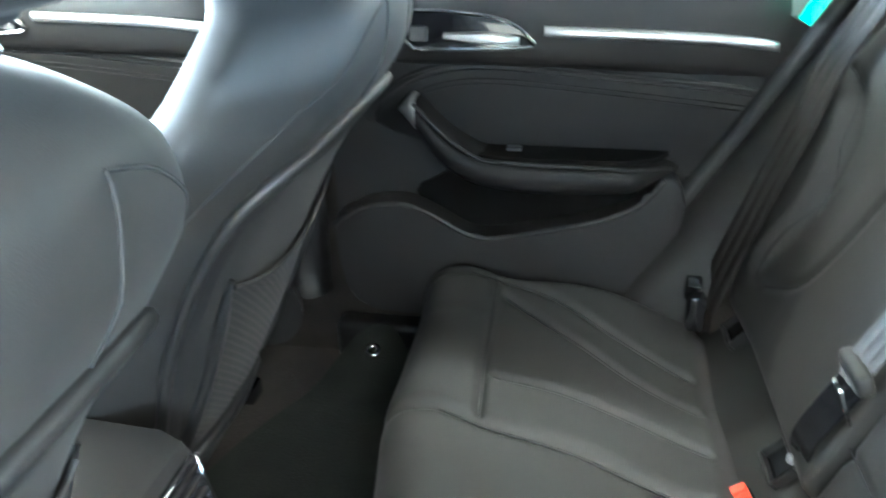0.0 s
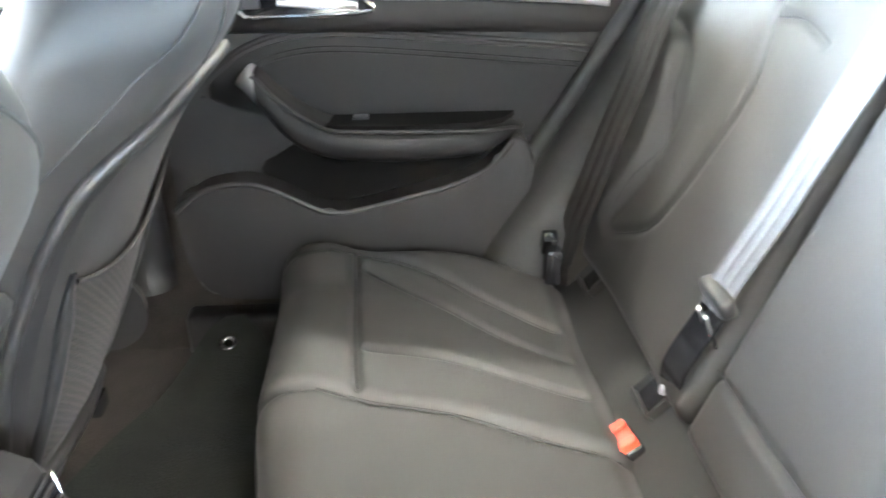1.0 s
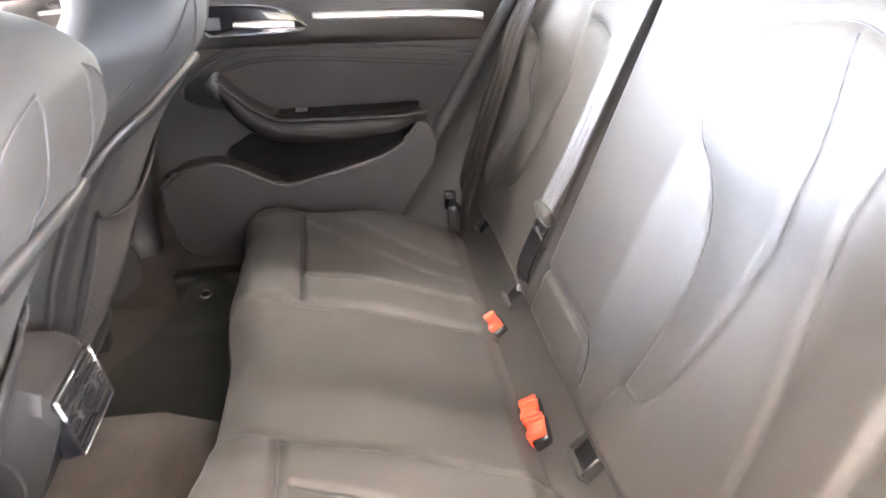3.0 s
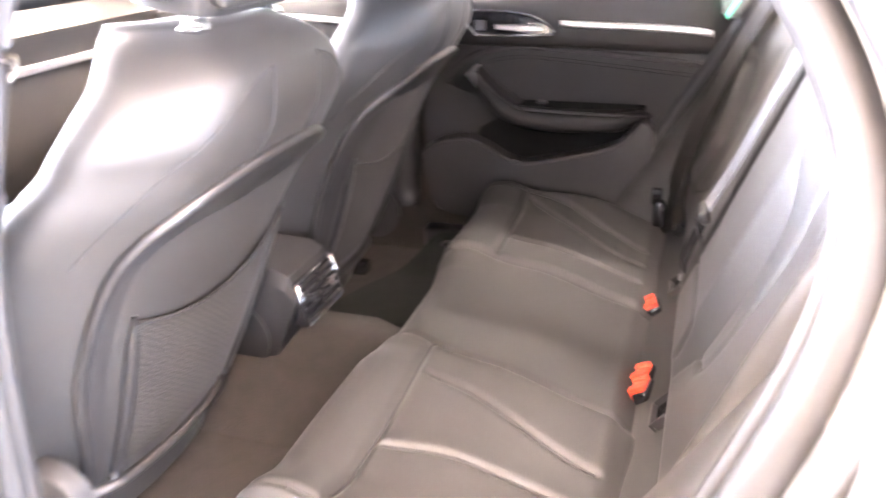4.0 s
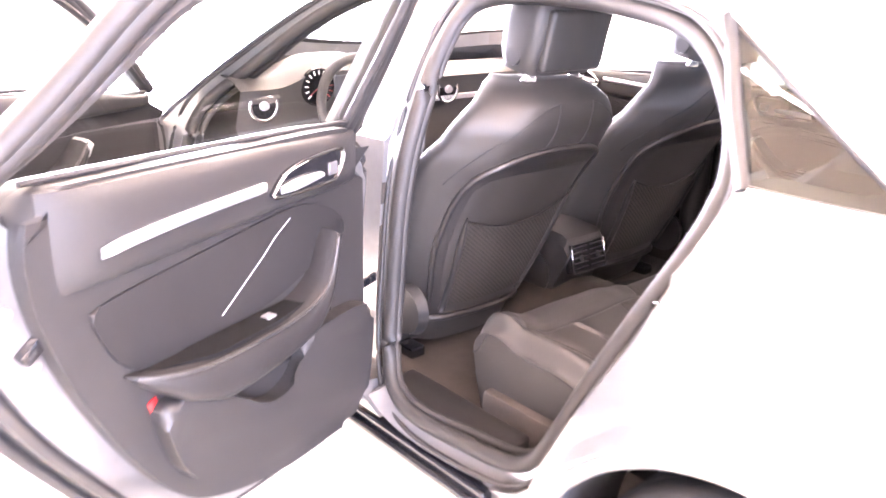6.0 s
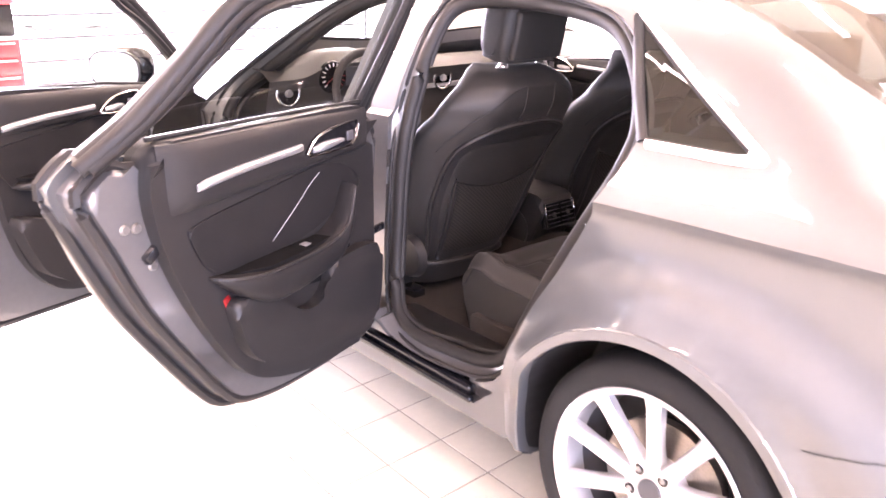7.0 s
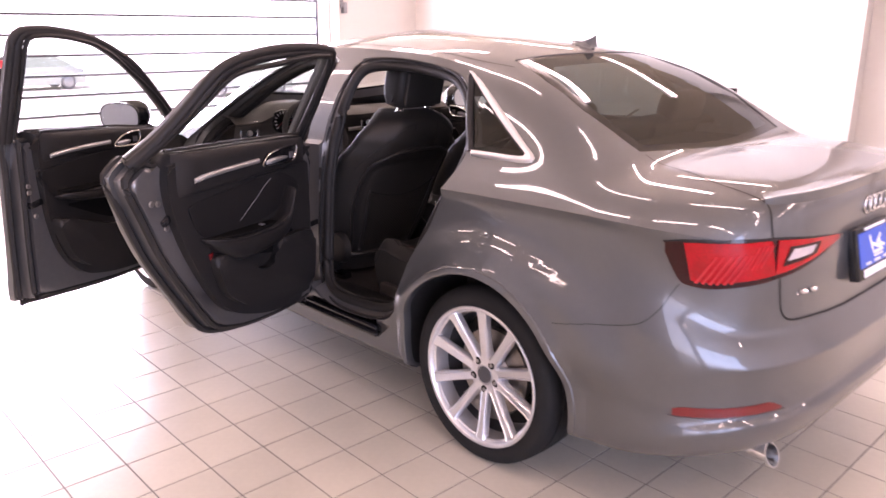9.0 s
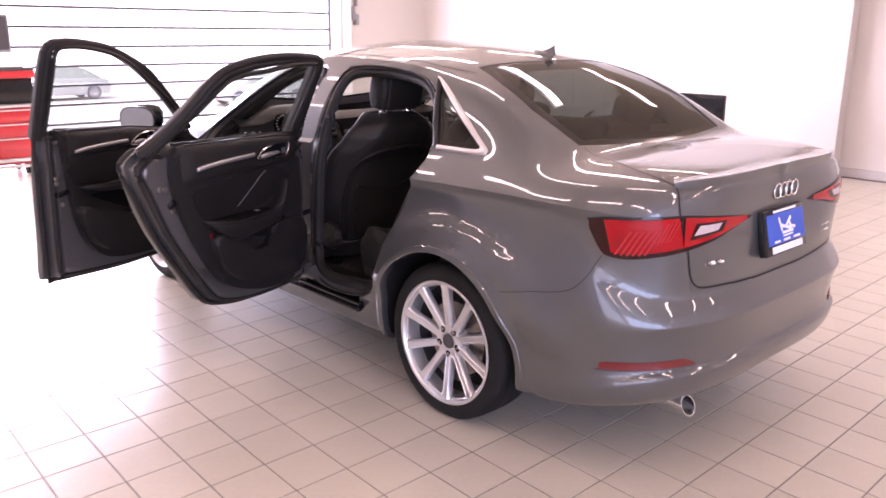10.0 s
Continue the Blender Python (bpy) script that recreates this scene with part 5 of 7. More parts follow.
def open_door(hinge, deg, front):
    m = door_matrix(hinge, deg)
    name = "front_door" if front else "rear_door"
    skin = SKIN_F if front else SKIN_R
    bm = slab(skin, -0.028, 0.004, 0.004, 140, 2)
    for v in bm.verts:                               # the skin is drawn in low down and bows out
        v.co.y += 0.035 * smoothstep(0.62, 0.36, v.co.z) * -0.6 + 0.03 * smoothstep(0.85, 1.08, v.co.z)
    door = dpart(name, bm, PAINT, car, m, "open grey door with black inner trim")
    # inner steel: drawn in from the skin's edge
    cu = 0.45
    def inset(f, pts):
        cz = 0.74
        return [(cu + (a - cu) * f, cz + (b - cz) * f) for a, b in pts]
    inner = inset(0.962, skin)
    dpart("door_shell", slab(inner, 0.001, 0.055, 0.016, 140, 3), JAMB, door, m, "grey painted inner door shell")
    inner2 = inset(0.915, skin)
    dpart("door_shell", slab(inner2, 0.055, 0.076, 0.014, 140, 3), JAMB, door, m, "grey painted inner door shell")
    # rubber seal round the shell
    for f, n, r in ((0.942, 0.058, 0.0125), (0.996, 0.010, 0.0125)):
        P = spline([(a, n, b) for a, b in inset(f, skin)], 120, True)
        bm = bmesh.new()
        tube(bm, P, r, 6, True)
        dpart("door_seal", bm, RUBBER, door, m, "black rubber seal")
    # window frame
    if front:
        fr = [(1.052, 1.05), (1.050, 1.20), (1.046, 1.405), (1.032, 1.446), (0.985, 1.456), (0.86, 1.452), (0.66, 1.412), (0.44, 1.305), (0.22, 1.15), (0.075, 1.01)]
        thick = [0.032, 0.032, 0.030, 0.026, 0.024, 0.022, 0.022, 0.022, 0.022, 0.022]
    else:
        fr = [(0.985, 1.085), (0.90, 1.155), (0.815, 1.25), (0.755, 1.325), (0.70, 1.362), (0.58, 1.385), (0.36, 1.402), (0.18, 1.398), (0.115, 1.375), (0.095, 1.25), (0.07, 1.06)]
        thick = [0.034, 0.032, 0.030, 0.026, 0.024, 0.022, 0.022, 0.022, 0.024, 0.026, 0.026]
    tilt = 0.55 if front else 1.0
    P = spline([(a, 0.045 + (lean(b) - 0.045) * tilt, b) for a, b in fr], 60)
    W = [curve_at([(i / (len(thick) - 1), w) for i, w in enumerate(thick)], j / 59, 1) for j in range(60)]
    bm = bmesh.new()
    tube(bm, P, W, 8, flat=0.75, up=(0, 1, 0))
    dpart("window_frame", bm, RUBBER, door, m, "black window frame", 60)
    bm = bmesh.new()
    tube(bm, [p + Vector((0, -0.024, 0)) for p in P], [w * 0.80 for w in W], 6, flat=0.45, up=(0, 1, 0))
    dpart("frame_skin", bm, PAINT, door, m, "grey painted frame", 60)
    cen = Vector((0.5, 0.1, 1.22))
    P2 = [p + (Vector((cen.x, p.y, cen.z)) - p).normalized() * 0.026 + Vector((0, 0.022, 0)) for p in P]
    bm = bmesh.new()
    tube(bm, P2, 0.010, 6)
    dpart("window_seal", bm, RUBBER, door, m, "black rubber seal", 60)
    P3 = [p + (p - Vector((cen.x, p.y, cen.z))).normalized() * 0.020 + Vector((0, 0.008, 0)) for p in P]
    bm = bmesh.new()
    tube(bm, P3, 0.0165, 8)
    dpart("window_seal", bm, RUBBER, door, m, "black rubber seal", 60)
    # pane
    top = [P[i] for i in range(0, 60, 3)] + [P[-1]]
    base_z = 1.03
    rows = [[Vector((p.x, 0.045 + (lean(z) - 0.045) * tilt, z)) for z in steps(base_z, p.z, 5)] for p in top]
    bm = bmesh.new()
    grid(bm, rows)
    g = dpart("door_pane", bm, CAR_GLASS, door, m, "clear door window, closed")
    g.visible_shadow = False
    # sealing strip at the foot of the pane
    bm = bmesh.new()
    tube(bm, [(0.10, 0.075, 1.078 if not front else 1.0), (0.50, 0.078, 1.098 if not front else 1.052), (0.86 if not front else 0.985, 0.080, 1.110 if not front else 1.085)], 0.005, 6)
    dpart("waist_strip", bm, RUBBER, door, m, "narrow strip along the foot of the window")
    door_trim(door, m, front, True, root=door)
    # lock, bolts, red reflector
    if front:
        lu, lz, rot = 0.975, 0.79, 78
    else:
        lu, lz, rot = 0.868, 0.892, 58
    bm = bmesh.new()
    lm = Matrix.Translation((lu, 0.068, lz)) @ Matrix.Rotation(radians(-rot + 90), 4, "Y")
    box(bm, -0.030, 0.030, -0.02, 0.022, -0.011, 0.011, 0.004, 2, lm)
    box(bm, -0.048, -0.026, -0.02, 0.019, -0.006, 0.006, 0.003, 2, lm)
    dpart("door_lock", bm, GLOSS_BLACK, door, m, "black door lock slot")
    for du, dz in (((0.036, 0.056), (0.064, 0.060), (0.006, -0.030)) if not front else ((0.025, 0.075), (0.025, 0.05), (0.005, -0.05))):
        bm = bmesh.new()
        cyl(bm, 0.011, 0.009, 0.006, 12, Matrix.Translation((lu + du, 0.078, lz + dz)) @ Matrix.Rotation(radians(-90), 4, "X"))
        dpart("bolt", bm, STEEL, door, m, "small steel bolt")
    bm = bmesh.new()
    ru, rz = (0.870, 0.635) if front else (0.700, 0.712)
    box(bm, -0.010, 0.010, 0.098, 0.112, -0.028, 0.028, 0.003, 2, Matrix.Translation((ru, 0, rz)) @ Matrix.Rotation(radians(18), 4, "Y"))
    dpart("door_reflector", bm, RED_CARD, door, m, "small red door reflector")
    if not front:
        # thin mid-grey line laid across the rear door's insert
        bm = bmesh.new()
        tube(bm, [(p.x, 0.1145, p.y) for p in spline([(0.545, 0.820, 0), (0.442, 0.885, 0), (0.395, 0.918, 0), (0.352, 0.941, 0)], 20)], 0.0011, 5)
        dpart("light_guide", bm, MID_GREY, door, m, "thin pale line across the insert")
    # check strap towards the pillar and two hinges
    bm = bmesh.new()
    box(bm, -0.10, 0.06, 0.045, 0.058, 0.668, 0.690, 0.003, 1)
    dpart("check_strap", bm, GLOSS_BLACK, door, m, "black door check strap")
    for hz in (0.55, 0.88):
        bm = bmesh.new()
        box(bm, -0.035, 0.05, 0.005, 0.03, hz - 0.03, hz + 0.03, 0.005, 2)
        cyl(bm, 0.010, 0.010, 0.075, 12, Matrix.Translation((0, 0.0, hz - 0.0375)))
        dpart("hinge", bm, JAMB, door, m, "grey door hinge")
    return m


open_door(Vector((-0.87, 1.06, 0)), 68, False)
M_FL = open_door(Vector((-0.87, 2.12, 0)), 66, True)

# right doors, closed: trims only, on the body's own side
for front, hy, du, dz in ((False, 1.06, -0.05, -0.030), (True, 2.12, 0.0, -0.02)):
    m = door_matrix(Vector((0.795, hy, 0)))
    t = door_trim(car, m, front, False, du, dz)
    bm = bmesh.new()
    us = [(0.93, 1.07), (0.84, 1.20), (0.74, 1.325), (0.60, 1.352), (0.35, 1.372), (0.12, 1.36), (0.09, 1.2), (0.06, 1.05)] if not front else [(1.05, 1.05), (1.03, 1.34), (0.85, 1.362), (0.66, 1.33), (0.40, 1.21), (0.12, 1.03)]
    P = [m @ Vector((p.x, 0.02 + lean(p.y), p.y)) for p in spline([(a, b, 0) for a, b in us], 50)]
    tube(bm, P, 0.028, 8)
    part("window_frame", bm, GLOSS_BLACK, t, "black window frame", 60)

# door mirrors
def mirror(m, side):
    rows = []
    for i in range(13):
        a = -math.pi / 2 + math.pi * i / 12
        c, s = math.cos(a), math.sin(a)
        ring_pts = []
        for k in range(20):
            b = 2 * math.pi * k / 20
            rx, rz = 0.118, 0.078
            x = rx * math.copysign(abs(math.cos(b)) ** 0.75, math.cos(b))
            z = rz * math.copysign(abs(math.sin(b)) ** 0.75, math.sin(b)) + (0.012 * math.cos(b))
            f = max(0.02, c) ** 0.5
            ring_pts.append(m @ Vector((x * f, 0.055 * s, z * f)))
        rows.append(ring_pts)
    bm = bmesh.new()
    grid(bm, rows, close_v=True)
    bmesh.ops.recalc_face_normals(bm, faces=bm.faces)
    shell = part("door_mirror", bm, GLOSS_BLACK, car, "dark door mirror", 60)
    bm = bmesh.new()
    pts = [(0.108 * math.copysign(abs(math.cos(b)) ** 0.75, math.cos(b)), 0.068 * math.copysign(abs(math.sin(b)) ** 0.75, math.sin(b))) for b in [2 * math.pi * k / 32 for k in range(32)]]
    poly_slab(bm, pts, 1.0, lambda a, b, h: m @ Vector((a, -0.050 - 0.010 * h, b)))
    bmesh.ops.recalc_face_normals(bm, faces=bm.faces)
    part("mirror_rim", bm, GLOSS_BLACK, shell, "black mirror rim")
    bm = bmesh.new()
    poly_slab(bm, [(a * 0.93, b * 0.92) for a, b in pts], 1.0, lambda a, b, h: m @ Vector((a, -0.0605 - 0.002 * h, b)))
    bmesh.ops.recalc_face_normals(bm, faces=bm.faces)
    part("mirror_glass", bm, MIRROR_GLASS, shell, "mirror glass")
    bm = bmesh.new()
    tube(bm, [m @ Vector((side * -0.10, 0, -0.05)), m @ Vector((side * -0.15, 0.02, -0.075)), m @ Vector((side * -0.19, 0.03, -0.09))], 0.022, 10)
    part("mirror_arm", bm, GLOSS_BLACK, shell, "black mirror arm")


# the left mirror swings out with its door
c = M_FL @ Vector((0.20, -0.13, 1.055))
mirror(Matrix.Translation(c) @ Matrix.Rotation(radians(-58), 4, "Z"), -1)
mirror(Matrix.Translation((0.985, 1.93, 1.055)) @ Matrix.Rotation(radians(-8), 4, "Z"), 1)

# ---- the car: inside ----
def dist_to_path(x, y, path):
    best = 9.0
    for (ax, ay), (bx, by) in zip(path, path[1:]):
        dx, dy = bx - ax, by - ay
        t = max(0.0, min(1.0, ((x - ax) * dx + (y - ay) * dy) / (dx * dx + dy * dy + 1e-12)))
        d = math.hypot(x - ax - t * dx, y - ay - t * dy)
        best = min(best, d)
    return best


def path2(pts, n=14):
    return [(p.x, p.y) for p in spline([(a, b, 0) for a, b in pts], n)]


def grooves(x, y, lines, depth, width):
    g = 0.0
    for p in lines:
        d = dist_to_path(x, y, p)
        if d < 3 * width:
            g = max(g, depth * math.exp(-(d / width) ** 2))
    return g


GREEN_TAG = material("green_tag", (0.02, 0.42, 0.24), 0.5, 0, 20.0, 0.08)

# -- rear bench cushion
INNER_R = [(0.250, 0.835), (0.248, 0.765), (0.232, 0.66), (0.185, 0.52), (0.150, 0.40)]     # inner edges of the two seats
INNER_L = [(0.115, 0.835), (0.122, 0.78), (0.145, 0.70), (0.166, 0.63), (0.202, 0.49), (0.225, 0.40)]
PAD_R = [path2(p) for p in (
    [(0.255, 0.715), (0.40, 0.722), (0.595, 0.725)],                       # cross seam
    INNER_R,
    [(0.585, 0.835), (0.592, 0.725), (0.575, 0.64), (0.510, 0.52), (0.445, 0.42)],
    [(0.560, 0.705), (0.520, 0.64), (0.430, 0.53), (0.355, 0.42)],         # outer edge of the insert
    [(0.352, 0.705), (0.340, 0.63), (0.305, 0.53), (0.262, 0.42)],         # pleat
)]
PAD_L = [path2([(-a, b) for a, b in p]) for p in (
    [(0.145, 0.730), (0.285, 0.724), (0.40, 0.721), (0.595, 0.722)],
    INNER_L,
    [(0.585, 0.835), (0.592, 0.725), (0.575, 0.64), (0.530, 0.52), (0.490, 0.42)],
    [(0.430, 0.712), (0.415, 0.63), (0.425, 0.50), (0.440, 0.42)],
    [(0.236, 0.705), (0.258, 0.638), (0.328, 0.504), (0.360, 0.42)],
)]
PAD_ALL = PAD_R + PAD_L
EDGE_R = sorted((b, a) for a, b in INNER_R)
EDGE_L = sorted((b, a) for a, b in INNER_L)


def cushion_z(x, y):
    ax = abs(x)
    z = 0.562
    e = lerp_tab(EDGE_R if x > 0 else EDGE_L, max(0.40, min(0.835, y)))
    z += 0.009 * smoothstep(e - 0.010, e + 0.022, ax) - 0.004 * smoothstep(e + 0.03, e + 0.12, ax)          # the seats stand over the middle
    z += 0.040 * smoothstep(0.50, 0.64, ax) * smoothstep(0.36, 0.55, y)                       # outer wing
    z += 0.020 * math.exp(-((y - 0.775) / 0.055) ** 2) * (smoothstep(0.17, 0.24, ax) * 0.6 + 0.5)  # front roll
    z -= 0.010 * math.exp(-((ax - 0.42) / 0.10) ** 2) * smoothstep(0.72, 0.50, y)
    z -= 0.030 * smoothstep(0.62, 0.40, y) + 0.030 * smoothstep(0.425, 0.375, y) ** 1.5
    z += 0.0010 * math.sin(31 * x + 9 * y) * math.sin(17 * y)
    z -= grooves(x, y, PAD_ALL, 0.0090, 0.0072)
    return z


def front_y(x):
    return 0.845 - 0.020 * math.exp(-(x / 0.19) ** 4)


bm = bmesh.new()
NX = 320
rows = []
for i in range(NX + 1):
    x = -0.640 + 1.280 * i / NX
    fy = front_y(x)
    edge = smoothstep(0.640, 0.585, abs(x))
    row = []
    for j in range(130):
        y = 0.375 + (fy - 0.055 - 0.375) * j / 129
        row.append(Vector((x, y, cushion_z(x, y) - 0.055 * (1 - edge) ** 1.5)))
    ze = row[-1].z
    for k in range(1, 9):
        a = math.pi / 2 * k / 8
        row.append(Vector((x, fy - 0.055 + 0.055 * math.sin(a), ze - 0.060 * (1 - math.cos(a)))))
    for zz in (0.45, 0.41, 0.37, 0.338):
        row.append(Vector((x, fy - 0.035 * (0.50 - zz) / 0.16 - (0.010 if zz < 0.44 else 0), zz)))
    rows.append(row)
vs = grid(bm, rows)
for side in (0, NX):
    lowrow = [bm.verts.new((v.co.x, min(v.co.y, 0.80), 0.338)) for v in vs[side][:-1]]
    for j in range(len(lowrow) - 1):
        bm.faces.new([vs[side][j], vs[side][j + 1], lowrow[j + 1], lowrow[j]])
bmesh.ops.recalc_face_normals(bm, faces=bm.faces)
bench = part("rear_bench", bm, LEATHER, car, "black leather rear bench with sewn seat pads", smooth=60)
for p in PAD_ALL:
    bm = bmesh.new()
    pts = [Vector((a, b, cushion_z(a, b) + 0.0012)) for a, b in p if b < 0.79]
    if len(pts) > 3:
        tube(bm, pts, 0.0022, 5)
        part("cushion_seam", bm, SEAM, bench)

bm = bmesh.new()
box(bm, -0.665, 0.665, 0.30, 0.785, 0.333, 0.435, 0.012, 2)
part("bench_base", bm, CARPET, bench, "brown-grey carpet under the bench")

# piping under the rolled front and round the outer ends
for zz, dy in ((0.505, 0.0012), (0.452, -0.008)):
    bm = bmesh.new()
    tube(bm, [Vector((x, front_y(x) + dy, zz)) for x in [-0.64 + 1.28 * k / 60 for k in range(61)]], 0.0022, 6)
    part("cushion_piping", bm, SEAM, bench)
for sx in (-1, 1):
    bm = bmesh.new()
    tube(bm, [Vector((sx * 0.641, y, cushion_z(0.64, y) - 0.058)) for y in [0.40 + 0.40 * k / 30 for k in range(31)]] + [Vector((sx * 0.641, 0.83, 0.515)), Vector((sx * 0.641, front_y(0.64), 0.505))], 0.0030, 6)
    part("cushion_piping", bm, SEAM, bench)

# -- ledge behind the cushion, with the buckles and child-seat anchors in it
bm = bmesh.new()
rows = []
for i in range(41):
    x = -0.615 + 1.23 * i / 40
    sag = 0.004 * math.sin(9 * x + 1)
    rows.append([Vector((x, y, z + sag)) for y, z in ((0.415, 0.40), (0.412, 0.470), (0.404, 0.488), (0.392, 0.500), (0.365, 0.521), (0.335, 0.548), (0.312, 0.575), (0.295, 0.605), (0.25, 0.61), (0.25, 0.36))])
vs = grid(bm, rows)
bm.faces.new(vs[0])
bm.faces.new(list(reversed(vs[-1])))
bmesh.ops.recalc_face_normals(bm, faces=bm.faces)
part("bench_ledge", bm, LEATHER, bench, "black ledge between cushion and backrest")

# -- rear backrest in two blocks
B0, B1 = Vector((0, 0.318, 0.49)), Vector((0, 0.070, 1.125))
B_DIR = (B1 - B0).normalized()
B_LEN = (B1 - B0).length
B_NRM = Vector((0, -B_DIR.z, B_DIR.y)) * -1           # towards the front
LEAF = [path2(p, 24) for p in (
    [(-0.125, 0.482), (-0.135, 0.466), (-0.176, 0.437), (-0.203, 0.402), (-0.226, 0.365), (-0.232, 0.28), (-0.205, 0.155)],   # crease of the wing
    [(-0.32, 0.62), (-0.345, 0.55), (-0.357, 0.48), (-0.348, 0.37), (-0.322, 0.27), (-0.298, 0.21), (-0.255, 0.160), (-0.205, 0.155)],
    [(-0.455, 0.56), (-0.437, 0.49), (-0.445, 0.38), (-0.465, 0.30), (-0.475, 0.17)],
    [(-0.17, 0.598), (-0.22, 0.618), (-0.31, 0.630), (-0.40, 0.612)],
    [(0.14, 0.157), (0.03, 0.156), (-0.07, 0.157), (-0.105, 0.150), (-0.125, 0.10)],
)]
CREASE = [(0.10, 0.185), (0.155, 0.205), (0.28, 0.232), (0.365, 0.226), (0.402, 0.203), (0.437, 0.176), (0.466, 0.135), (0.482, 0.125)]
FOLD = [(0.10, 0.105), (0.15, 0.105), (0.25, 0.106), (0.36, 0.113), (0.482, 0.125)]
LEAF_R = [path2(p, 20) for p in (
    [(0.60, 0.47), (0.545, 0.44), (0.512, 0.36), (0.51, 0.27), (0.54, 0.155)],
    [(0.415, 0.60), (0.409, 0.526), (0.375, 0.43), (0.39, 0.34), (0.41, 0.27), (0.446, 0.199), (0.52, 0.15)],
    [(0.405, 0.522), (0.34, 0.530), (0.27, 0.515)],
)]


def back_off(x, s):
    ax = abs(x)
    o = 0.052
    o += 0.045 * smoothstep(0.45, 0.63, ax) * smoothstep(0.02, 0.2, s) * smoothstep(0.68, 0.45, s)     # side bolster
    if x < 0:                                   # facet that falls from the fold into the crease, then the wing
        sc = max(0.10, min(0.482, s))
        cr, fo = lerp_tab(CREASE, sc), lerp_tab(FOLD, sc)
        dep = 0.026 * smoothstep(0.482, 0.40, s) * smoothstep(0.06, 0.17, s)
        t = (ax - fo) / max(0.004, cr - fo)
        if 0 < t <= 1:
            o -= dep * t
        elif t > 1:
            o -= dep * (0.62 - 0.30 * smoothstep(cr, cr + 0.10, ax)) * smoothstep(0.62, 0.40, ax)
    else:
        edge = curve_at([(0.155, 0.54), (0.27, 0.51), (0.36, 0.512), (0.44, 0.545), (0.47, 0.60)], s, 1)
        o += 0.024 * smoothstep(edge - 0.006, edge + 0.006, ax) * smoothstep(0.50, 0.42, s) * smoothstep(0.12, 0.2, s)
    o -= 0.030 * smoothstep(0.60, 0.69, s)
    o -= grooves(x, s, LEAF if x < 0.143 else LEAF_R, 0.006, 0.006)
    return o


def back_block(x0, x1, n, label):
    rows = []
    for i in range(n + 1):
        x = x0 + (x1 - x0) * i / n
        e = min(1.0, (x - x0) / 0.022, (x1 - x) / 0.022)
        e = 1 - (1 - e) ** 2
        row = []
        for a in (1.5, 1.1, 0.7, 0.35):                     # rolled lower edge
            row.append(B0 + Vector((x, 0, 0)) + B_DIR * (0.085 - 0.022 * math.sin(a)) + B_NRM * (back_off(x, 0.085) * (0.35 + 0.65 * e) - 0.040 * (1 - math.cos(a))))
        for j in range(111):
            s = 0.085 + (B_LEN - 0.085) * j / 110
            row.append(B0 + Vector((x, 0, 0)) + B_DIR * s + B_NRM * (back_off(x, s) * (0.35 + 0.65 * e)))
        top = row[-1].copy()
        for k in range(1, 8):
            a = math.pi * k / 7
            row.append(B0 + Vector((x, 0, 0)) + B_DIR * (B_LEN + 0.028 * math.sin(a)) + B_NRM * (back_off(x, B_LEN) * (0.35 + 0.65 * e) - 0.05 * (1 - math.cos(a)) * 0.9))
        row.append(B0 + Vector((x, -0.10, 0.09)))
        rows.append(row)
    bm = bmesh.new()
    vs = grid(bm, rows)
    bm.faces.new(vs[0])
    bm.faces.new(list(reversed(vs[-1])))
    bmesh.ops.recalc_face_normals(bm, faces=bm.faces)
    return part("rear_backrest", bm, LEATHER, car, label, smooth=60)


bl = back_block(-0.630, 0.142, 130, "wide block of the black leather rear backrest")
br = back_block(0.146, 0.630, 84, "narrow block of the black leather rear backrest")
for lines, own in ((LEAF, bl), (LEAF_R, br)):
    for p in lines:
        bm = bmesh.new()
        tube(bm, [B0 + Vector((a, 0, 0)) + B_DIR * b + B_NRM * (back_off(a, b) + 0.0008) for a, b in p], 0.0013, 5)
        part("backrest_seam", bm, SEAM, own)
# low rear headrests
for cx in (-0.40, 0.40):
    bm = bmesh.new()
    box(bm, -0.135, 0.135, -0.045, 0.05, 0.0, 0.125, 0.035, 4, Matrix.Translation((cx, 0.045, 1.115)) @ Matrix.Rotation(radians(14), 4, "X"))
    part("rear_headrest", bm, LEATHER, car, "low black leather rear headrest", 60)
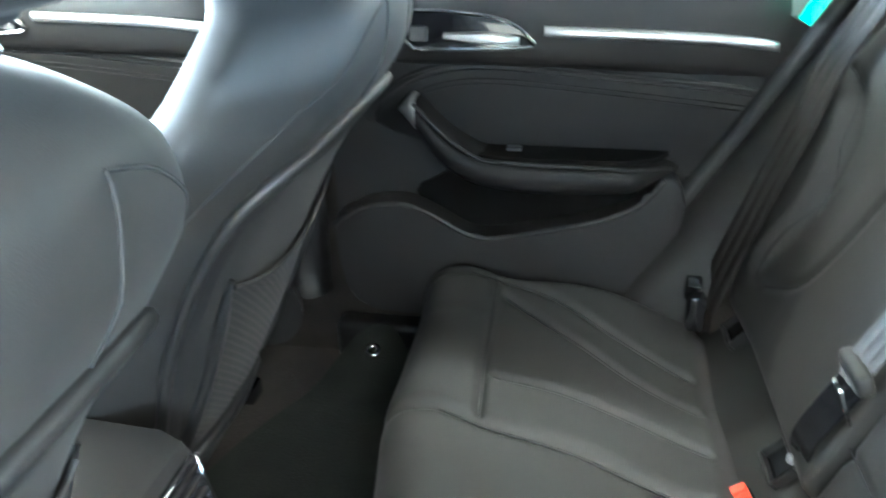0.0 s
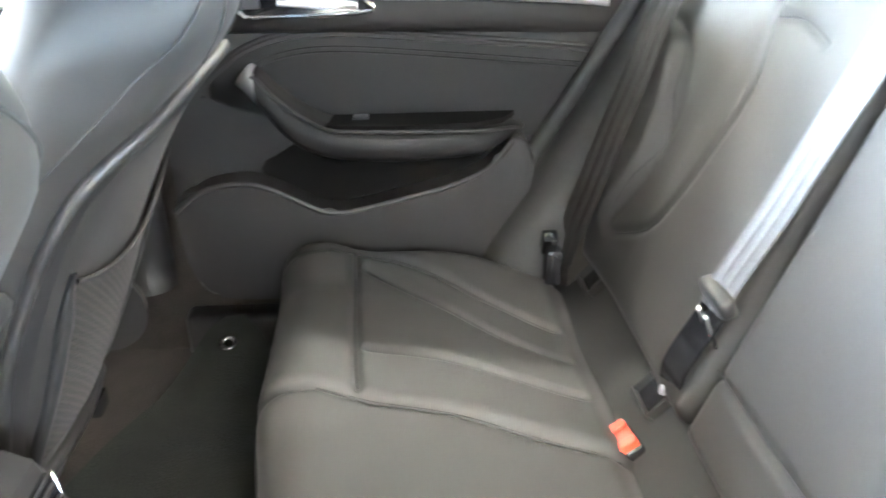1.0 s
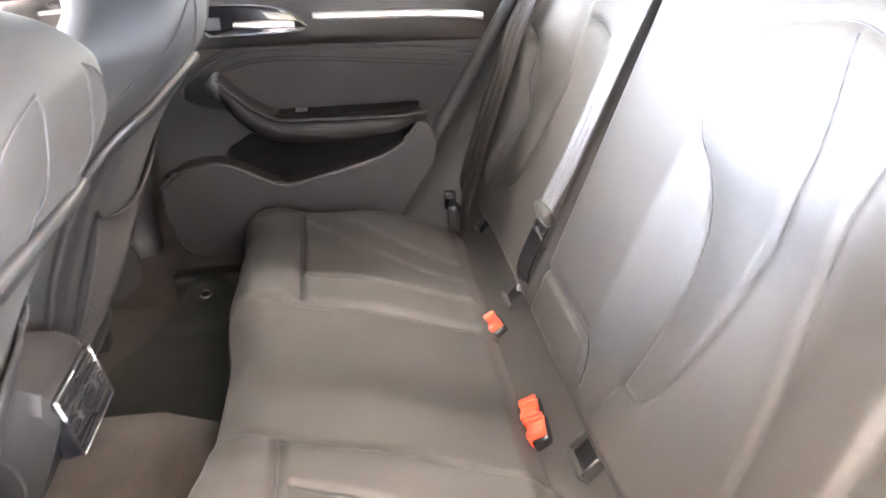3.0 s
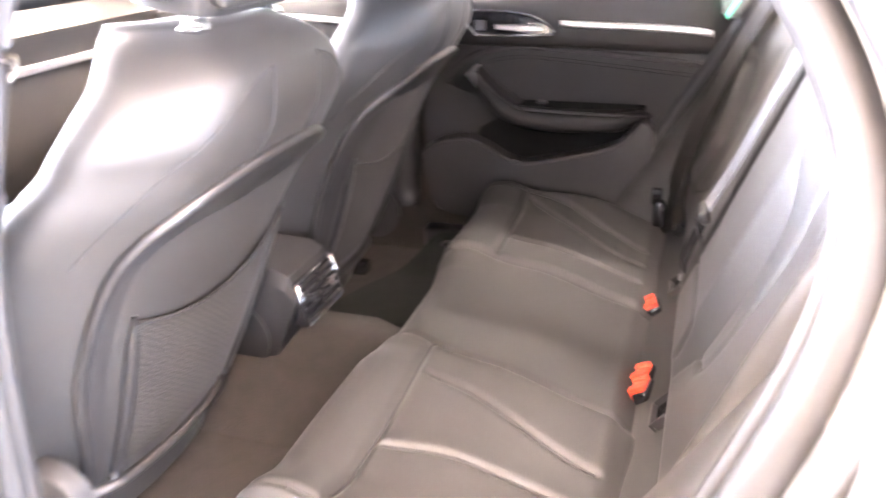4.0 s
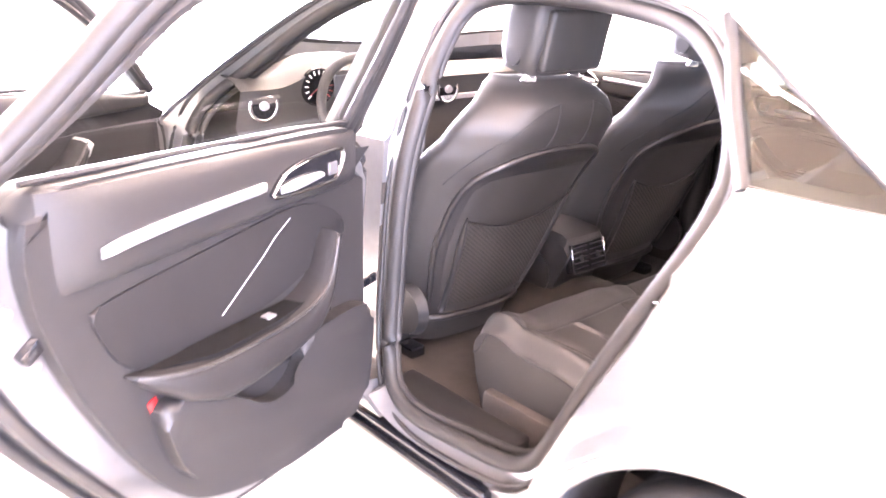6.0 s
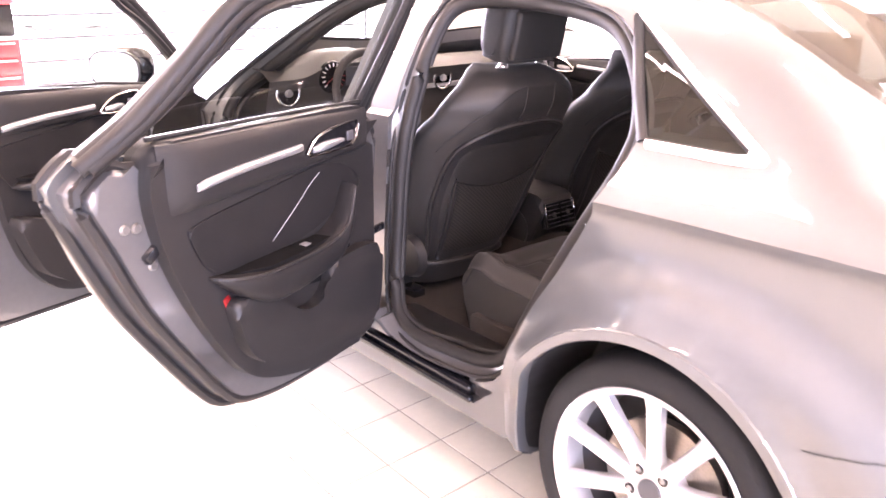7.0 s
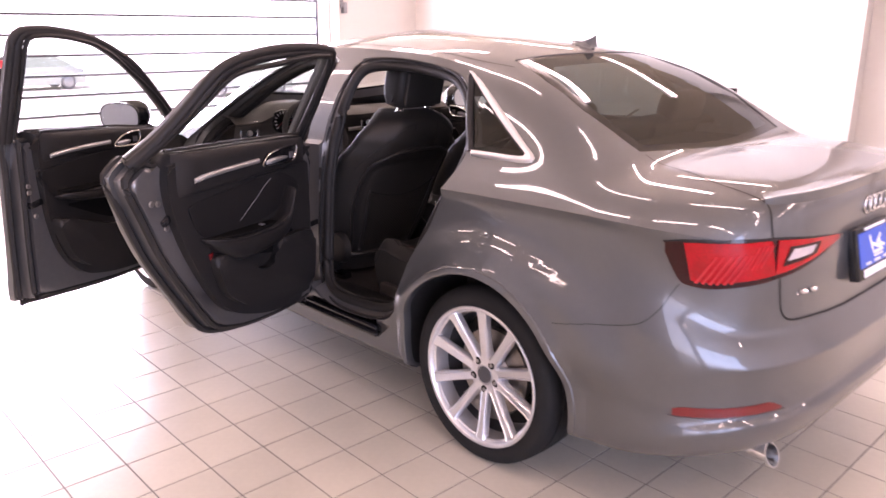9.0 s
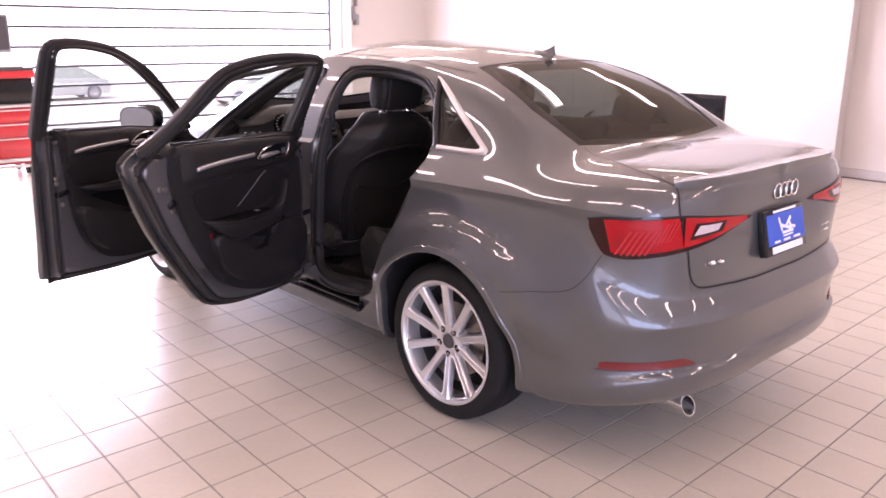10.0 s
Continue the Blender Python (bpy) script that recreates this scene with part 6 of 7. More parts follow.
# side bolsters between backrest and doors
for sx in (-1, 1):
    EDGE = [(0.44, 0.560), (0.56, 0.520), (0.70, 0.430), (0.82, 0.355), (0.99, 0.252), (1.10, 0.180), (1.18, 0.11)]
    rows = []
    for z in steps(0.44, 1.18, 30):
        y = lerp_tab(EDGE, z) - (0.06 if sx < 0 else 0.0)
        t = (z - 0.44) / 0.74
        w = 0.050 * (1 - 0.4 * t)
        q = 0.13 * smoothstep(1.00, 1.18, z)
        rows.append([Vector((sx * 0.585, y - 0.12, z)), Vector((sx * 0.590, y - 0.085, z)), Vector((sx * 0.600, y - 0.045, z)), Vector((sx * 0.618, y - 0.016, z)), Vector((sx * (0.645 - q * 0.3), y - 0.002, z)), Vector((sx * (0.675 - q * 0.6), y - 0.002, z)), Vector((sx * (0.700 - q * 0.8), y - 0.014, z)), Vector((sx * (0.716 - q), y - 0.05, z)), Vector((sx * (0.718 - q), y - 0.12, z))])
    bm = bmesh.new()
    vs = grid(bm, rows)
    bm.faces.new(vs[0])
    bm.faces.new(vs[-1])
    bmesh.ops.recalc_face_normals(bm, faces=bm.faces)
    part("side_bolster", bm, LEATHER, car, "black leather side bolster", 60)
# parcel shelf
bm = bmesh.new()
box(bm, -0.66, 0.66, -0.34, 0.06, 1.045, 1.06, 0.004, 1)
part("parcel_shelf", bm, CARPET, car, "dark parcel shelf")

# -- belts
def belt(pts, width, mat, name, label, side=(1, 0, 0), n=26):
    P = spline(pts, n)
    bm = bmesh.new()
    rows = []
    for i, p in enumerate(P):
        t = (P[min(n - 1, i + 1)] - P[max(0, i - 1)]).normalized()
        w = Vector(side)
        w = (w - t * w.dot(t)).normalized() * width / 2
        nn = t.cross(w).normalized() * 0.0012
        ribs = [p + w * (-1 + 2 * k / 12) + nn * (1.0 if k % 4 == 0 else 2.4) for k in range(13)]      # three raised ribs
        rows.append(ribs + [p + w - nn, p - w - nn])
    vs = grid(bm, rows, close_v=True)
    bmesh.ops.recalc_face_normals(bm, faces=bm.faces)
    return part(name, bm, mat, car, label, 25)


belt([(0.588, 0.386, 0.575), (0.580, 0.374, 0.63), (0.550, 0.352, 0.735), (0.553, 0.327, 0.812), (0.562, 0.297, 0.887), (0.583, 0.266, 0.965), (0.598, 0.215, 1.06), (0.612, 0.155, 1.16)], 0.047, BELT_DARK, "seat_belt", "dark grey outer seat belt", (0.8, 0.6, 0))
cb = belt([(0.170, 0.308, 0.715), (0.169, 0.298, 0.75), (0.163, 0.262, 0.83), (0.150, 0.208, 0.97), (0.138, 0.142, 1.12), (0.13, 0.08, 1.17)], 0.046, WEBBING, "seat_belt", "grey middle seat belt with tongue", (1, 0.2, 0))
lower = belt([(0.170, 0.306, 0.715), (0.190, 0.334, 0.625), (0.214, 0.322, 0.565), (0.218, 0.30, 0.54)], 0.044, GLOSS_BLACK, "belt_tail", "black lower belt strap", (1, 0.2, 0), 10)
bm = bmesh.new()
tm = Matrix.Translation((0.168, 0.306, 0.735)) @ Matrix.Rotation(radians(-22), 4, "X")
box(bm, -0.034, 0.034, -0.010, 0.010, -0.016, 0.010, 0.007, 3, tm)
part("belt_tongue", bm, HARD, cb, "dark plastic belt tongue")
bm = bmesh.new()
for dx in (-0.011, 0.011):
    box(bm, dx - 0.0035, dx + 0.0035, -0.002, 0.003, -0.058, -0.014, 0.001, 1, tm @ Matrix.Translation((0, 0.021, 0)))
box(bm, -0.0145, 0.0145, -0.002, 0.003, -0.060, -0.053, 0.001, 1, tm @ Matrix.Translation((0, 0.021, 0)))
part("tongue_plate", bm, CHROME, cb, "bright steel tongue plate")
bm = bmesh.new()
cyl(bm, 0.007, 0.006, 0.006, 12, Matrix.Translation((0.211, 0.334, 0.578)) @ Matrix.Rotation(radians(-80), 4, "X"))
part("belt_button", bm, MID_GREY, lower, "small grey belt stop button")
for sx in (-1, 1):
    bm = bmesh.new()
    am = Matrix.Translation((sx * 0.592, 0.402, 0.590))
    box(bm, -0.030, 0.030, -0.014, 0.014, -0.05, 0.012, 0.006, 2, am)
    box(bm, -0.012, 0.012, -0.004, 0.020, 0.006, 0.045, 0.003, 2, am @ Matrix.Rotation(radians(-30 * sx), 4, "Y"))
    part("belt_anchor", bm, GLOSS_BLACK, car, "black belt anchor cover")


def buckle(x, y, z, yaw, tilt=-28):
    m = Matrix.Translation((x, y, z)) @ Matrix.Rotation(radians(yaw), 4, "Z") @ Matrix.Rotation(radians(tilt), 4, "X")
    bm = bmesh.new()
    box(bm, -0.027, 0.027, -0.014, 0.014, -0.075, 0.006, 0.006, 3, m)
    b = part("belt_buckle", bm, GLOSS_BLACK, car, "black belt buckle with an orange-red release button")
    bm = bmesh.new()
    box(bm, -0.023, 0.023, -0.011, 0.0165, -0.012, 0.0095, 0.003, 2, m)
    box(bm, -0.023, -0.009, -0.011, 0.0165, 0.008, 0.0145, 0.002, 1, m)
    box(bm, 0.009, 0.023, -0.011, 0.0165, 0.008, 0.0145, 0.002, 1, m)
    part("release_button", bm, ORANGE, b, "orange-red release button")


buckle(0.188, 0.384, 0.522, 10)
buckle(-0.078, 0.376, 0.524, -8)
buckle(-0.118, 0.376, 0.522, -8)

# child-seat anchor slots
for x in (0.235, -0.218, 0.555, -0.555):
    bm = bmesh.new()
    m = Matrix.Translation((x, 0.320, 0.535)) @ Matrix.Rotation(radians(42), 4, "X")
    for a, b, c, d in ((-0.032, 0.032, 0.016, 0.021), (-0.032, 0.032, -0.021, -0.016), (-0.032, -0.027, -0.016, 0.016), (0.027, 0.032, -0.016, 0.016)):
        box(bm, a, b, 0.012, 0.034, c, d, 0.0015, 1, m)
    an = part("anchor_slot", bm, HARD, car, "dark grey framed child-seat anchor slot")
    bm = bmesh.new()
    box(bm, -0.027, 0.027, 0.010, 0.024, -0.016, 0.016, 0.001, 1, m)
    part("slot_inside", bm, GLOSS_BLACK, an)

# -- front seats
def y_rear(z):
    return curve_at([(0.34, 1.18), (0.444, 1.138), (0.60, 1.068), (0.79, 0.988), (0.88, 0.936), (0.96, 0.882), (1.03, 0.842), (1.08, 0.836), (1.113, 0.856), (1.14, 0.895)], z, 1)


SEAT_W = [(0.36, 0.225), (0.44, 0.245), (0.55, 0.280), (0.70, 0.308), (0.85, 0.312), (0.93, 0.310), (0.97, 0.300), (0.995, 0.284), (1.02, 0.281), (1.055, 0.258), (1.083, 0.226), (1.105, 0.195), (1.124, 0.158), (1.138, 0.11)]


def seat_surface(cx, z, a):
    """Backrest outline at height z: angle a runs round the section, 0 at the right side, pi/2 straight back."""
    w = lerp_tab(SEAT_W, z)
    th = 0.098 - 0.04 * smoothstep(0.85, 1.13, z)
    n = 2.7
    c, s = math.cos(a), math.sin(a)
    x = w * math.copysign(abs(c) ** (2 / n), c)
    yy = math.copysign(abs(s) ** (2 / n), s)
    front_dish = 0.03 * math.exp(-(x / (w * 0.6)) ** 2) if s < 0 else 0.0
    bulge = 0.010 * math.exp(-(x / (w * 0.55)) ** 2) if s > 0 else 0.0
    y = y_rear(z) + th - th * yy - front_dish * 0.9 - bulge + 0.055 * smoothstep(0.55, 1.0, abs(x) / w)
    return Vector((cx + x, y, z))


def panel_half(z):
    """Half width of the hard panel on the back: an arch."""
    return (0.232 - 0.050 * smoothstep(0.72, 0.44, z)) * max(0.0, 1 - max(0.0, (z - 0.70) / 0.272) ** 7) ** 0.5


def rear_point(cx, dx, z, off):
    w = lerp_tab(SEAT_W, z)
    c = max(-1, min(1, dx / w))
    a = math.acos(math.copysign(abs(c) ** (2.7 / 2), c))
    p = seat_surface(cx, z, a)
    q = seat_surface(cx, z, min(math.pi, a + 0.02))
    r = seat_surface(cx, z + 0.01, a)
    n = (q - p).cross(r - p)
    n = n.normalized() if n.length > 1e-9 else Vector((0, -1, 0))
    if n.y > 0:
        n = -n
    return p + n * off


def front_seat(cx, label):
    zs = steps(0.365, 1.08, 44) + steps(1.085, 1.14, 16)
    rows = [[seat_surface(cx, z, 2 * math.pi * k / 64) for k in range(64)] for z in zs]
    # squeeze a lengthwise seam into each flank
    bm = bmesh.new()
    vs = grid(bm, rows, close_v=True)
    bm.faces.new(vs[-1])
    bm.faces.new(list(reversed(vs[0])))
    bmesh.ops.recalc_face_normals(bm, faces=bm.faces)
    seat = part("front_seat", bm, LEATHER, car, label, smooth=60)
    # hard back panel with a raised rim
    bm = bmesh.new()
    rows = []
    for z in steps(0.45, 0.971, 60):
        h = panel_half(z)
        rows.append([rear_point(cx, h * t, z, 0.006 - 0.012 * (1 - abs(t) ** 6) * smoothstep(0.95, 0.86, z)) for t in steps(-1, 1, 30)])
    grid(bm, rows)
    bmesh.ops.recalc_face_normals(bm, faces=bm.faces)
    part("back_panel", bm, HARD, seat, "dark plastic panel on the seat back", 60)
    up = [0.45 + 0.522 * (1 - (1 - t) ** 2.2) for t in steps(0, 1, 50)]
    rim = [(-panel_half(z), z) for z in up[:-1]] + [(0.0, 0.972)] + [(panel_half(z), z) for z in reversed(up[:-1])]
    bm = bmesh.new()
    tube(bm, [rear_point(cx, a, b, 0.004) for a, b in rim], 0.0085, 8)
    part("panel_rim", bm, HARD, seat, "raised rim of the back panel", 60)
    bm = bmesh.new()
    tube(bm, [rear_point(cx, 0.186 * t, 0.455, 0.006) for t in steps(-1, 1, 16)], 0.011, 8)
    part("panel_foot", bm, HARD, seat, "lower rim of the back panel", 60)
    # net pocket
    bm = bmesh.new()
    rows = []
    for t in steps(-1, 1, 34):
        row = []
        for k, z in enumerate(steps(0.50, 0.788 + 0.012 * t - 0.040 * (1 - t * t), 48)):
            f = k / 48
            row.append(rear_point(cx, (0.145 + 0.038 * f) * t, z, 0.004 + 0.006 * (1 - t * t) * math.sin(math.pi * min(1, 0.15 + f * 0.6))))
        rows.append(row)
    grid(bm, rows)
    bmesh.ops.solidify(bm, geom=bm.faces[:], thickness=0.002)
    part("net_pocket", bm, NET, seat, "ribbed elastic net pocket", 30)
    bm = bmesh.new()
    tube(bm, [rear_point(cx, 0.184 * t, 0.790 + 0.012 * t - 0.040 * (1 - t * t), 0.006 + 0.006 * (1 - t * t)) for t in steps(-1, 1, 26)], 0.0032, 6)
    part("net_edge", bm, RUBBER, seat, "elastic hem of the net")
    for sx in (-1, 1):
        bm = bmesh.new()
        tube(bm, [rear_point(cx, sx * (0.150 + 0.040 * (z - 0.48) / 0.32), z, 0.003) for z in steps(0.48, 0.80 + 0.012 * sx, 14)], [0.010] * 12 + [0.008, 0.005, 0.003], 8)
        part("net_frame", bm, HARD, seat, "upright frame of the net pocket", 60)
    # seams: an arc over each shoulder and a short upright down to the panel
    for sx in (-1, 1):
        for pts in ([(0.06, 1.088), (0.11, 1.072), (0.165, 1.035), (0.215, 0.985), (0.250, 0.935), (0.268, 0.885)], [(0.06, 1.088), (0.062, 1.04), (0.064, 0.99), (0.066, 0.955)]):
            bm = bmesh.new()
            tube(bm, [rear_point(cx, sx * p.x, p.y, 0.0006) for p in spline([(a, b, 0) for a, b in pts], 26)], 0.0016, 5)
            part("seat_seam", bm, SEAM, seat)
    # headrest on two chrome posts
    hz = 1.160
    hm = Matrix.Translation((cx, 0.935, hz)) @ Matrix.Rotation(radians(12), 4, "X")
    bm = bmesh.new()
    rows = []
    for t in steps(0, 1, 16):
        z = 0.185 * t
        k = (1 - abs(2 * t - 1) ** 5) ** 0.5 if 0 < t < 1 else 0.55
        k = max(k, 0.72)
        w = (0.128 + 0.006 * math.sin(math.pi * t)) * (0.80 + 0.20 * k)
        d = (0.062 + 0.008 * math.sin(math.pi * t)) * (0.70 + 0.30 * k)
        rows.append([hm @ Vector((w * math.copysign(abs(math.cos(a)) ** 0.42, math.cos(a)), d * math.copysign(abs(math.sin(a)) ** 0.5, math.sin(a)), z)) for a in [2 * math.pi * j / 48 for j in range(48)]])
    vs = grid(bm, rows, close_v=True)
    bm.faces.new(vs[-1])
    bm.faces.new(list(reversed(vs[0])))
    bmesh.ops.recalc_face_normals(bm, faces=bm.faces)
    part("headrest", bm, LEATHER, seat, "black leather headrest", 50)
    bm = bmesh.new()
    box(bm, -0.106, 0.112, -0.078, -0.050, 0.012, 0.160, 0.012, 3, hm)
    part("headrest_back", bm, LEATHER, seat, "raised back of the headrest", 50)
    bm = bmesh.new()
    cyl(bm, 0.025, 0.022, 0.010, 28, hm @ Matrix.Translation((-0.122, 0.0, 0.036)) @ Matrix.Rotation(radians(-90), 4, "Y"))
    part("headrest_button", bm, HARD, seat, "round button on the headrest", 40)
    for dx in (-0.083, 0.083):
        bm = bmesh.new()
        cyl(bm, 0.0065, 0.0065, 0.09, 14, Matrix.Translation((cx + dx, 0.915, 1.10)))
        part("headrest_post", bm, CHROME, seat, "chrome headrest post")
        bm = bmesh.new()
        cyl(bm, 0.017, 0.013, 0.014, 18, Matrix.Translation((cx + dx, 0.915, 1.134)))
        box(bm, dx + cx - 0.022, dx + cx + 0.022, 0.900, 0.928, 1.130, 1.139, 0.004, 2)
        part("post_sleeve", bm, CHROME, seat, "chrome post sleeve")
    # seat cushion and base
    bm = bmesh.new()
    rows = []
    for t in steps(0, 1, 22):
        y = 1.20 + 0.36 * t
        w = 0.262 - 0.02 * t
        zt = 0.545 + 0.05 * t - 0.04 * max(0, t - 0.85) / 0.15
        rows.append([Vector((cx + w * u, y, zt + 0.045 * smoothstep(0.6, 0.95, abs(u)) - 0.05 * max(0, abs(u) - 0.93) / 0.07)) for u in steps(-1, 1, 26)] + [Vector((cx + w, y, 0.40)), Vector((cx - w, y, 0.40))])
    vs = grid(bm, rows, close_v=True)
    bm.faces.new(vs[-1])
    bm.faces.new(list(reversed(vs[0])))
    bmesh.ops.recalc_face_normals(bm, faces=bm.faces)
    part("seat_cushion", bm, LEATHER, seat, "black leather seat cushion", 50)
    for dx in (-0.20, 0.20):
        bm = bmesh.new()
        box(bm, cx + dx - 0.025, cx + dx + 0.025, 1.16, 1.58, 0.33, 0.365, 0.006, 2)
        part("seat_rail", bm, GLOSS_BLACK, seat, "black seat rail")
    bm = bmesh.new()
    box(bm, cx - 0.24, cx + 0.24, 1.22, 1.54, 0.36, 0.43, 0.02, 2)
    part("seat_base", bm, HARD, seat, "dark seat base")
    # round side cover at the hinge of the backrest
    for sx in (-1, 1):
        bm = bmesh.new()
        cyl(bm, 0.075, 0.066, 0.03, 32, Matrix.Translation((cx + sx * 0.240, 1.150, 0.50)) @ Matrix.Rotation(radians(90 * sx), 4, "Y"))
        part("side_cover", bm, HARD, seat, "round dark side cover", 40)
    return seat


NET = material("net_fabric", (0.042, 0.038, 0.033), 0.85, 0, 40.0, 0.25, 0.9, 260, sheen=0.05, spec=0.3)
nt = NET.node_tree                                  # slanting open weave
weave = []
for turn_deg in (38, -38):
    mp = nt.nodes.new("ShaderNodeMapping")
    mp.inputs["Rotation"].default_value = (0, radians(turn_deg), 0)
    wv = nt.nodes.new("ShaderNodeTexWave")
    wv.bands_direction, wv.inputs["Scale"].default_value = "Z", 36.0
    nt.links.new(nt.nodes["Texture Coordinate"].outputs["Object"], mp.inputs[0])
    nt.links.new(mp.outputs[0], wv.inputs["Vector"])
    weave.append(wv)
mx = nt.nodes.new("ShaderNodeMath")
mx.operation = "MAXIMUM"
nt.links.new(weave[0].outputs["Fac"], mx.inputs[0])
nt.links.new(weave[1].outputs["Fac"], mx.inputs[1])
ramp = nt.nodes.new("ShaderNodeValToRGB")
ramp.color_ramp.elements[0].position, ramp.color_ramp.elements[1].position = 0.45, 0.85
ramp.color_ramp.elements[0].color, ramp.color_ramp.elements[1].color = (0.008, 0.0075, 0.007, 1), (0.050, 0.045, 0.039, 1)
nt.links.new(mx.outputs[0], ramp.inputs[0])
nt.links.new(ramp.outputs[0], nt.nodes["Principled BSDF"].inputs["Base Color"])
front_seat(-0.345, "black leather driver seat with a net pocket on its back")
front_seat(0.367, "black leather passenger seat with a net pocket on its back")

# -- middle console with the rear vents
bm = bmesh.new()
rows = []
for y, w, zt in ((1.020, 0.088, 0.600), (1.035, 0.092, 0.628), (1.06, 0.094, 0.640), (1.30, 0.098, 0.655), (1.60, 0.11, 0.60), (1.95, 0.12, 0.66)):
    yb = y + (0.10 if y < 1.03 else 0.085 if y < 1.05 else 0.07 if y < 1.1 else 0)
    rows.append([Vector((-w - 0.012, yb, 0.338)), Vector((-w, y, zt - 0.025)), Vector((-w + 0.015, y, zt)), Vector((w - 0.015, y, zt)), Vector((w, y, zt - 0.025)), Vector((w + 0.012, yb, 0.338))])
vs = grid(bm, rows)
bm.faces.new(vs[0])
bmesh.ops.recalc_face_normals(bm, faces=bm.faces)
console = part("middle_console", bm, SOFT, car, "dark plastic middle console", 30)
vm = Matrix.Translation((0, 1.022, 0.572)) @ Matrix.Rotation(radians(-13), 4, "X")
bm = bmesh.new()
box(bm, -0.078, 0.078, -0.010, 0.02, -0.050, 0.042, 0.006, 2, vm)
vent = part("rear_vent", bm, GLOSS_BLACK, console, "rear air vents with a chrome frame")
bm = bmesh.new()
for a, b, c, d in ((-0.078, 0.078, 0.039, 0.042), (-0.078, 0.078, -0.050, -0.047), (-0.078, -0.075, -0.05, 0.042), (0.073, 0.078, -0.05, 0.042)):
    box(bm, a, b, -0.0135, -0.009, c, d, 0.001, 1, vm)
part("vent_frame", bm, CHROME, console, "chrome vent frame")
for cx in (-0.038, 0.038):
    for k in range(5):
        bm = bmesh.new()
        box(bm, cx - 0.032, cx + 0.032, -0.014, -0.006, -0.036 + 0.016 * k, -0.033 + 0.016 * k, 0, 1, vm)
        part("vent_slat", bm, HARD, console)
    bm = bmesh.new()
    box(bm, cx - 0.006, cx + 0.006, -0.020, -0.010, -0.012, 0.004, 0.002, 1, vm)
    part("vent_knob", bm, HARD, console, "small dark vent knob")
# floor tunnel
bm = bmesh.new()
rows = []
for y in steps(0.72, 2.05, 12):
    h = 0.10 * smoothstep(0.70, 0.95, y) + 0.045
    rows.append([Vector((-0.20, y, 0.337)), Vector((-0.15, y, 0.337 + h * 0.35)), Vector((-0.11, y, 0.337 + h * 0.85)), Vector((0, y, 0.337 + h)), Vector((0.11, y, 0.337 + h * 0.85)), Vector((0.15, y, 0.337 + h * 0.35)), Vector((0.20, y, 0.337))])
grid(bm, rows)
bmesh.ops.recalc_face_normals(bm, faces=bm.faces)
part("floor_tunnel", bm, CARPET, car, "grey carpet over the floor tunnel", 60)

# -- dashboard
bm = bmesh.new()
rows = []
for x in steps(-0.73, 0.73, 40):
    hood = 0.055 * math.exp(-((x + 0.37) / 0.17) ** 4)
    rows.append([Vector((x, 2.12, 1.0)), Vector((x, 2.02, 1.035)), Vector((x, 1.92, 1.050 + hood)), Vector((x, 1.84, 1.042 + hood)), Vector((x, 1.79, 1.015 + hood * 0.8)), Vector((x, 1.80, 0.985)), Vector((x, 1.83, 0.90)), Vector((x, 1.78, 0.80)), Vector((x, 1.86, 0.62)), Vector((x, 2.05, 0.50))])
grid(bm, rows)
bmesh.ops.recalc_face_normals(bm, faces=bm.faces)
dash = part("dashboard", bm, DASH, car, "soft black dashboard with a hooded gauge cluster", 60)
bm = bmesh.new()
box(bm, -0.02, 0.72, 1.805, 1.815, 0.925, 0.945, 0.003, 1)
part("dash_strip", bm, ALU, dash, "aluminium dashboard strip")
for x in (-0.645, -0.105, 0.115, 0.645):
    for r, mat, nm, dy, rr in ((0.048, CHROME, "vent_ring", 0.0, 0.0065),):
        bm = bmesh.new()
        ring(bm, Matrix.Translation((x, 1.805, 0.965)), r, rr)
        part(nm, bm, CHROME, dash, "chrome ring of a round air vent", 60)
    bm = bmesh.new()
    cyl(bm, 0.046, 0.044, 0.02, 28, Matrix.Translation((x, 1.825, 0.965)) @ Matrix.Rotation(radians(90), 4, "X"))
    part("round_vent", bm, GLOSS_BLACK, dash, "round dark air vent")
    bm = bmesh.new()
    cyl(bm, 0.016, 0.012, 0.014, 20, Matrix.Translation((x, 1.806, 0.965)) @ Matrix.Rotation(radians(90), 4, "X"))
    part("vent_knob", bm, ALU, dash, "bright vent knob")
for cx, red in ((-0.455, True), (-0.265, False)):
    gm = Matrix.Translation((cx, 1.80, 1.012)) @ Matrix.Rotation(radians(90), 4, "X")
    bm = bmesh.new()
    cyl(bm, 0.062, 0.058, 0.012, 36, gm)
    g = part("gauge", bm, GLOSS_BLACK, dash, "round gauge with white ticks")
    for k in range(13):
        a = radians(220 - 260 * k / 12)
        bm = bmesh.new()
        box(bm, 0.040, 0.053, -0.0016, 0.0016, 0.0125, 0.0145, 0, 1, gm @ Matrix.Rotation(a, 4, "Z"))
        part("tick", bm, RED_CARD if red and k > 9 else WHITE_INK, dash)
    bm = bmesh.new()
    box(bm, -0.006, 0.044, -0.0014, 0.0014, 0.0150, 0.0165, 0, 1, gm @ Matrix.Rotation(radians(215), 4, "Z"))
    part("needle", bm, RED_CARD, dash, "red gauge needle")
bm = bmesh.new()
box(bm, -0.395, -0.325, 1.787, 1.795, 0.975, 1.045, 0.002, 1)
part("cluster_screen", bm, DARK_GREY, dash, "small dark display between the gauges")
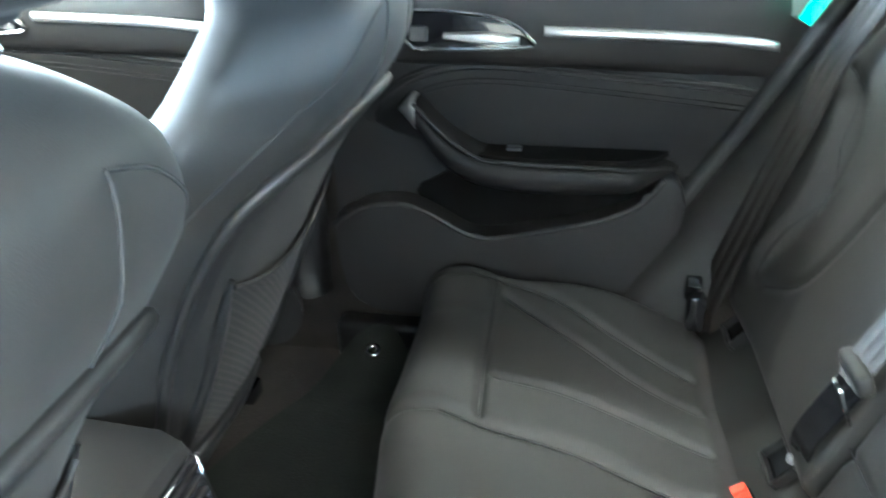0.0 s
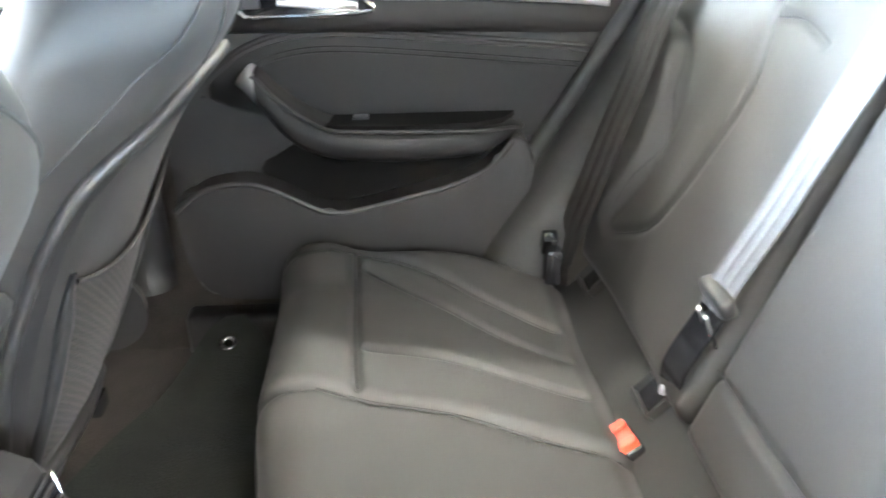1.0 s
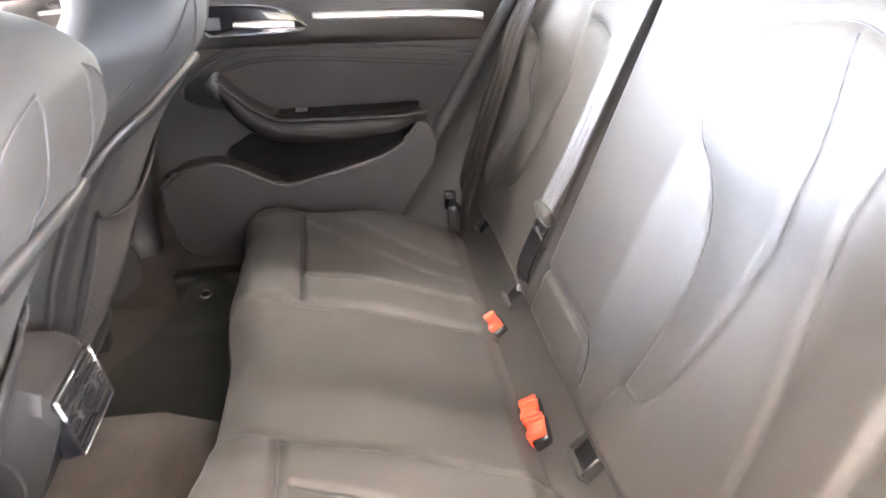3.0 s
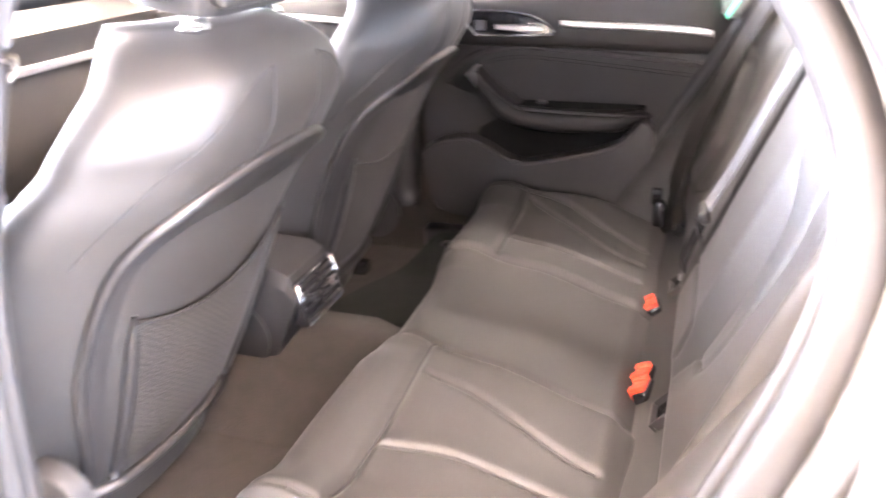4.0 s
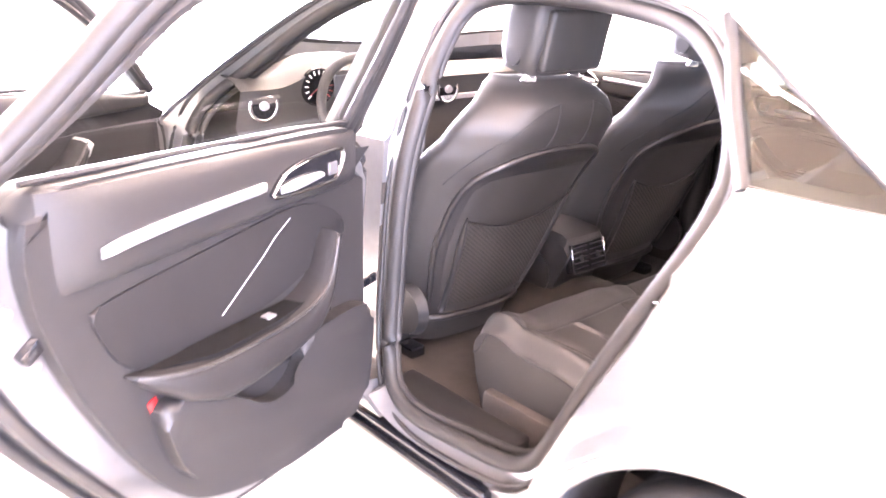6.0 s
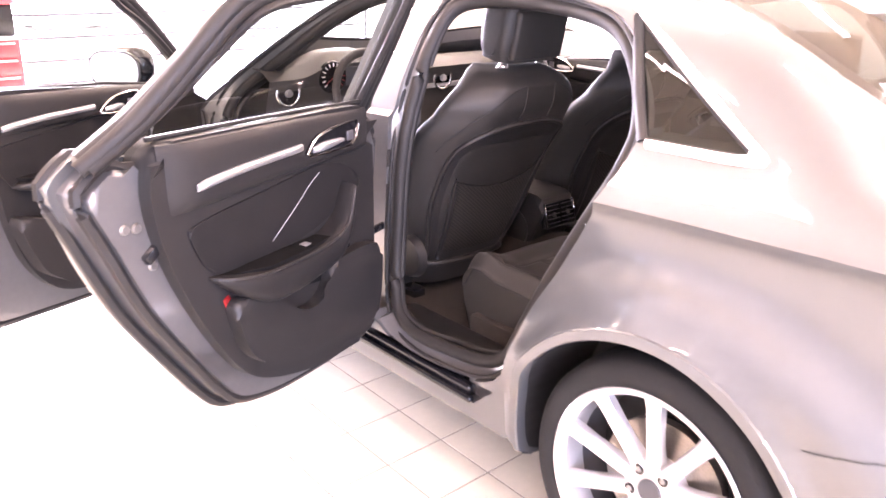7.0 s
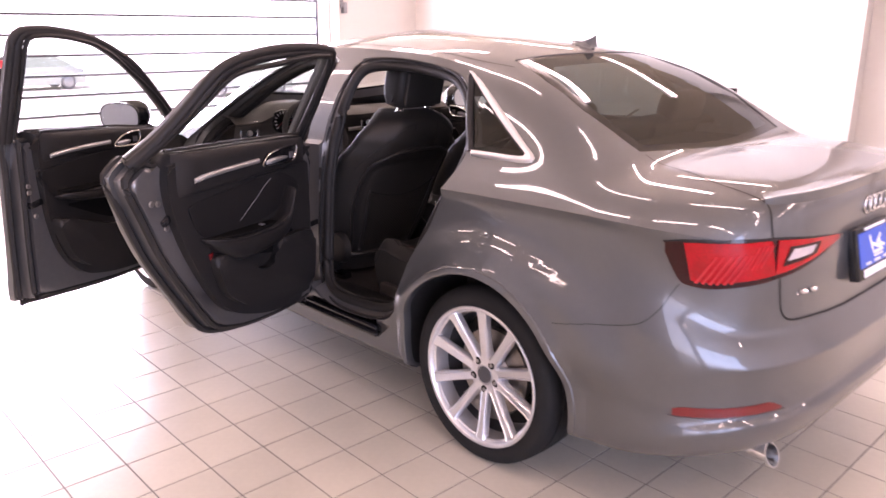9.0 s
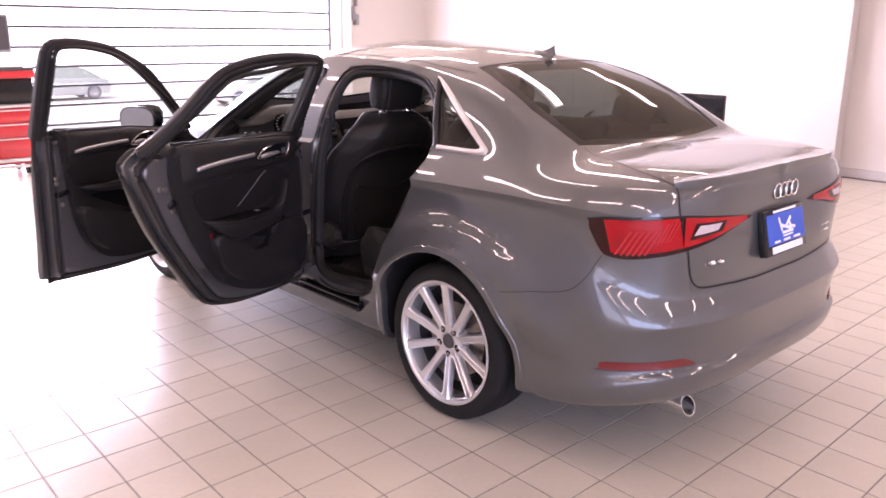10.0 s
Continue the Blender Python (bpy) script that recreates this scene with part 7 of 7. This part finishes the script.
# steering wheel
sm = Matrix.Translation((-0.36, 1.64, 0.945)) @ Matrix.Rotation(radians(-24), 4, "X")
bm = bmesh.new()
ring(bm, sm, 0.178, 0.0165, 48, 10)
wheel_rim = part("steering_wheel", bm, LEATHER, car, "black leather steering wheel", 60)
bm = bmesh.new()
box(bm, -0.075, 0.075, -0.02, 0.03, -0.06, 0.055, 0.02, 3, sm)
part("horn_pad", bm, SOFT, wheel_rim, "black horn pad")
for a in (0, 180, 270):
    bm = bmesh.new()
    box(bm, 0.06, 0.172, -0.008, 0.010, -0.016, 0.016, 0.005, 2, sm @ Matrix.Rotation(radians(-a), 4, "Y"))
    part("spoke", bm, HARD if a != 270 else ALU, wheel_rim, "steering wheel spoke")
bm = bmesh.new()
tube(bm, [sm @ Vector((0, 0.02, 0)), sm @ Vector((0, 0.16, 0))], 0.04, 16)
part("steering_column", bm, HARD, wheel_rim)
# inner mirror
bm = bmesh.new()
box(bm, -0.115, 0.115, -0.02, 0.015, -0.032, 0.032, 0.014, 3, Matrix.Translation((0, 1.47, 1.315)) @ Matrix.Rotation(radians(12), 4, "X"))
part("inner_mirror", bm, GLOSS_BLACK, car, "black inner mirror")

# -- pillars, sills and door seals of the left side
def relax(P, times):
    """A closed outline with its kinks evened out."""
    for _ in range(times):
        P = [(P[i - 1] + P[i] * 2 + P[(i + 1) % len(P)]) / 4 for i in range(len(P))]
    return P


def inward(P2, d):
    """The closed outline moved inwards by d."""
    n = len(P2)
    area = sum(P2[i].x * P2[(i + 1) % n].y - P2[(i + 1) % n].x * P2[i].y for i in range(n))
    sg = 1 if area > 0 else -1
    out = []
    for i in range(n):
        t = (P2[(i + 1) % n] - P2[i - 1]).normalized()
        out.append(P2[i] + Vector((-t.y, t.x, 0)) * d * sg)
    return relax(out, 4)


for out in (REAR_OPEN, FRONT_OPEN):
    P2 = relax([Vector(p) for p in spline([(a, b, 0) for a, b in out], 150, True)], 10)
    x_skin = [max(flank(p.x, p.y, -1, 0).x, -0.80 if 0.96 < p.x < 1.15 and 0.42 < p.y < 1.06 else -9) for p in P2]
    xs = x_skin
    for _ in range(70):
        xs = [(xs[i - 1] + 2 * xs[i] + xs[(i + 1) % len(xs)]) / 4 for i in range(len(xs))]
    sh = [(1 - 0.45 * smoothstep(1.05, 1.3, p.y)) * (1 - (0.62 if out is REAR_OPEN else 0.0) * smoothstep(0.66, 0.99, p.x)) for p in P2]
    bm = bmesh.new()
    rows = []
    for d, depth, f in ((-0.004, 0.022, 0.0), (0.006, 0.040, 0.3), (0.016, 0.050, 0.6), (0.026, 0.055, 0.9), (0.030, 0.070, 1.0), (0.030, 0.12, 1.0)):
        rows.append([Vector((x * f + x0 * (1 - f) + depth * k, q.x, q.y)) for x, x0, k, q in zip(xs, x_skin, sh, inward(P2, d))])
    grid(bm, rows, close_v=True)
    bmesh.ops.recalc_face_normals(bm, faces=bm.faces)
    part("opening_flange", bm, JAMB, car, "grey painted flange round the door opening", 50)
    for d, depth, r, mat, lab in ((0.034, 0.066, 0.0195, RUBBER, "thick black rubber door seal"), (0.044, 0.100, 0.011, RUBBER, "black edge trim of the door opening"), (0.004, 0.026, 0.006, RUBBER, "outer rubber lip of the door opening")):
        bm = bmesh.new()
        tube(bm, [Vector((x + depth * k, q.x, q.y)) for x, k, q in zip(xs, sh, inward(P2, d))], r, 8, True)
        part("opening_seal", bm, mat, car, lab, 60)
# stepped sill in the rear and front openings; gloss black stands for shaded paint
for y0, y1 in ((0.565, 1.09), (1.14, 2.05)):
    for k, (x0, x1, z0, z1, mat, lab) in enumerate(((-0.868, -0.846, 0.298, 0.317, GLOSS_BLACK, "glossy black sill step, for paint in shade"), (-0.850, -0.816, 0.300, 0.336, GLOSS_BLACK, "glossy black sill step, for paint in shade"), (-0.822, -0.755, 0.325, 0.362, GLOSS_BLACK, "glossy black sill step, for paint in shade"), (-0.775, -0.66, 0.335, 0.385, SOFT, "black sill trim"))):
        bm = bmesh.new()
        box(bm, x0, x1, y0 - 0.0 + 0.02 * k, y1 - 0.015 * k, z0, z1, 0.008, 3)
        part("sill", bm, mat, car, lab, 50)
# striker on the rear pillar
s = flank(0.205, 0.865, -1, 0)
bm = bmesh.new()
box(bm, s.x + 0.02, s.x + 0.05, 0.196, 0.212, 0.835, 0.90, 0.004, 2)
tube(bm, [(s.x + 0.03, 0.21, 0.845), (s.x + 0.028, 0.245, 0.85), (s.x + 0.028, 0.245, 0.885), (s.x + 0.03, 0.21, 0.89)], 0.005, 8)
part("door_striker", bm, CHROME, car, "bright steel door striker")
# inner trims of the right side pillars
bm = bmesh.new()
tube(bm, [tuple(p) for p in spline([(0.70, 1.09, 0.50), (0.695, 1.09, 0.95), (0.65, 1.07, 1.12), (0.565, 1.04, 1.35)], 16)], 0.045, 10)
part("pillar_trim", bm, SOFT, car, "black pillar trim")
bm = bmesh.new()
box(bm, 0.715, 0.775, 0.45, 1.05, 0.335, 0.42, 0.015, 3)
part("sill_trim", bm, SOFT, car, "black inner sill trim")

# black seal along the rear edge of the closed right door
bm = bmesh.new()
tube(bm, [tuple(p) for p in spline([(0.674, lerp_tab(EDGE, z) + 0.016, z) for z in (0.46, 0.56, 0.70, 0.82, 0.99, 1.08)], 24)], 0.015, 8)
part("closing_seal", bm, SEAM, car, "black rubber seal behind the closed door", 60)
# small green tag on the rear bolster
bm = bmesh.new()
box(bm, -0.034, 0.034, -0.002, 0.002, -0.022, 0.022, 0.001, 1, Matrix.Translation((0.640, 0.285, 1.035)) @ Matrix.Rotation(radians(30), 4, "X"))
part("green_tag", bm, GREEN_TAG, car, "small green plastic tag")

# -- loose floor mats, each with a pointed rear corner that stands up against the sill
def floor_mat(cx, lab):
    sx = 1 if cx > 0 else -1
    pts = [(0.20, 0.80), (0.20, 1.00), (0.20, 1.14), (0.26, 1.17), (0.40, 1.14), (0.52, 1.09), (0.62, 1.03), (0.73, 0.972), (0.742, 0.962), (0.735, 0.950), (0.69, 0.918), (0.64, 0.885), (0.56, 0.84), (0.46, 0.80)]
    bm = bmesh.new()
    P = [(p.x, p.y) for p in spline([(a, b, 0) for a, b in pts], 80, True)]
    f1, f2 = poly_slab(bm, P, 1.0, lambda a, b, h: (sx * a, b, 0.345 + 0.007 * h))
    bmesh.ops.triangulate(bm, faces=[f1, f2])
    bmesh.ops.subdivide_edges(bm, edges=[e for e in bm.edges if e.calc_length() > 0.06], cuts=3, use_grid_fill=True)
    for v in bm.verts:
        v.co.z += 0.066 * smoothstep(0.54, 0.70, abs(v.co.x))
    bmesh.ops.recalc_face_normals(bm, faces=bm.faces)
    return tagged(link_mesh("floor_mat", bm, MAT_FELT, smooth=30), lab, "floor mat", "loose floor mats")


mat_r = floor_mat(0.42, "black felt floor mat with a steel grommet")
bm = bmesh.new()
ring(bm, Matrix.Translation((0.650, 0.960, 0.404)) @ Matrix.Rotation(radians(-24), 4, "Y") @ Matrix.Rotation(radians(90), 4, "X"), 0.0115, 0.0055)
part("grommet", bm, CHROME, mat_r, "bright steel grommet")

# ---- things round the car ----
def thing(name, label, category, group=""):
    return tagged(new(name), label, category, group)


# red workshop cabinet with a screen on it, before the gate
cab = thing("tool_cabinet", "red enamelled workshop cabinet with a dark hutch", "cabinet")
CX0, CX1, CY0, CY1 = -1.75, -0.14, 7.20, 7.75
bm = bmesh.new()
box(bm, CX0, CX1, CY0, CY1, 0.12, 0.72, 0.012, 2)
part("cabinet_body", bm, CABINET_RED, cab, "red enamelled lower cabinet")
for k in range(3):
    bm = bmesh.new()
    box(bm, CX0 + 0.03, CX1 - 0.03, CY0 - 0.016, CY0 + 0.002, 0.27 + 0.15 * k, 0.405 + 0.15 * k, 0.006, 2)
    part("drawer", bm, CABINET_RED, cab, "red drawer front")
    bm = bmesh.new()
    box(bm, CX0 + 0.05, CX1 - 0.05, CY0 - 0.028, CY0 - 0.015, 0.385 + 0.15 * k, 0.400 + 0.15 * k, 0.003, 1)
    part("drawer_handle", bm, ALU, cab, "aluminium drawer pull")
bm = bmesh.new()
box(bm, CX0 - 0.01, CX1 + 0.01, CY0 - 0.02, CY1, 0.722, 0.748, 0.006, 2)
part("worktop", bm, ALU, cab, "bright metal worktop edge")
bm = bmesh.new()
box(bm, CX0, CX1, CY0 + 0.10, CY1, 0.75, 1.02, 0.008, 2)
part("hutch", bm, GLOSS_BLACK, cab, "dark open hutch")
bm = bmesh.new()
box(bm, CX0, CX1, CY0 - 0.01, CY1, 1.022, 1.10, 0.01, 2)
part("hutch_top", bm, CABINET_RED, cab, "red hutch top")
bm = bmesh.new()
box(bm, CX0, CX1, CY0 - 0.01, CY1, 1.102, 1.135, 0.006, 2)
part("top_mat", bm, DARK_GREY, cab, "dark grey top mat")
for za, zb in ((0.085, 0.118), (0.15, 0.19)):
    bm = bmesh.new()
    box(bm, CX0 - 0.02, CX1 + 0.02, CY0 - 0.04, CY0 - 0.005, za, zb, 0.008, 2)
    part("bumper_rail", bm, ALU, cab, "bright metal bumper rail")
for x in (CX0 + 0.15, CX1 - 0.15):
    for y in (CY0 + 0.1, CY1 - 0.1):
        bm = bmesh.new()
        cyl(bm, 0.06, 0.06, 0.04, 20, Matrix.Translation((x - 0.02, y, 0.0605)) @ Matrix.Rotation(radians(90), 4, "Y"))
        box(bm, x - 0.025, x + 0.025, y - 0.025, y + 0.025, 0.10, 0.125)
        part("castor", bm, TYRE, cab, "black castor")

mon = thing("monitor", "grey computer monitor standing on the red cabinet", "monitor")
bm = bmesh.new()
box(bm, -0.95, -0.29, 7.36, 7.40, 1.28, 1.67, 0.008, 2)
part("screen_case", bm, MID_GREY, mon, "grey screen case")
bm = bmesh.new()
box(bm, -0.93, -0.31, 7.355, 7.3605, 1.31, 1.65)
part("screen", bm, DARK_GREY, mon, "dark blank screen", smooth=0)
bm = bmesh.new()
box(bm, -0.64, -0.60, 7.40, 7.44, 1.14, 1.45, 0.005, 1)
part("stand", bm, MID_GREY, mon, "grey monitor stand")
bm = bmesh.new()
box(bm, -0.76, -0.48, 7.30, 7.52, 1.1355, 1.15, 0.005, 1)
part("stand_foot", bm, MID_GREY, mon, "grey monitor foot")
kb = thing("keyboard", "white keyboard and papers on the red cabinet", "keyboard")
bm = bmesh.new()
box(bm, -0.62, -0.24, 7.20, 7.33, 1.1355, 1.155, 0.004, 1)
part("keyboard_case", bm, FRAME_WHITE, kb, "white keyboard case")

# dark screen on a trolley far behind the car
tv = thing("trolley_screen", "black screen on a low trolley by the white wall", "screen")
bm = bmesh.new()
box(bm, -0.03, 0.03, -0.42, 0.42, 0.52, 0.90, 0.01, 2)
part("screen_case", bm, GLOSS_BLACK, tv, "black screen")
bm = bmesh.new()
box(bm, -0.02, 0.02, -0.03, 0.03, 0.05, 0.52, 0.004, 1)
part("pole", bm, DARK_GREY, tv, "dark pole")
bm = bmesh.new()
box(bm, -0.25, 0.25, -0.30, 0.30, 0.0, 0.05, 0.01, 2)
part("trolley_base", bm, DARK_GREY, tv, "dark trolley base")
tv.location = (5.1, 2.51, 0)

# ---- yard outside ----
# added white sheet that glows in place of the bright distance
BACK = emission_material("backdrop_glow", (1.0, 1.0, 1.0), 1.5)
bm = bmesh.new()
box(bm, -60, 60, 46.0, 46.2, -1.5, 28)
structure(link_mesh("backdrop", bm, BACK, smooth=0), "glowing white backdrop sheet beyond the yard", "backdrop")


PALE_GLASS = material("pale_far_glass", (0.46, 0.54, 0.46), 0.2, 0, 4.0, 0.06)
CAR_WHITE = material("white_car_paint", (0.84, 0.88, 0.78), 0.3, 0, 3.0, 0.03, coat=0.6)


def parked_car(x, y, mat, label, turn):
    """A distant parked car: body, cabin, glass and wheels."""
    c = thing("parked_car", label, "car", "cars parked in the yard")
    bm = bmesh.new()
    rows = []
    for yy, w, z0, z1 in ((-2.15, 0.70, 0.35, 0.70), (-2.05, 0.82, 0.25, 0.86), (-1.2, 0.87, 0.22, 0.95), (0.0, 0.88, 0.22, 0.96), (1.2, 0.87, 0.22, 0.92), (2.0, 0.80, 0.25, 0.78), (2.15, 0.68, 0.35, 0.65)):
        rows.append([Vector((-w, yy, z0)), Vector((-w, yy, (z0 + z1) / 2)), Vector((-w * 0.93, yy, z1)), Vector((0, yy, z1 + 0.02)), Vector((w * 0.93, yy, z1)), Vector((w, yy, (z0 + z1) / 2)), Vector((w, yy, z0)), Vector((0, yy, z0))])
    vs = grid(bm, rows, close_v=True)
    bm.faces.new(vs[0])
    bm.faces.new(vs[-1])
    bmesh.ops.recalc_face_normals(bm, faces=bm.faces)
    part("car_body", bm, mat, c, "", 50)
    bm = bmesh.new()
    rows = []
    for yy, w, z1 in ((-1.75, 0.74, 0.94), (-1.0, 0.64, 1.38), (0.1, 0.64, 1.43), (1.1, 0.74, 0.94)):
        rows.append([Vector((-0.80, yy * 0.98, 0.90)), Vector((-w, yy, z1)), Vector((w, yy, z1)), Vector((0.80, yy * 0.98, 0.90))])
    grid(bm, rows)
    bmesh.ops.recalc_face_normals(bm, faces=bm.faces)
    part("cabin_glass", bm, PALE_GLASS, c, "pale cabin windows", 30)
    for wy in (-1.3, 1.35):
        for sx in (-1, 1):
            bm = bmesh.new()
            cyl(bm, 0.32, 0.32, 0.2, 28, Matrix.Translation((sx * 0.70, wy, 0.32)) @ Matrix.Rotation(radians(90 * sx), 4, "Y"))
            w = part("tyre", bm, MID_GREY, c)
            bm = bmesh.new()
            cyl(bm, 0.22, 0.19, 0.01, 20, Matrix.Translation((sx * 0.90, wy, 0.32)) @ Matrix.Rotation(radians(90 * sx), 4, "Y"))
            part("wheel_cover", bm, ALU, w)
    c.matrix_basis = pose(x, y, -1.5, 0, 0, turn)


parked_car(15.3, 29.0, CAR_WHITE, "white parked car in the bright yard", 86)
parked_car(9.4, 36.5, CAR_WHITE, "white parked car in the bright yard", 92)
parked_car(3.6, 38.0, CAR_WHITE, "white parked car in the bright yard", 88)

# ---- floor tiles, each a piece of its own near the car ----
TILE_X, TILE_Y, TILE_X0, TILE_Y0, JOINT = 0.2132, 0.2238, -1.797, 0.819, 0.0052
UX, UY = Vector((0.9999, 0.0113, 0)), Vector((0.0389, 0.9992, 0))        # the rows run slightly askew to the car
bm = bmesh.new()
hx, hy = (TILE_X - JOINT) / 2, (TILE_Y - JOINT) / 2
corner = lambda a, b, z: UX * a + UY * b + Vector((0, 0, z))
low = [bm.verts.new(corner(a * hx, b * hy, -0.0045)) for a, b in ((-1, -1), (1, -1), (1, 1), (-1, 1))]
mid = [bm.verts.new(corner(a * hx, b * hy, -0.0005)) for a, b in ((-1, -1), (1, -1), (1, 1), (-1, 1))]
top = [bm.verts.new(corner(a * (hx - 0.0006), b * (hy - 0.0006), 0.0)) for a, b in ((-1, -1), (1, -1), (1, 1), (-1, 1))]
for ra, rb in ((low, mid), (mid, top)):
    for i in range(4):
        bm.faces.new([ra[i], ra[(i + 1) % 4], rb[(i + 1) % 4], rb[i]])
bm.faces.new(top)
tile_me = bpy.data.meshes.new("tile")
bm.to_mesh(tile_me)
bm.free()
tile_me.materials.append(TILE)
quads, verts = [], []
count = 0
shape = [tuple(v.co) for v in tile_me.vertices]
polys = [tuple(p.vertices) for p in tile_me.polygons]
for i in range(-28, 42):
    for j in range(-38, 36):
        c = Vector((TILE_X0, TILE_Y0, 0)) + UX * ((i + 0.5) * TILE_X) + UY * ((j + 0.5) * TILE_Y)
        x, y = c.x, c.y
        if not (ROOM_X0 + 0.02 < x < ROOM_X1 - 0.02 and ROOM_Y0 + 0.02 < y < ROOM_Y1 - 0.02):
            continue
        rnd = (math.sin(i * 12.9898 + j * 78.233) * 43758.5453) % 1.0
        near = (-2.7 < x < -0.75 and -1.55 < y < 1.6) or (-0.75 < x < 1.1 and -2.0 < y < -0.95)
        if near and count < 300:
            ob = new("tile", tile_me)
            ob.location = (x, y, -0.0004 * rnd)
            ob.parent = floor
            count += 1
        else:
            b = len(verts)
            verts.extend((a + x, c + y, d - 0.0004 * rnd) for a, c, d in shape)
            quads.extend(tuple(v + b for v in p) for p in polys)
me = bpy.data.meshes.new("tiles")
me.from_pydata(verts, [], quads)
me.materials.append(TILE_REST)
rest = new("tiles", me)
rest.parent = floor
tagged(rest, kind="stuff")
